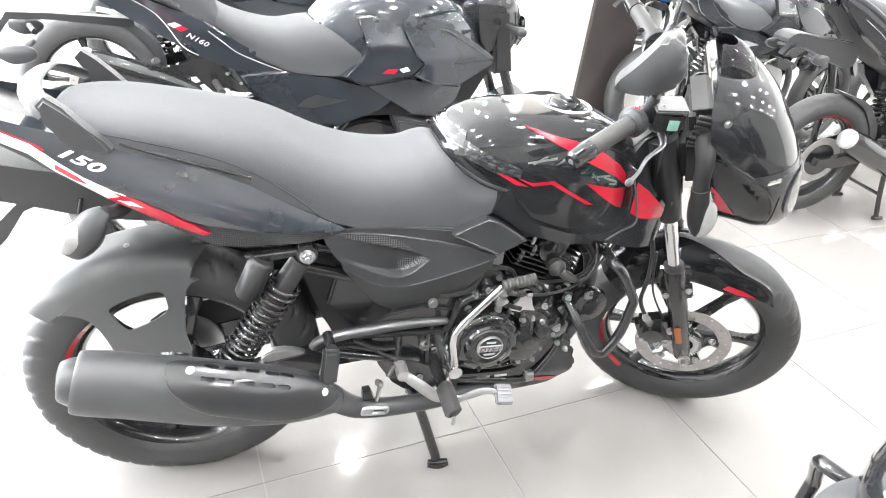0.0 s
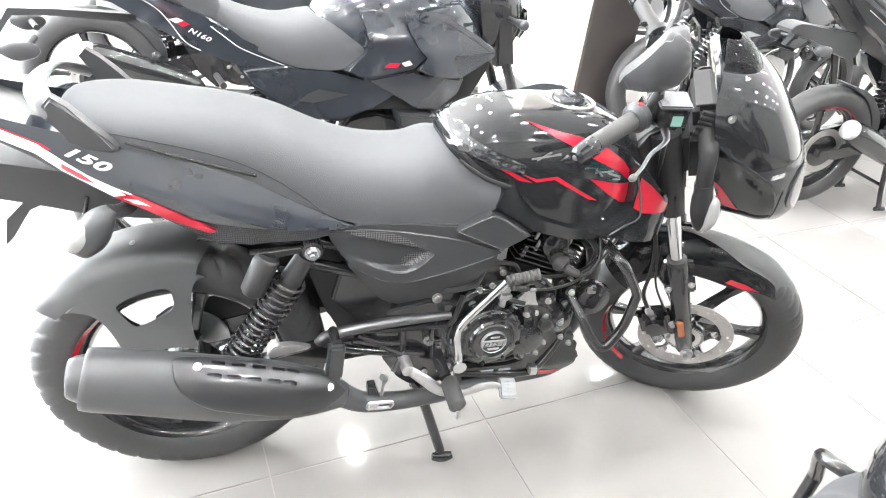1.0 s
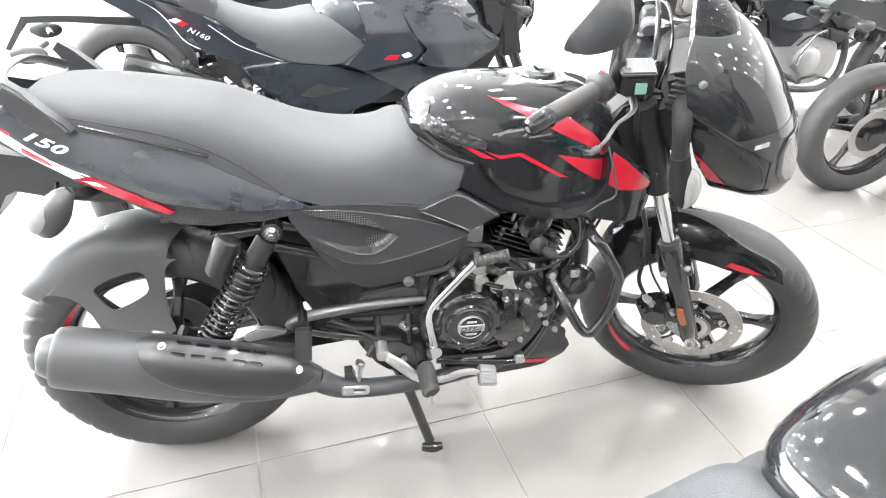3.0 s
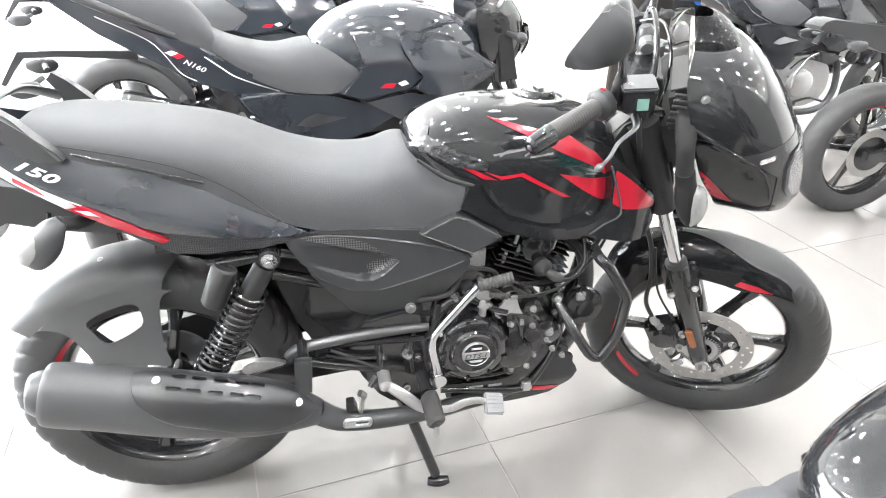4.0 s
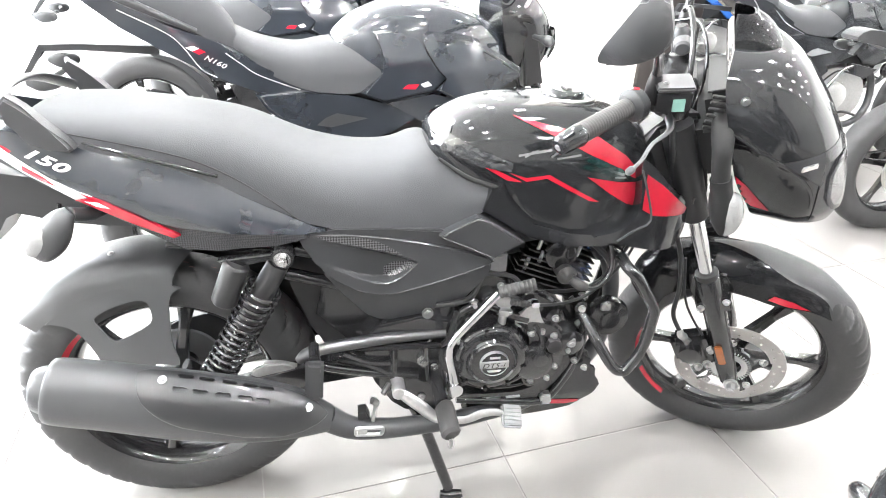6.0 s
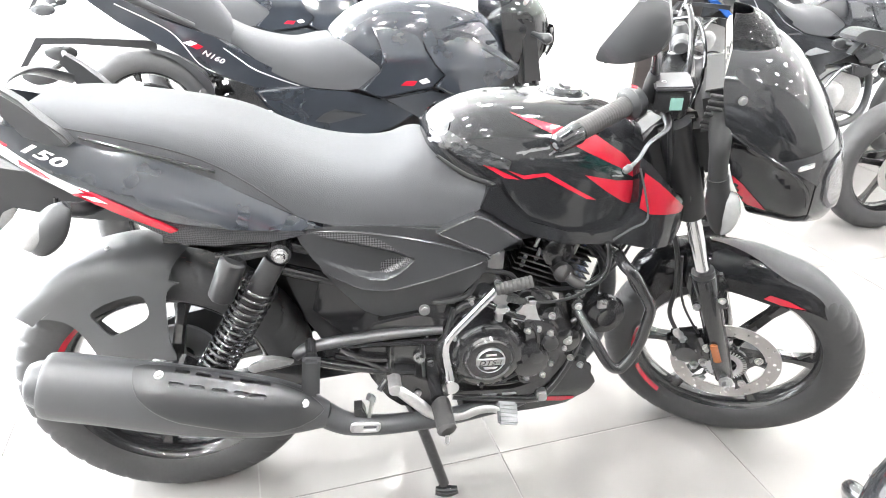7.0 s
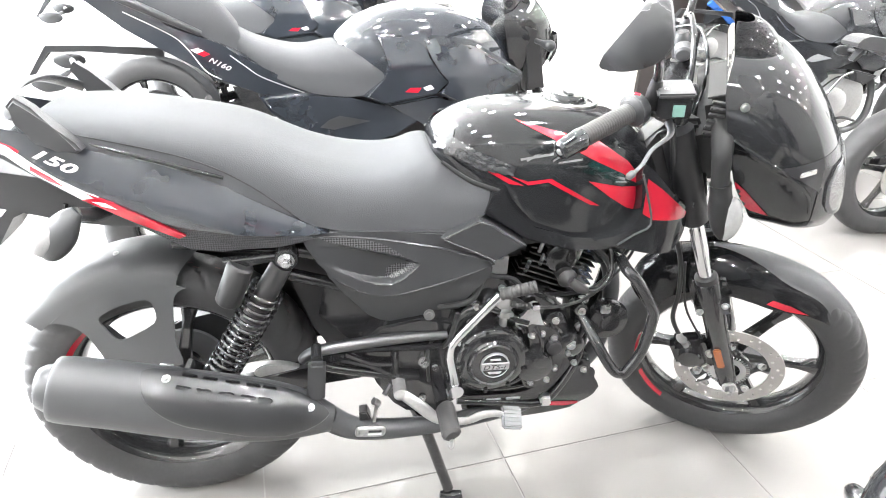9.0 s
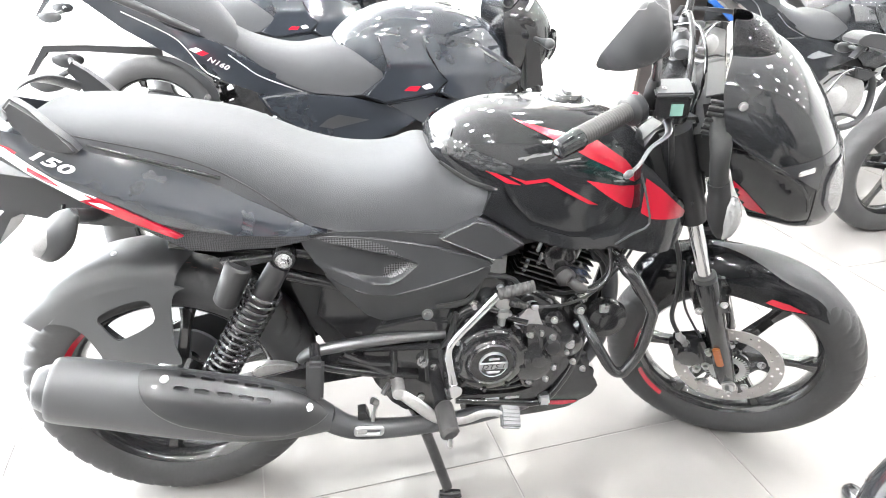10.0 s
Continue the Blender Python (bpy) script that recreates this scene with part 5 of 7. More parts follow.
for a0, a1 in ((170, 206), (210, 238)):
    part("rim_stripe", arc_band(0.216, 0.2235, -0.0370, radians(a0), radians(a1), y1=-0.0465), M["red"], fw, "red rim stripe", xf=c)
disc = part("brake_disc", disc_mesh(0.126, 0.092), M["disc"], fw, "drilled steel brake disc", xf=c @ pose(0, -0.058, 0))
bm = bmesh.new()
for k in range(5):
    a = 2 * math.pi * k / 5 + 0.3
    tube([(0.045 * math.cos(a), -0.056, 0.045 * math.sin(a)), (0.07 * math.cos(a + 0.15), -0.057, 0.07 * math.sin(a + 0.15)), (0.094 * math.cos(a + 0.05), -0.058, 0.094 * math.sin(a + 0.05))], [0.016, 0.011, 0.013], 4, 10, bm, flat=0.25)
part("disc_carrier", lathe([(0.03, -0.052), (0.055, -0.052), (0.055, -0.06), (0.03, -0.06), (0.03, -0.052)], 32, bm), M["powder"], disc, xf=c)
for k in range(5):
    a = 2 * math.pi * k / 5 + 0.5
    part("disc_bolt", bolt((0.078 * math.cos(a), -0.06, 0.078 * math.sin(a)), (0, -1, 0), 0.007, 0.008), M["zinc"], disc, xf=c)
bm = lathe([(0.028, -0.066), (0.042, -0.066), (0.042, -0.068), (0.028, -0.068), (0.028, -0.066)], 40)
for k in range(40):
    block(0.041, 0.05, -0.0015, 0.0015, -0.0012, 0.0012, 0, bm, Matrix.Rotation(2 * math.pi * k / 40, 4, "Y") @ Matrix.Translation((0, -0.067, 0)))
part("sensor_ring", bm, M["steel"], fw, "toothed steel sensor ring", xf=c)
part("valve", bar((0.19 * math.cos(0.25), 0, 0.19 * math.sin(0.25)), (0.163 * math.cos(0.25), -0.02, 0.163 * math.sin(0.25)), 0.004), M["dark"], fw, xf=c)
front.append(fw)
u = Vector((-math.sin(radians(24.0)), 0, math.cos(radians(24.0))))
for s in (-1, 1):
    foot = Vector((1.327, s * 0.092, 0.288))
    leg = part("fork_leg", tube([foot - u * 0.012, foot, foot + u * 0.05, foot + u * 0.2, foot + u * 0.32, foot + u * 0.325], [0.014, 0.022, 0.023, 0.025, 0.027, 0.024], 1, 20), M["powder"], roadster, "black fork leg with bright stanchion")
    part("stanchion", bar(foot + u * 0.32, foot + u * 0.62, 0.016, sides=20), M["chrome"], leg, "bright chrome stanchion")
    part("fork_cover", tube([foot + u * 0.482, foot + u * 0.488, foot + u * 0.6, foot + u * 0.7], [0.02, 0.027, 0.031, 0.031], 1, 20), M["dark"], leg, "deep black plastic fork cover")
    part("dust_seal", bar(foot + u * 0.322, foot + u * 0.338, 0.024, sides=20), M["dark"], leg)
    part("reflector_strip", block(-0.0085, 0.0085, -0.006, 0.003, -0.03, 0.03, 0.003), M["amber"], leg, "amber side reflector", xf=Matrix.Translation(foot + u * 0.105 + Vector((-0.004, s * 0.026, 0))) @ pose(0, 0, 0, 0, -RAKE, 0))
    part("axle_nut", bolt(foot + Vector((0.004, s * 0.02, 0.005)), (0, s, 0), 0.011, 0.024), M["zinc"], leg)
    for d in (0.245, 0.255):
        part("clamp_bolt", bolt(foot + u * d + Vector((0.024 if d > 0.25 else -0.024, s * 0.018, 0.02 if d > 0.25 else -0.005)), (0, s, 0), 0.0055, 0.008), M["zinc"], leg)
    part("fender_clamp", block(-0.035, 0.04, -0.016, 0.012, -0.02, 0.02, 0.005), M["powder"], leg, xf=Matrix.Translation(foot + u * 0.25) @ pose(0, 0, 0, 0, -RAKE, 0))
    front.append(leg)
cal = part("brake_caliper", block(-0.042, 0.04, -0.034, 0.02, -0.042, 0.04, 0.013), M["engine"], roadster, "black front brake caliper", xf=pose(1.222, -0.078, 0.36, 0, -30, 0))
part("caliper_piston", tube([(1.22, -0.09, 0.36), (1.22, -0.125, 0.36), (1.22, -0.128, 0.36)], [0.026, 0.025, 0.018], 1, 20), M["engine"], cal)
part("caliper_bracket", plate(spline([(1.235, 0.40), (1.29, 0.37), (1.285, 0.31), (1.25, 0.30), (1.21, 0.32)], 2, True), -0.07, -0.08, 0.003, 2), M["engine"], cal)
for x, z in ((1.262, 0.375), (1.268, 0.325), (1.252, 0.308), (1.205, 0.385)):
    part("caliper_bolt", bolt((x, -0.098, z), (0, -1, 0), 0.007, 0.012), M["zinc"], cal)
part("bleed_fitting", tube([(1.195, -0.10, 0.395), (1.185, -0.11, 0.41), (1.18, -0.11, 0.425)], [0.01, 0.009, 0.006], 3), M["alloy"], cal)
front.append(cal)
front.append(part("brake_hose", tube([(1.18, -0.11, 0.42), (1.155, -0.1, 0.46), (1.15, -0.09, 0.53), (1.13, -0.09, 0.62), (1.09, -0.09, 0.72), (1.05, -0.12, 0.88), (1.03, -0.16, 0.97)], 0.0055, 7), M["dark"], roadster, "black rubber brake hose"))
front.append(part("sensor_wire", tube([(1.28, -0.075, 0.34), (1.2, -0.09, 0.45), (1.165, -0.095, 0.52), (1.14, -0.09, 0.62)], 0.003, 6, 8), M["dark"], roadster))

# front mudguard: a swept gloss shell with a matte ridge
bm, loops = bmesh.new(), []
for x, z, w in spline([(1.045, 0.46, 0.055), (1.06, 0.525, 0.06), (1.115, 0.582, 0.062), (1.21, 0.615, 0.064), (1.32, 0.616, 0.064), (1.43, 0.588, 0.062), (1.51, 0.533, 0.054), (1.538, 0.503, 0.042)], 6):
    ang = math.atan2(z - AXLE[2], x - AXLE[0])
    n = Vector((math.cos(ang), 0, math.sin(ang)))
    loops.append([Vector((x, w * math.sin(t), z)) - n * 0.078 * (1 - math.cos(t)) for t in [radians((100 - 40 * ease((x - 1.34) / 0.2)) * (k / 10 - 1)) for k in range(21)]])
rings(bm, loops, closed=False)
bmesh.ops.solidify(bm, geom=bm.faces[:], thickness=0.003)
mud = part("front_mudguard", bm, M["paint"], roadster, "gloss black front mudguard with a matte ribbed crown", smooth=60)
bm, loops = bmesh.new(), []
for x, z, w in spline([(1.20, 0.6135, 0.064), (1.235, 0.617, 0.064), (1.32, 0.616, 0.064), (1.43, 0.588, 0.062), (1.51, 0.533, 0.054), (1.54, 0.501, 0.042)], 8):
    ang = math.atan2(z - AXLE[2], x - AXLE[0])
    n = Vector((math.cos(ang), 0, math.sin(ang)))
    reach = radians(4 + 44 * ease((x - 1.19) / 0.2) + 12 * ease((x - 1.45) / 0.08))
    loops.append([Vector((x, w * math.sin(t), z)) + n * (0.003 - 0.078 * (1 - math.cos(t))) for t in [reach * (k / 8 - 1) for k in range(17)]])
rings(bm, loops, closed=False)
bmesh.ops.solidify(bm, geom=bm.faces[:], thickness=0.003)
part("crown_panel", bm, M["fender"], mud, "matte textured mudguard crown", smooth=60)
for s in (-1, 1):
    decal("decal", [(1.335, 0.535), (1.345, 0.548), (1.385, 0.542), (1.425, 0.527), (1.375, 0.527)], M["red"], mud, s, "red decal", 0.002)
    part("stay", plate(spline([(1.17, 0.56), (1.235, 0.585), (1.25, 0.545), (1.235, 0.50), (1.19, 0.50)], 2, True), s * 0.068, s * 0.08, 0.003, 2), M["powder"], mud)
front.append(mud)

MIRROR = [(0.896, 1.112), (0.895, 1.126), (0.91, 1.163), (0.937, 1.21), (0.952, 1.22), (0.969, 1.221), (0.982, 1.197), (0.991, 1.162), (0.978, 1.144), (0.95, 1.128), (0.915, 1.113)]

# lamp fairing: level rings, round at the front, cut straight at the back


def cowl(levels, arc=90, n=4, sides=22, power=0.7, back=True):
    bm, loops = bmesh.new(), []
    for z, xf, xr, w in spline(levels, n):
        loop = []
        for k in range(sides + 1):
            a = radians(-arc + 2 * arc * k / sides)
            loop.append((xr + (xf - xr) * max(math.cos(a), 0) ** power, w * math.copysign(abs(math.sin(a)) ** 0.85, math.sin(a)), z))
        loops.append(loop)
    rings(bm, loops, closed=back, caps=back)
    return bm


levels = [(0.738, 1.35, 1.28, 0.05), (0.76, 1.377, 1.23, 0.09), (0.80, 1.379, 1.205, 0.122), (0.85, 1.366, 1.172, 0.142), (0.91, 1.343, 1.145, 0.154), (0.97, 1.306, 1.122, 0.154), (1.03, 1.252, 1.10, 0.138), (1.062, 1.21, 1.098, 0.114), (1.076, 1.178, 1.10, 0.085)]
SEAM = ((1.08, 0.985), (1.114, 0.965), (1.17, 0.938), (1.247, 0.9), (1.293, 0.858), (1.312, 0.815), (1.318, 0.78), (1.32, 0.7))
bm = cowl(levels, 90, 9, 56)
for v in bm.verts:
    gap = between(v.co.x, SEAM) - v.co.z
    if v.co.x < 1.318:
        v.co.y *= 1 - 0.085 * ease(gap / 0.008) * ease((1.315 - v.co.x) / 0.05)
fairing = part("headlamp_fairing", bm, M["paint"], roadster, "glossy black headlamp fairing with smoked fly screen", smooth=50)
screen_bm = cowl([(1.045, 1.195, 1.108, 0.082), (1.07, 1.186, 1.102, 0.076), (1.092, 1.168, 1.096, 0.066), (1.108, 1.146, 1.092, 0.05), (1.118, 1.122, 1.092, 0.028)], 90, 6, 40, back=False)
bmesh.ops.solidify(screen_bm, geom=screen_bm.faces[:], thickness=0.003)
part("fly_screen", screen_bm, M["smoke"], fairing, "smoked black fly screen", smooth=60)
lens_levels = [(0.765, 1.379, 1.226, 0.095), (0.80, 1.38, 1.205, 0.122), (0.85, 1.367, 1.172, 0.142), (0.91, 1.344, 1.145, 0.154), (0.945, 1.323, 1.13, 0.154)]


def lamp_zone(lift, edge):
    """The piece of the lamp's face that lies in front of its edge line: level arcs that end on that line."""
    bm, loops = bmesh.new(), []
    for z, xf, xr, w in spline([(z, xf + lift, xr, w + lift) for z, xf, xr, w in lens_levels], 22):
        if not edge[0][0] <= z <= edge[-1][0]:
            continue
        reach = min(1.0, max(0.0, (between(z, edge) - xr) / (xf - xr)))
        end = math.acos(reach ** (1 / 0.7))
        arc = [end * (k / 30 - 1) for k in range(61)]
        loops.append([(xr + (xf - xr) * math.cos(a) ** 0.7, w * math.copysign(abs(math.sin(a)) ** 0.85, math.sin(a)), z) for a in arc])
    rings(bm, loops, closed=False)
    return bm


part("headlamp_bezel", lamp_zone(0.0012, ((0.76, 1.328), (0.80, 1.322), (0.87, 1.308), (0.895, 1.27), (0.918, 1.225), (0.93, 1.27), (0.942, 1.33))), M["headlens"], fairing, "smoky grey headlamp bezel", smooth=60)
part("headlamp_reflector", lamp_zone(0.002, ((0.795, 1.40), (0.815, 1.355), (0.84, 1.338), (0.885, 1.325), (0.912, 1.33), (0.922, 1.40))), M["reflector"], fairing, "silvered headlamp reflector", smooth=60)
part("position_lamp", block(-0.016, 0.016, -0.004, 0.004, -0.006, 0.006, 0.002), M["chrome"], fairing, "small bright chrome lamp insert", xf=pose(1.275, -0.131, 0.91, 0, 0, 32) @ pose(0, 0, 0, 0, -12, 0))
part("headlamp_lens", lamp_zone(0.005, ((0.79, 1.40), (0.81, 1.352), (0.836, 1.333), (0.885, 1.32), (0.915, 1.325), (0.926, 1.40))), M["lens"], fairing, "clear headlamp lens", smooth=60).visible_shadow = False
for s in (-1, 1):
    part("screw", bolt((1.135, s * 0.146, 1.018), (0.3, s, 0.2), 0.0055, 0.005, sides=12), M["zinc"], fairing)
    part("screw", bolt((1.255, s * 0.128, 0.93), (0.5, s, 0.2), 0.0045, 0.004, sides=12), M["zinc"], fairing)
    decal("decal", [(1.165, 0.868), (1.19, 0.85), (1.235, 0.806), (1.25, 0.79), (1.215, 0.797), (1.185, 0.82)], M["red"], fairing, s, "red decal", 0.0016)
    lip = spline([(x, z + 0.004) for x, z in SEAM[1:6]], 7)
    bm = bmesh.new()
    for x, z in lip:
        bm.verts.new((x, 0, z))
    laid_on(bm, fairing, s, 0.0)
    pts = [tuple(v.co) for v in bm.verts]
    bm.free()
    part("lip", tube(pts, 0.0035, 1, 8), M["paint"], fairing)
    ind = part("front_indicator", tube([(1.136, s * 0.175, 0.882), (1.143, s * 0.175, 0.861), (1.148, s * 0.175, 0.844), (1.156, s * 0.175, 0.814), (1.164, s * 0.175, 0.784), (1.171, s * 0.175, 0.762)], [0.019, 0.019, 0.0215, 0.021, 0.0145, 0.004], 4, 18), M["soft"], roadster, "dark front indicator with clear lens")
    part("indicator_lens", tube([(1.162, s * 0.178, 0.857), (1.168, s * 0.178, 0.846), (1.177, s * 0.178, 0.813), (1.181, s * 0.177, 0.782), (1.178, s * 0.176, 0.762)], [0.004, 0.015, 0.019, 0.012, 0.003], 4, 14), M["frosted"], ind, "clear indicator lens")
    front.append(ind)
    front.append(part("indicator_mount", tube([(1.115, s * 0.11, 0.968), (1.119, s * 0.148, 0.952), (1.124, s * 0.168, 0.932), (1.13, s * 0.172, 0.904), (1.137, s * 0.175, 0.879)], [0.02, 0.02, 0.0175, 0.0165, 0.0165], 4, 16), M["soft"], roadster))
front.append(fairing)
cluster = part("instrument_panel", block(-0.035, 0.035, -0.085, 0.085, -0.03, 0.03, 0.014), M["soft"], roadster, "black instrument cluster behind the screen", xf=pose(1.118, 0, 0.972, 0, -22, 0))
part("cluster_lens", block(-0.028, 0.028, -0.075, 0.075, 0.029, 0.033, 0.001), M["dark"], cluster, xf=pose(1.118, 0, 0.972, 0, -22, 0))
part("cluster_skirt", block(-0.03, 0.03, -0.11, 0.11, -0.06, 0.05, 0.014), M["soft"], cluster, xf=pose(1.118, 0, 0.90, 0, -20, 0))
for k in range(6):
    part("fin", block(1.085, 1.112, -0.128, -0.118, 0.945 + 0.012 * k, 0.95 + 0.012 * k, 0.001), M["dark"], cluster)
front.append(cluster)
yoke = part("top_yoke", plate(spline([(1.0, 0.12), (1.05, 0.125), (1.06, 0.06), (1.06, -0.06), (1.05, -0.125), (1.0, -0.12), (0.985, -0.05), (0.985, 0.05)], 3, True), 0.0, 0.022, 0.004, 2), M["powder"], roadster, xf=Matrix.Translation((0, 0, 0.955)) @ Matrix(((1, 0, 0, 0), (0, 0, 1, 0), (0, 1, 0, 0), (0, 0, 0, 1))))
part("lower_yoke", block(1.06, 1.12, -0.12, 0.12, 0.77, 0.80, 0.006), M["powder"], yoke)
for s in (-1, 1):
    part("fork_cap", tube([(1.028, s * 0.092, 0.975), (1.022, s * 0.092, 0.99), (1.02, s * 0.092, 0.994)], [0.02, 0.02, 0.014], 1, 16), M["powder"], yoke)
front.append(yoke)
for s in (-1, 1):
    P = lambda x, y, z: (x, s * y, z) if s < 0 else (x + 0.2 * y, y, z + 0.3 * max(0.0, y - 0.17))
    barp = part("handlebar", tube([P(1.02, 0.09, 0.985), P(0.985, 0.145, 1.0), P(0.96, 0.185, 1.0), P(0.872, 0.312, 0.983)], 0.011, 5, 12), M["powder"], roadster, "black clip-on handlebar")
    ga, gb = Vector(P(0.951, 0.2, 0.998)), Vector(P(0.887, 0.293, 0.986))
    ribs = [(P(0.955, 0.193, 0.999), 0.022), (P(0.952, 0.198, 0.9985), 0.022)] + [(tuple(ga.lerp(gb, k / 60)), 0.0178 if k % 3 else 0.0173) for k in range(61)]
    bm = tube([q for q, _ in ribs], [r for _, r in ribs], 1, 16)
    part("grip", bm, M["grip"], barp, "ribbed dark rubber grip")
    part("bar_end", tube([P(0.888, 0.291, 0.986), P(0.886, 0.295, 0.985), P(0.873, 0.313, 0.982), P(0.862, 0.33, 0.979), P(0.86, 0.333, 0.978)], [0.018, 0.02, 0.018, 0.0165, 0.012], 1, 18), M["paint"], barp, "gloss black bar end weight")
    part("end_bolt", bolt(P(0.8605, 0.332, 0.9782), (-0.55, s * 0.82, -0.16), 0.005, 0.003), M["zinc"], barp)
    sw = part("switchgear", tube([P(0.966, 0.176, 1.001), P(0.964, 0.18, 1.0), P(0.955, 0.193, 0.999), P(0.95, 0.199, 0.998)], [0.024, 0.029, 0.029, 0.02], 1, 18), M["plastic"], barp)
    part("kill_switch", block(-0.008, 0.008, -0.007, 0.007, -0.012, -0.001, 0.003), M["red"] if s < 0 else M["dark"], sw, xf=pose(0.958, s * 0.185, 1.03))
    part("lever_perch", block(-0.018, 0.02, -0.018, 0.018, -0.016, 0.016, 0.006), M["powder"], barp, xf=pose(0.992, s * 0.155, 0.998))
    lev = part("lever", tube([P(1.02, 0.165, 0.978), P(1.028, 0.19, 0.966), P(1.005, 0.22, 0.95), P(0.994, 0.248, 0.933), P(0.982, 0.272, 0.926)], [0.008, 0.0065, 0.005, 0.0044, 0.005], 6, 12, flat=0.6), M["lever"], barp, "satin dark metal brake lever")
    part("lever_ball", tube([P(0.984, 0.268, 0.926), P(0.982, 0.272, 0.926), P(0.977, 0.281, 0.925), P(0.975, 0.285, 0.925)], [0.003, 0.0065, 0.0065, 0.003], 2, 12), M["lever"], lev)
    front.append(barp)
    # mirror
    bm = plate(spline(MIRROR, 4, True), s * 0.268, s * 0.302, 0.012, 4, lambda x, z: s * 0.028 * max(0.0, 1 - ((x - 0.945) / 0.055) ** 2 - ((z - 1.165) / 0.062) ** 2), 4)
    mir = part("mirror", bm, M["plastic"], roadster, "black angular rear-view mirror", smooth=60)
    part("stem", tube([P(0.985, 0.165, 1.01), P(0.985, 0.17, 1.05), P(0.98, 0.205, 1.10), P(0.97, 0.25, 1.14)], [0.012, 0.009, 0.008, 0.009], 5, 12), M["powder"], mir)
    part("boot", tube([P(0.985, 0.165, 1.0), P(0.985, 0.167, 1.03), P(0.984, 0.172, 1.055)], [0.014, 0.014, 0.009], 2, 12), M["dark"], mir)
    front.append(mir)
res = part("fluid_reservoir", block(-0.028, 0.028, -0.026, 0.026, -0.022, 0.018, 0.005), M["powder"], roadster, "black brake fluid reservoir with silver lid", xf=pose(1.018, -0.168, 1.018, 0, -6, 12))
part("lid", block(-0.031, 0.031, -0.029, 0.029, 0.019, 0.027, 0.003), M["lever"], res, "worn grey metal lid", xf=pose(1.018, -0.168, 1.018, 0, -6, 12))
part("caution_label", block(0.0292, 0.03, -0.004, 0.016, -0.014, 0.008, 0), M["tealpl"], res, xf=pose(1.018, -0.168, 1.018, 0, -6, 12) @ pose(0, 0, 0, 0, 0, -90))
part("lid_screw", bolt((1.002, -0.185, 1.046), (0, 0, 1), 0.003, 0.002), M["zinc"], res)
front.append(res)
for pts, r in (([(1.012, 0.10, 1.07), (1.02, 0.06, 1.085), (1.035, 0.0, 1.06), (1.045, -0.04, 1.0), (1.05, -0.06, 0.92), (1.055, -0.05, 0.84)], 0.0055), ([(0.99, -0.15, 0.99), (1.03, -0.13, 1.02), (1.055, -0.06, 1.0), (1.06, -0.02, 0.9)], 0.0035), ([(1.0, 0.15, 1.03), (1.05, 0.12, 1.04), (1.08, 0.06, 0.95), (1.05, 0.02, 0.75)], 0.0035), ([(0.995, -0.14, 0.985), (1.03, -0.12, 0.95), (1.05, -0.09, 0.88), (1.05, -0.06, 0.8)], 0.004)):
    front.append(part("cable", tube(pts, r, 7, 8), M["powder"], roadster))
# clamp block of the far bar, with its round end cap
riser = part("bar_riser", tube([(1.036, 0.10, 0.95), (1.03, 0.10, 0.975), (1.018, 0.10, 1.02), (1.012, 0.10, 1.04)], [0.024, 0.021, 0.02, 0.012], 3, 16), M["plastic"], roadster, "black clamp block of the far handlebar")
part("end_cap", tube([(1.02, 0.10, 1.015), (1.024, 0.066, 1.008), (1.0245, 0.062, 1.007)], [0.017, 0.017, 0.013], 1, 18), M["fender"], riser)
front.append(riser)
steered(with_children(front), TURN)

# ---- the other motorcycles of the showroom ----


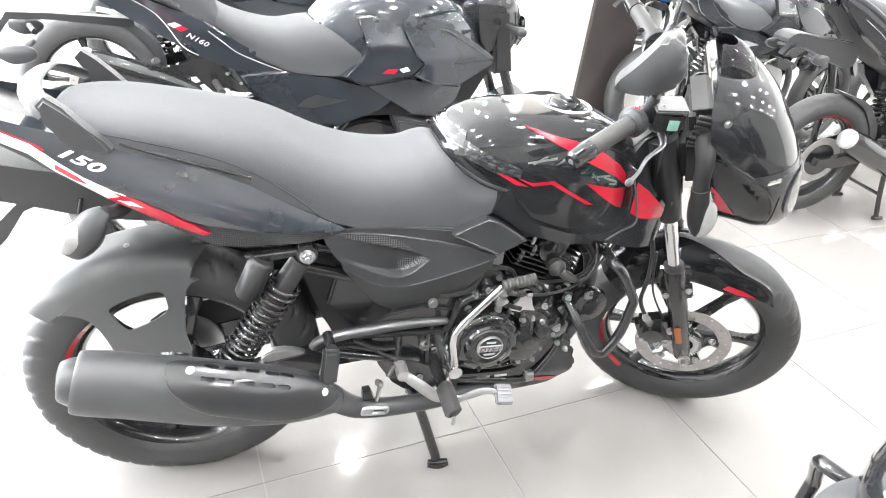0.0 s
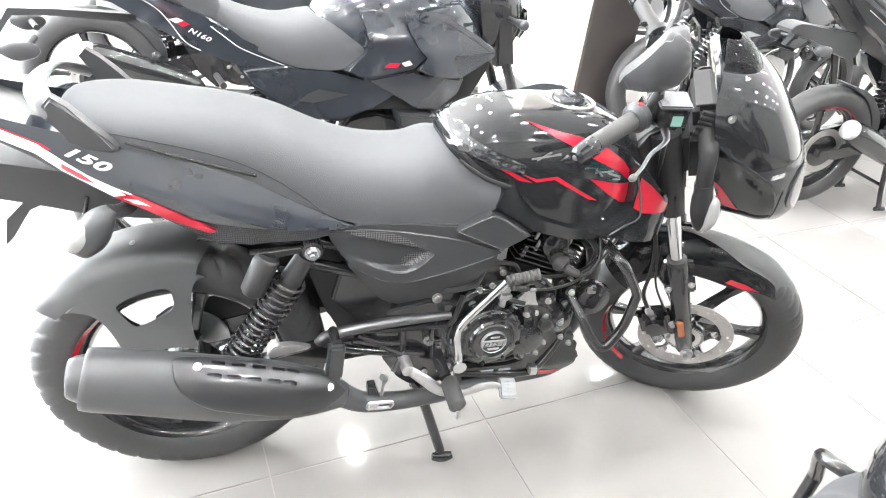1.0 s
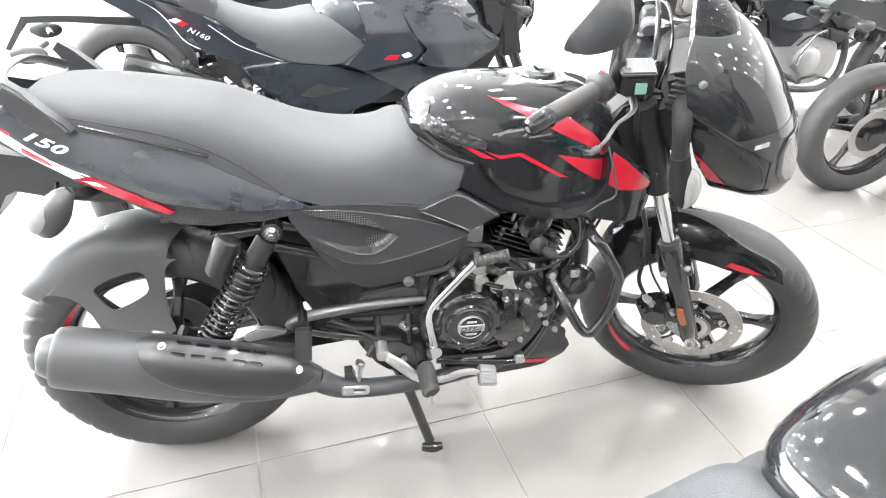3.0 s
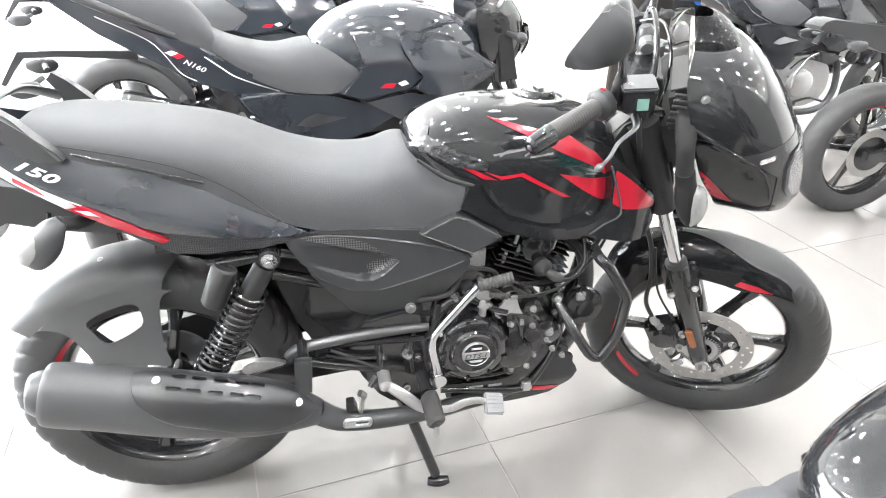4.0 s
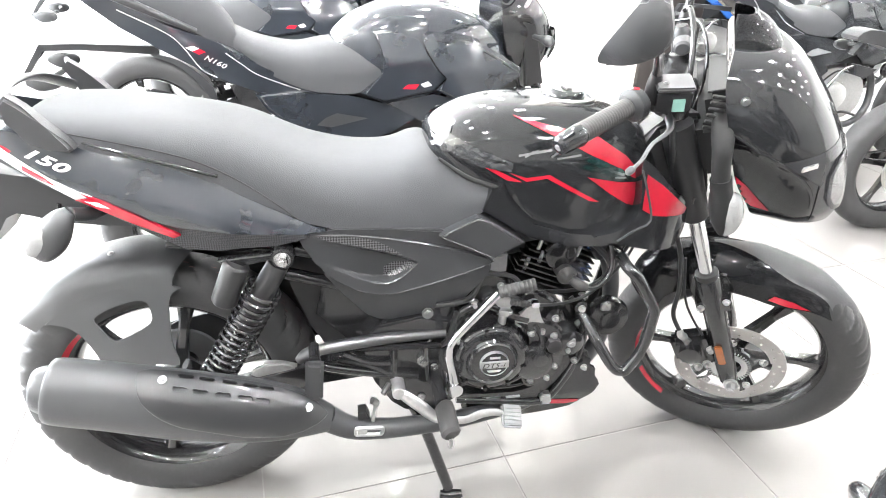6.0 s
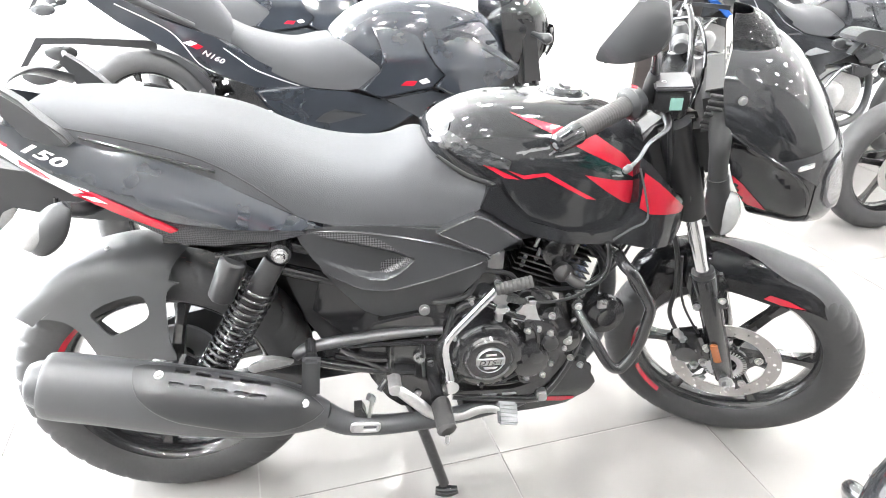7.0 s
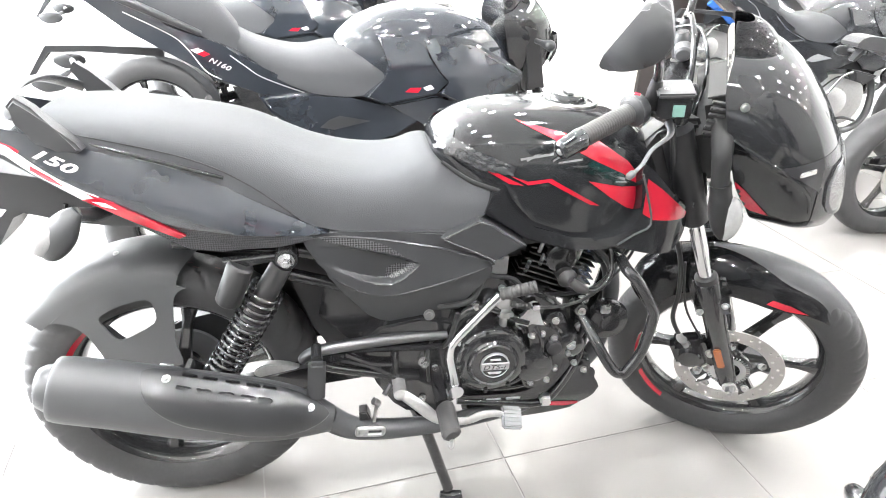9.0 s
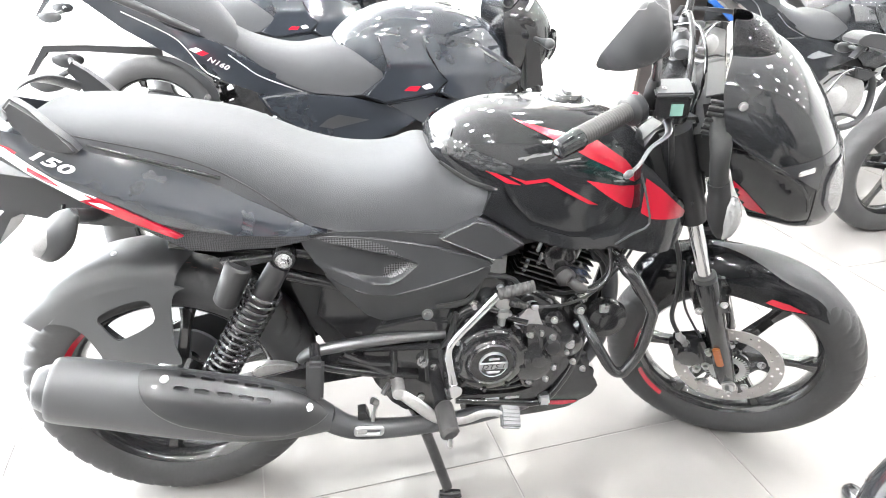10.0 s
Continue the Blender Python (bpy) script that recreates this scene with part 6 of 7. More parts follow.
def street_bike(m, label, paint, accent, engine_mat, bars=0.0, guard=False, tags=True, spokes=5, pale=None, stripe=False):
    """A naked street motorcycle on its centre stand, origin on the floor below its rear axle, facing +x."""
    bike = thing("motorcycle", m, label, "motorcycle", "motorcycles on display")
    pale = pale or M["plastic"]
    c = Matrix.Translation((0, 0, 0.312))
    w = cast_wheel("rear_wheel", 0.222, 0.042, spokes, 0.5, bike, "black cast alloy rear wheel", c)
    part("tyre", tyre_mesh(0.312, 0.058, 120, 30), M["rubber"], w, xf=c)
    part("brake_disc", disc_mesh(0.115, 0.08, 16), M["disc"], w, "drilled steel brake disc", xf=c @ pose(0, -0.07, 0))
    if stripe:
        part("rim_stripe", arc_band(0.214, 0.222, -0.0445, radians(30), radians(110)), M["red"], w, xf=c)
    part("carrier", lathe([(0.02, -0.065), (0.082, -0.066), (0.082, -0.07), (0.02, -0.075), (0.02, -0.065)], 24), M["powder"], w, xf=c)
    for s in (-1, 1):
        part("swing_arm", plate([(-0.06, 0.335), (0.05, 0.345), (0.42, 0.44), (0.48, 0.42), (0.45, 0.37), (0.05, 0.285), (-0.06, 0.295)], s * 0.085, s * 0.12, 0.005, 2), M["powder"], bike)
    part("inner_guard", plate(spline([(0.05, 0.635), (0.16, 0.60), (0.27, 0.50), (0.30, 0.42), (0.27, 0.42), (0.22, 0.50), (0.14, 0.58), (0.05, 0.622)], 3, True), -0.06, 0.06, 0.008, 3), M["plastic"], bike)
    # rear suspension
    sh = part("shock_absorber", bar((0.33, 0, 0.43), (0.27, 0, 0.70), 0.016), M["powder"], bike)
    part("spring", coil((0.325, 0, 0.46), (0.28, 0, 0.67), 0.034, 0.006, 8), M["powder"], sh)
    # seats
    part("rider_seat", body([(0.13, 0.95, 0.87, 0.085), (0.17, 0.925, 0.85, 0.115), (0.22, 0.9, 0.822, 0.132), (0.29, 0.88, 0.785, 0.142), (0.36, 0.872, 0.757, 0.145), (0.43, 0.884, 0.746, 0.146), (0.48, 0.886, 0.742, 0.146), (0.53, 0.872, 0.75, 0.146), (0.575, 0.845, 0.778, 0.144), (0.6, 0.828, 0.805, 0.13)], half=9, p=0.5, q=0.62), M["seat"], bike, "dark grey vinyl rider seat")
    part("pillion_seat", body([(-0.27, 1.075, 1.06, 0.04), (-0.2, 1.08, 1.03, 0.085), (-0.05, 1.06, 0.963, 0.108), (0.06, 1.035, 0.922, 0.115), (0.12, 1.0, 0.892, 0.11), (0.165, 0.94, 0.872, 0.10)], half=9, p=0.5, q=0.62), M["seat"], bike, "dark grey vinyl pillion seat")
    tk = part("fuel_tank", body([(0.455, 0.89, 0.86, 0.06), (0.475, 0.915, 0.84, 0.095), (0.54, 0.962, 0.80, 0.13), (0.64, 0.997, 0.77, 0.152), (0.77, 1.0, 0.77, 0.165), (0.88, 0.978, 0.79, 0.16), (0.97, 0.935, 0.79, 0.13), (1.04, 0.87, 0.80, 0.09)], half=11, p=0.5, q=0.75), paint, bike, "sculpted gloss fuel tank")
    part("filler_cap", lathe([(0.0, 0.012), (0.035, 0.012), (0.045, 0.006), (0.05, 0.0), (0.05, -0.02), (0.0, -0.02)], 28), M["powder"], tk, xf=pose(0.80, 0, 0.988, 90))
    sl = [(0.56, 0.922), (0.592, 0.925), (0.64, 0.918), (0.703, 0.904), (0.714, 0.852), (0.744, 0.804), (0.792, 0.789), (0.742, 0.744), (0.575, 0.718), (0.512, 0.746), (0.58, 0.795), (0.593, 0.833)]
    su = [(0.699, 0.942), (0.786, 0.937), (0.903, 0.884), (0.985, 0.843), (1.056, 0.801), (1.051, 0.775), (0.918, 0.709), (0.81, 0.718), (0.75, 0.748), (0.796, 0.79), (0.748, 0.808), (0.718, 0.855), (0.706, 0.904)]
    for s, sh in zip((-1, 1), both("tank_shroud", lambda: plate(sl, -0.11, -0.176, 0.006, 3, lambda x, z: 0.45 * max(0, z - 0.84), 3), paint, bike, "angular gloss tank shroud")):
        if tags:
            decal("decal", [(0.638, 0.757), (0.656, 0.770), (0.693, 0.769), (0.681, 0.754)], M["red"], sh, s, "red tag")
            decal("decal", [(0.697, 0.769), (0.722, 0.777), (0.735, 0.764), (0.71, 0.758)], M["white"], sh, s, "white tag")
    for s, sh in zip((-1, 1), both("upper_shroud", lambda: plate(su, -0.11, -0.188, 0.008, 3, lambda x, z: 0.22 * max(0, x - 0.8) ** 1.5 + 0.35 * max(0, z - 0.80), 3), M["navy"] if tags else paint, bike, "angular dark upper shroud")):
        decal("crease", [(0.74, 0.925), (0.88, 0.885), (1.05, 0.79), (1.05, 0.784), (0.88, 0.877), (0.74, 0.917)], accent, sh, s, "", 0.002)
    # added black core keeps the openings between the panels dark
    both("inner_cover", lambda: plate([(0.30, 0.75), (0.52, 0.78), (0.62, 0.90), (0.85, 0.90), (1.04, 0.79), (1.06, 0.74), (0.99, 0.62), (0.86, 0.58), (0.70, 0.60), (0.50, 0.60), (0.36, 0.62)], -0.02, -0.125, 0.006, 2), M["soft"], bike)
    s2 = [(0.576, 0.714), (0.744, 0.739), (0.804, 0.712), (0.941, 0.704), (0.93, 0.65), (0.86, 0.59), (0.77, 0.60), (0.719, 0.645)]
    both("lower_shroud", lambda: plate(s2, -0.10, -0.165, 0.006, 3, lambda x, z: 0.06 * max(0, x - 0.9) + 0.2 * max(0, 0.72 - z), 2), paint, bike, "gloss lower side shroud")
    both("chin_panel", lambda: plate([(0.70, 0.60), (0.86, 0.57), (0.80, 0.52), (0.72, 0.54)], -0.1, -0.165, 0.008, 2), M["plastic"], bike)
    s3 = [(0.20, 0.75), (0.232, 0.757), (0.343, 0.76), (0.472, 0.739), (0.617, 0.70), (0.725, 0.663), (0.618, 0.617), (0.505, 0.573), (0.36, 0.596), (0.231, 0.702)]
    for s, p in zip((-1, 1), both("side_panel", lambda: plate(s3, -0.1, -0.15, 0.01, 3), M["navy"] if tags else M["grey_paint"], bike, "angular dark side panel")):
        decal("badge", [(0.372, 0.652), (0.40, 0.674), (0.435, 0.686), (0.47, 0.674), (0.534, 0.664), (0.416, 0.642)], pale, p, s, "", 0.002)
    tl = [(0.385, 0.745), (0.27, 0.798), (0.165, 0.875), (0.108, 0.903), (-0.019, 0.949), (-0.148, 1.014), (-0.26, 1.062), (-0.27, 1.05), (-0.2, 0.995), (-0.132, 0.94), (-0.042, 0.885), (0.03, 0.843), (0.085, 0.80), (0.20, 0.762), (0.30, 0.733), (0.395, 0.722)]

    def inward(x, z):
        return 0.05 * max(0, 0.2 - x) ** 2 / 0.18

    for s, t in zip((-1, 1), both("tail_panel", lambda: plate(tl, -0.09, -0.138, 0.01, 3, inward, 2), paint, bike, "gloss tail panel with model number")):
        # thin steel lines imitate the highlights along the edges of the tail panel
        for line in ([(-0.13, 0.985), (-0.02, 0.928), (0.02, 0.89), (0.06, 0.83), (0.10, 0.805)], [(0.13, 0.872), (0.17, 0.84), (0.21, 0.81), (0.29, 0.775), (0.37, 0.745)]):
            bm = bmesh.new()
            for x, z in spline(line, 5):
                bm.verts.new((x, 0, z))
            laid_on(bm, t, s, 0.0)
            pts = [tuple(v.co) for v in bm.verts]
            bm.free()
            part("edge_bead", tube(pts, 0.0017, 1, 6), M["steel"], t)
        if tags and s < 0:
            decal("stripe", [(0.026, 0.888), (0.047, 0.893), (0.062, 0.885), (0.043, 0.878)], M["white"], t, s, "white stripe")
            decal("stripe", [(0.043, 0.878), (0.062, 0.885), (0.078, 0.876), (0.06, 0.869)], M["red"], t, s, "red stripe")
            for word, shift, mt, lb in (("N160", 0.0, "white", "white number lettering"),):
                txt = lettering(word, 0.02, M[mt], Matrix.Identity(4), t, label=lb, squeeze=1.25, shear=0.3)
                bm = bmesh.new()
                bm.from_mesh(txt.data)
                bmesh.ops.transform(bm, matrix=pose(0.07, 0, 0.858, 0, 28, 0) @ pose(shift, 0, 0), verts=bm.verts)
                laid_on(bm, t, s, 0.005)
                bm.to_mesh(txt.data)
                bm.free()
    part("sub_frame", body([(-0.27, 1.055, 1.04, 0.05), (-0.1, 0.98, 0.925, 0.08), (0.1, 0.88, 0.80, 0.09), (0.35, 0.76, 0.70, 0.09), (0.6, 0.74, 0.64, 0.08)], half=7), M["dark"], bike)
    part("tail_lamp", body([(-0.305, 1.055, 1.04, 0.03), (-0.292, 1.06, 1.025, 0.055), (-0.255, 1.06, 1.02, 0.06)], half=7), M["smoke"], bike, "smoked tail lamp")
    for s in (-1, 1):
        part("grab_handle", tube([(0.06, s * 0.125, 0.93), (-0.08, s * 0.145, 1.0), (-0.2, s * 0.13, 1.055), (-0.25, s * 0.09, 1.07)], [0.008, 0.012, 0.012, 0.008], 5), M["plastic"], bike)
        ind = part("rear_indicator", body([(-0.37, 0.825, 0.81, 0.01), (-0.34, 0.835, 0.795, 0.02), (-0.30, 0.832, 0.80, 0.016), (-0.285, 0.82, 0.812, 0.006)], half=6), M["plastic"], bike, "dark rear indicator", xf=Matrix.Translation((0, s * 0.15, 0)))
        part("stalk", bar((-0.3, s * 0.05, 0.82), (-0.32, s * 0.14, 0.817), 0.008), M["plastic"], ind)
    if stripe:
        part("tail_guard", plate(spline([(-0.05, 0.86), (-0.25, 0.885), (-0.40, 0.90), (-0.44, 0.86), (-0.33, 0.84), (-0.2, 0.80), (-0.05, 0.76)], 3, True), -0.055, 0.055, 0.012, 3), M["plastic"], bike, "matte black tail guard over the rear tyre")
    tail = part("plate_holder", plate([(-0.05, 0.874), (-0.25, 0.885), (-0.35, 0.886), (-0.41, 0.80), (-0.398, 0.795), (-0.345, 0.868), (-0.25, 0.868), (-0.05, 0.85)], -0.018, 0.018, 0.004, 2), M["plastic"], bike)
    # engine
    eng = part("engine", plate(spline([(0.48, 0.50), (0.50, 0.36), (0.60, 0.28), (0.80, 0.29), (0.87, 0.38), (0.84, 0.50), (0.70, 0.57), (0.55, 0.56)], 3, True), 0.12, -0.12, 0.014, 3), engine_mat, bike, "single-cylinder engine")
    part("clutch_cover", lathe([(0.0, -0.17), (0.05, -0.168), (0.075, -0.155), (0.085, -0.11), (0.0, -0.11)], 32), engine_mat, eng, xf=Matrix.Translation((0.64, 0, 0.415)))
    part("magneto_cover", mirrored(lathe([(0.0, -0.15), (0.05, -0.148), (0.065, -0.14), (0.07, -0.11), (0.0, -0.11)], 32)), engine_mat, eng, xf=Matrix.Translation((0.74, 0, 0.40)))
    lean = pose(0.79, 0, 0.53, 0, 12, 0)
    cy = part("cylinder", block(-0.05, 0.05, -0.055, 0.055, -0.02, 0.13, 0.01), engine_mat, eng, xf=lean)
    for k in range(8):
        part("fin", block(-0.078, 0.078, -0.078, 0.078, 0.0, 0.004, 0.001), engine_mat, cy, xf=lean @ pose(0, 0, 0.008 + 0.014 * k))
    for k in range(7):
        a = k * 0.9
        part("cover_bolt", bolt((0.64 + 0.09 * math.cos(a), -0.12, 0.415 + 0.09 * math.sin(a)), (0, -1, 0), 0.006, 0.01), M["zinc"], eng)
    part("down_tube", tube([(1.07, 0, 0.84), (0.98, 0, 0.6), (0.93, 0, 0.40), (0.85, 0, 0.30)], 0.022, 5), M["powder"], bike)
    for s in (-1, 1):
        part("frame_tube", tube([(1.06, s * 0.04, 0.86), (0.8, s * 0.11, 0.72), (0.55, s * 0.12, 0.60), (0.47, s * 0.11, 0.40)], 0.017, 5), M["powder"], bike)
        part("hanger_plate", plate([(0.36, 0.50), (0.50, 0.50), (0.56, 0.32), (0.50, 0.28), (0.42, 0.36)], s * 0.12, s * 0.135, 0.003, 1), M["alloy"] if engine_mat is not M["engine"] else M["powder"], bike)
        part("footrest", bar((0.5, s * 0.13, 0.34), (0.51, s * 0.27, 0.335), 0.016), M["grip"], bike)
        part("pillion_footrest", bar((0.24, s * 0.13, 0.44), (0.25, s * 0.22, 0.47), 0.013), M["grip"], bike)
    ex = part("exhaust_pipe", tube([(0.86, -0.03, 0.58), (0.95, -0.05, 0.50), (0.94, -0.09, 0.34), (0.82, -0.12, 0.25), (0.6, -0.14, 0.25), (0.42, -0.16, 0.29)], 0.02, 6), M["heat"], bike)
    part("silencer", tube([(0.43, -0.165, 0.29), (0.38, -0.17, 0.31), (0.2, -0.18, 0.385), (0.02, -0.19, 0.455), (-0.02, -0.19, 0.47)], [0.025, 0.05, 0.06, 0.055, 0.04], 4, 18), M["powder"], ex, "satin black stub silencer")
    part("silencer_tip", tube([(-0.01, -0.19, 0.466), (-0.035, -0.19, 0.476), (-0.05, -0.19, 0.48)], [0.045, 0.046, 0.03], 2, 18), M["alloy"], ex, "bare metal silencer tip")
    st = part("centre_stand", bar((0.40, -0.11, 0.29), (0.40, 0.11, 0.29), 0.014), M["powder"], bike)
    for s in (-1, 1):
        part("leg", tube([(0.40, s * 0.11, 0.29), (0.44, s * 0.12, 0.14), (0.47, s * 0.14, 0.015)], 0.013, 3), M["powder"], st)
        part("foot", bar((0.45, s * 0.14, 0.012), (0.505, s * 0.14, 0.012), 0.012), M["powder"], st)
    part("brace", bar((0.44, -0.12, 0.14), (0.44, 0.12, 0.14), 0.009), M["powder"], st)
    part("side_stand", tube([(0.48, 0.14, 0.26), (0.36, 0.16, 0.2), (0.24, 0.165, 0.19)], 0.011, 3), M["powder"], bike)
    if engine_mat is M["alloy"]:
        for s in (-1, 1):
            sp = part("twin_shock", bar((0.24, s * 0.14, 0.70), (0.06, s * 0.135, 0.40), 0.014), M["powder"], bike, "twin rear shock absorber with chrome spring")
            part("spring", coil((0.225, s * 0.14, 0.675), (0.075, s * 0.135, 0.425), 0.03, 0.005, 11), M["chrome"], sp)
            part("side_panel_lower", plate([(0.30, 0.66), (0.50, 0.64), (0.56, 0.56), (0.50, 0.50), (0.40, 0.50), (0.34, 0.56)], s * 0.11, s * 0.145, 0.008, 3), paint, bike)
        part("kick_lever", tube([(0.56, -0.16, 0.40), (0.55, -0.18, 0.48), (0.60, -0.19, 0.57), (0.65, -0.2, 0.60)], 0.009, 5, 10), M["chrome"], eng)
        part("carburettor", block(0.60, 0.69, -0.08, 0.04, 0.57, 0.65, 0.012), M["alloy"], eng)
        part("air_box", block(0.40, 0.58, -0.09, 0.09, 0.52, 0.68, 0.02), M["dark"], bike)
        part("cylinder_head", block(-0.065, 0.065, -0.07, 0.07, 0.13, 0.18, 0.014), M["alloy"], eng, xf=lean)
        part("chain_cover", plate(spline([(-0.06, 0.40), (0.1, 0.43), (0.45, 0.46), (0.47, 0.40), (0.1, 0.34), (-0.06, 0.33)], 2, True), -0.095, -0.125, 0.006, 2), M["powder"], bike)
        part("horn", lathe([(0.0, -0.14), (0.03, -0.138), (0.046, -0.122), (0.04, -0.1), (0.0, -0.095)], 24), M["powder"], bike, xf=Matrix.Translation((0.98, 0, 0.56)))
        for pts, r in (([(0.70, -0.09, 0.62), (0.82, -0.13, 0.66), (0.95, -0.1, 0.74), (1.03, -0.04, 0.86)], 0.006), ([(0.55, -0.13, 0.50), (0.62, -0.14, 0.56), (0.74, -0.13, 0.55), (0.84, -0.11, 0.62)], 0.005), ([(0.62, -0.13, 0.30), (0.72, -0.15, 0.33), (0.85, -0.12, 0.30)], 0.008)):
            part("hose", tube(pts, r, 5, 8), M["dark"], eng)
    # front end
    axle = (1.36, 0, 0.298)
    c = Matrix.Translation(axle)
    fr = []
    fw = cast_wheel("front_wheel", 0.222, 0.034, spokes, 0.2, bike, "black cast alloy front wheel", c)
    part("tyre", tyre_mesh(0.298, 0.046, 120, 32), M["rubber"], fw, xf=c)
    part("brake_disc", disc_mesh(0.14, 0.10, 16), M["disc"], fw, "drilled steel brake disc", xf=c @ pose(0, 0.062, 0))
    fr.append(fw)
    up = Vector((-math.sin(radians(25)), 0, math.cos(radians(25))))
    for s in (-1, 1):
        ft = Vector((1.355, s * 0.095, 0.29))
        leg = part("fork_leg", tube([ft - up * 0.02, ft, ft + up * 0.3, ft + up * 0.31], [0.016, 0.024, 0.026, 0.022], 1, 16), M["powder"], bike)
        part("stanchion", bar(ft + up * 0.3, ft + up * 0.74, 0.0185, sides=16), M["steel"] if not tags else M["powder"], leg)
        part("fork_shroud", plate([(1.06, 0.96), (1.12, 0.94), (1.17, 0.74), (1.10, 0.73)], s * 0.075, s * 0.118, 0.008, 2), M["dark"], leg)
        fr.append(leg)
    mg = part("front_mudguard", plate(spline([(1.12, 0.50), (1.18, 0.60), (1.30, 0.645), (1.42, 0.64), (1.54, 0.58), (1.62, 0.46), (1.58, 0.47), (1.50, 0.56), (1.38, 0.61), (1.25, 0.60), (1.17, 0.52)], 3, True), -0.062, 0.062, 0.02, 4), paint, bike, "gloss front mudguard")
    fr.append(mg)
    hl = part("headlamp", cowl([(0.765, 1.17, 1.06, 0.06), (0.80, 1.195, 1.04, 0.10), (0.86, 1.215, 1.02, 0.118), (0.93, 1.205, 1.0, 0.122), (0.98, 1.175, 0.995, 0.11), (1.03, 1.13, 1.0, 0.07)]), M["paint"] if tags else paint, bike, "angular headlamp cowl", smooth=50)
    part("headlamp_lens", cowl([(0.81, 1.22, 1.12, 0.08), (0.85, 1.238, 1.10, 0.1), (0.89, 1.237, 1.09, 0.1), (0.91, 1.233, 1.09, 0.09)], 50, back=False), M["smoke"], hl, smooth=60)
    fr.append(hl)
    fr.append(part("instrument_panel", block(-0.03, 0.03, -0.08, 0.08, -0.015, 0.015, 0.008), M["dark"], bike, xf=pose(1.09, 0, 1.03, 0, -40, 0)))
    fr.append(part("yoke", block(1.03, 1.10, -0.12, 0.12, 0.94, 0.965, 0.006), M["powder"], bike))
    for s in (-1, 1):
        hb = part("handlebar", tube([(1.05, 0, 1.0), (1.045, s * 0.07, 1.01), (1.02, s * 0.18, 1.06), (0.965, s * 0.28, 1.065), (0.90, s * 0.38, 1.05)], 0.011, 5, 12), M["powder"], bike)
        part("grip", bar((0.975, s * 0.265, 1.066), (0.905, s * 0.375, 1.051), 0.017), M["grip"], hb)
        part("switchgear", bar((0.995, s * 0.235, 1.066), (0.978, s * 0.262, 1.066), 0.026), M["plastic"], hb)
        part("lever", tube([(1.03, s * 0.22, 1.05), (1.02, s * 0.27, 1.04), (0.97, s * 0.36, 1.03)], [0.009, 0.007, 0.006], 4, 8), M["steel"], hb)
        fr.append(hb)
        mr = part("mirror", bar((0, 0, 0), (0.02, 0, 0), 0.05, 0.04, 18), M["plastic"], bike, "black rear-view mirror", xf=pose(0.99, s * 0.30, 1.20) @ Matrix.Diagonal((1, 1.25, 0.8, 1)))
        part("stem", tube([(1.005, s * 0.22, 1.06), (1.01, s * 0.24, 1.13), (1.0, s * 0.28, 1.18)], 0.006, 4, 8), M["powder"], mr)
        fr.append(mr)
        ind = part("front_indicator", tube([(1.11, s * 0.09, 0.90), (1.12, s * 0.15, 0.90), (1.13, s * 0.2, 0.90), (1.13, s * 0.215, 0.90)], [0.009, 0.009, 0.018, 0.008], 3, 12), M["plastic"], bike)
        fr.append(ind)
    for pts in ([(1.0, -0.2, 1.05), (1.08, -0.1, 1.10), (1.12, 0.0, 1.02), (1.08, 0.0, 0.85)], [(1.0, 0.2, 1.05), (1.08, 0.1, 1.08), (1.10, 0.02, 0.95)]):
        fr.append(part("cable", tube(pts, 0.005, 6, 8), M["dark"], bike))
    if guard:
        for s in (-1, 1):
            part("crash_guard", tube([(0.87, s * 0.05, 0.66), (0.92, s * 0.17, 0.69), (0.94, s * 0.25, 0.67), (0.955, s * 0.29, 0.58), (0.955, s * 0.29, 0.50), (0.94, s * 0.25, 0.42), (0.90, s * 0.1, 0.40)], 0.0135, 6, 14), M["powder"], bike, "black tubular crash guard")
    steered(with_children(fr), steer_matrix(bars, 25, axle))
    return bike


street = street_bike(pose(-0.71, 0.98, 0, 0, 0, 2), "glossy blue-black naked street motorcycle in a row", M["navy"], M["grey_paint"], M["engine"], bars=-4)
copy_thing(street, pose(-0.96, 2.2, 0, 0, 0, 2))
street_bike(pose(2.27, 0.88, 0, 0, 0, -10), "black naked street motorcycle standing alone on its centre stand", M["paint"], M["grey_paint"], M["engine"], bars=-4, stripe=True)
near = copy_thing(roadster, pose(-0.69, -1.0, 0, 0, 0, 5))
# this model has no side cover or trim on that flank
for ob in [o for o in near.children if o.name.startswith(("knee_strip", "tank_trim", "side_cover")) and sum(v.co.y for v in o.data.vertices) > 0]:
    for piece in (*ob.children_recursive, ob):
        bpy.data.objects.remove(piece)
for ob in list(near.children_recursive):
    if ob.name.startswith("protective_film"):
        bpy.data.objects.remove(ob)
        continue
    if ob.name.startswith("guard_loop"):
        # its guard sits a little further back
        ob.data = ob.data.copy()
        ob.data.transform(Matrix.Translation((-0.09, 0.02, -0.01)))
    if ob.name.startswith("decal"):
        ob.data = ob.data.copy()
        ob.data.materials[0] = M["grey_paint"]
        tagged(ob, "dark grey decal")
tagged(near, "glossy black motorcycle with grey decals on its centre stand")
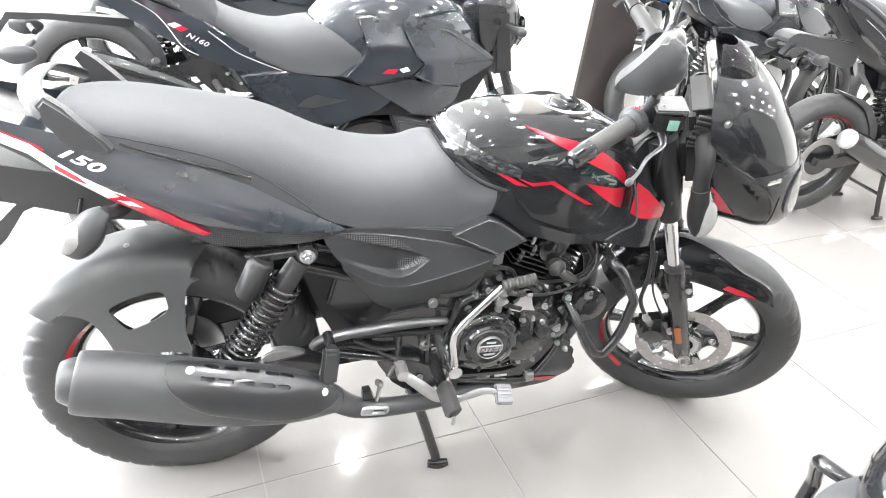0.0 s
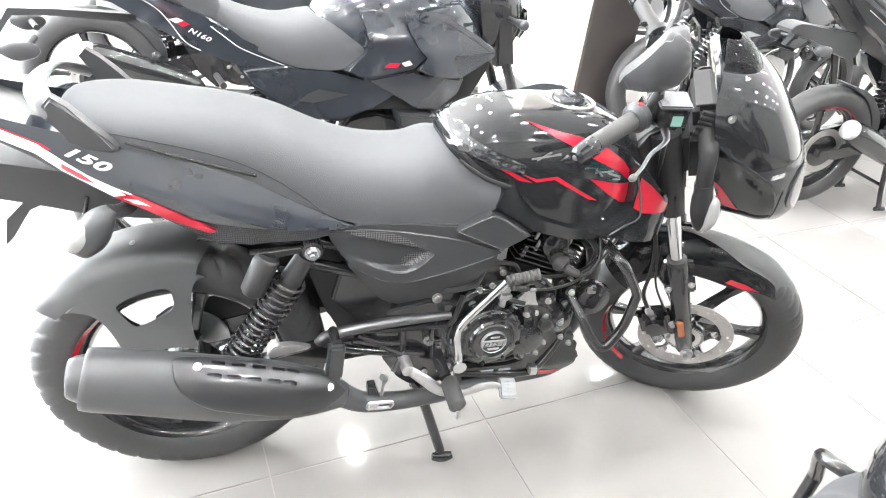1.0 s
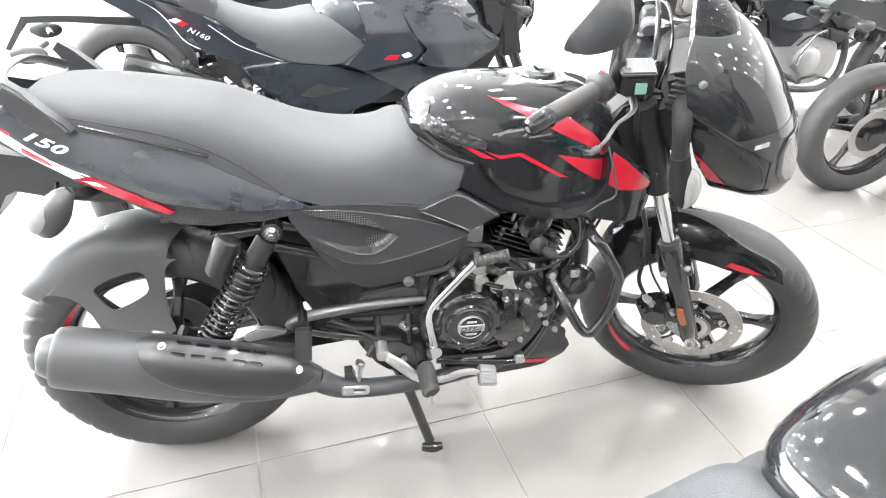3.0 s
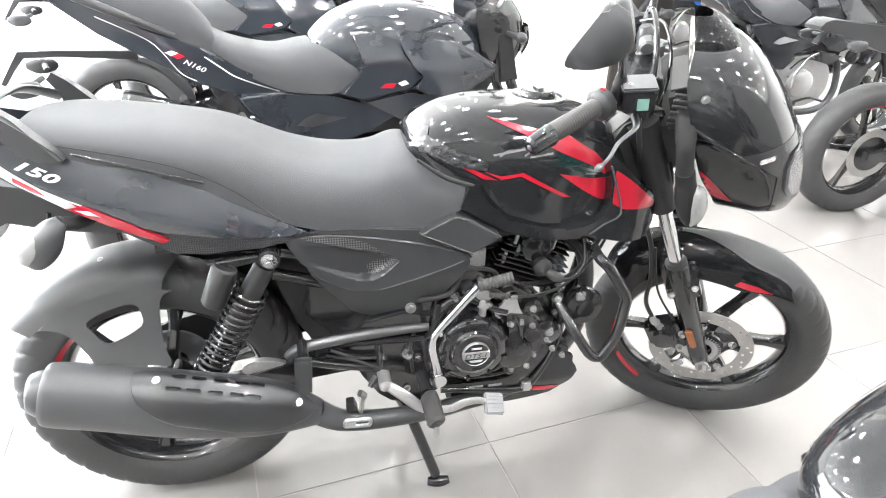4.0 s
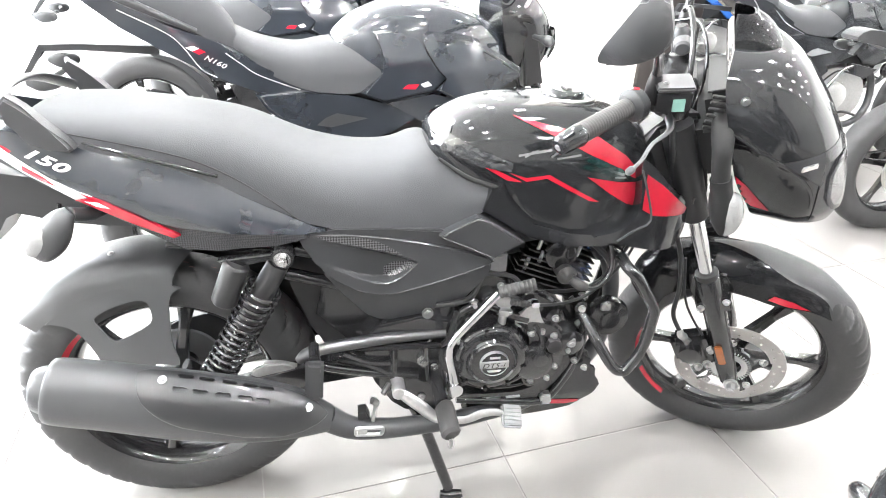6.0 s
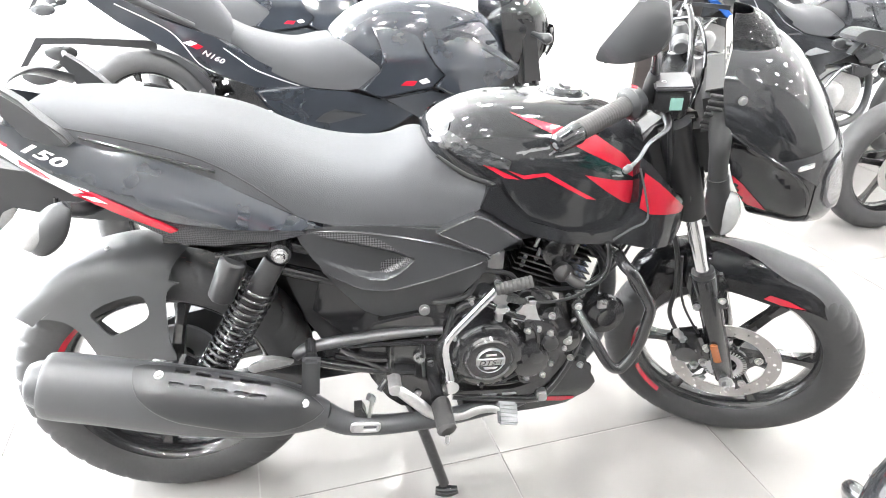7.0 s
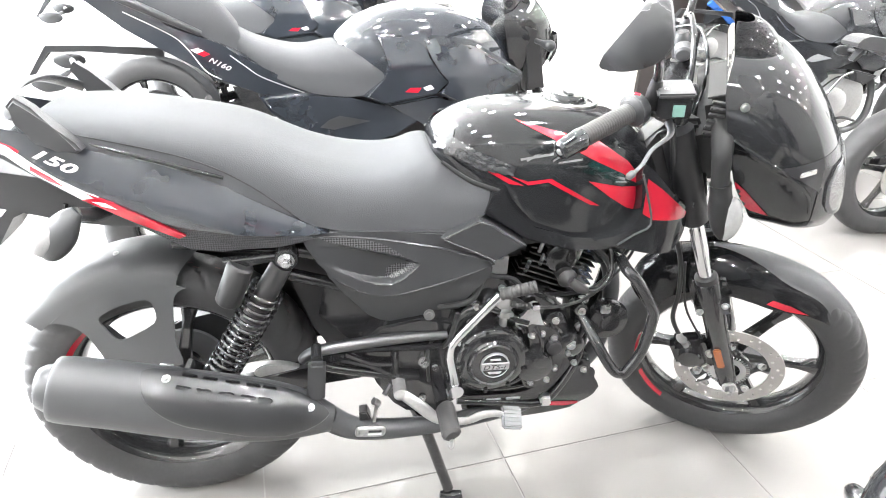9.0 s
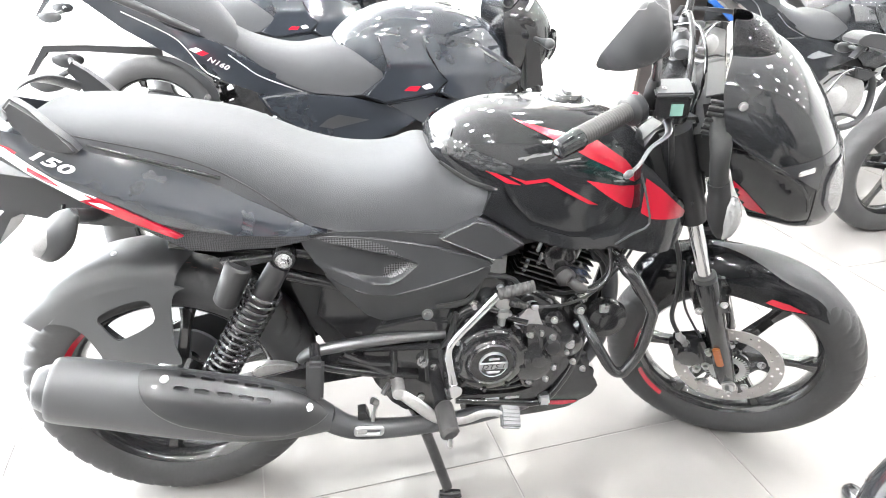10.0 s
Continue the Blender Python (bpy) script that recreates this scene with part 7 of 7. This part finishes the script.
commuter = street_bike(pose(2.05, 1.85, 0, 0, 0, -6), "grey commuter motorcycle with bare alloy engine", M["grey_paint"], M["silver"], M["alloy"], bars=12, tags=False, pale=M["silver"])
street_bike(pose(3.2, 2.7, 0, 0, 0, -8), "silver commuter motorcycle with bare alloy engine", M["silver"], M["grey_paint"], M["alloy"], bars=10, tags=False)
street_bike(pose(2.55, 3.55, 0, 0, 0, -4), "blue commuter motorcycle with bare alloy engine", M["blue"], M["silver"], M["alloy"], bars=10, tags=False, pale=M["silver"])
copy_thing(commuter, pose(-0.75, 3.1, 0, 0, 0, 3))
copy_thing(commuter, pose(4.3, 1.9, 0, 0, 0, -6))


def wrapped_bundle(m):
    """A bundle in crumpled clear film: a pinched, dented body on the floor."""
    bm = bmesh.new()
    bmesh.ops.create_icosphere(bm, subdivisions=4, radius=0.3)
    for v in bm.verts:
        n = noise.fractal(v.co * 7.0, 0.9, 2.2, 4)
        v.co *= 1.0 + 0.16 * n
        v.co.z = max(v.co.z * 1.25, -0.36)
        v.co.x *= 0.8
    bmesh.ops.translate(bm, vec=(0, 0, 0.36), verts=bm.verts)
    ob = part("wrapped_bundle", bm, M["film"], None, "bundle wrapped in crumpled clear plastic film on the floor", smooth=20)
    ob.matrix_world = m
    return tagged(ob, "", "bundle")


wrapped_bundle(pose(1.32, 2.85, 0))

# ---- floor tiles: joints on multiples of 0.6 m ----
tile_bm = block(0.002, 0.598, 0.002, 0.598, -0.010, 0.0, 0.0012)
tile_mesh = None
far_bm = bmesh.new()
for i in range(int(WX0 / 0.6) - 1, int(WX1 / 0.6) + 1):
    for j in range(int(WY0 / 0.6) - 1, int(WY1 / 0.6) + 1):
        if j <= 7:
            if tile_mesh is None:
                ob = part("tile", tile_bm, M["tile"], floor, smooth=0)
                tile_mesh = ob.data
            else:
                ob = new("tile", tile_mesh)
                ob.parent = floor
            ob.location = (i * 0.6, j * 0.6, 0.0)
        else:
            block(i * 0.6 + 0.002, i * 0.6 + 0.598, j * 0.6 + 0.002, j * 0.6 + 0.598, -0.010, 0.0, 0, far_bm)
tagged(part("far_tiles", far_bm, M["tile"], floor, smooth=0), kind="stuff")
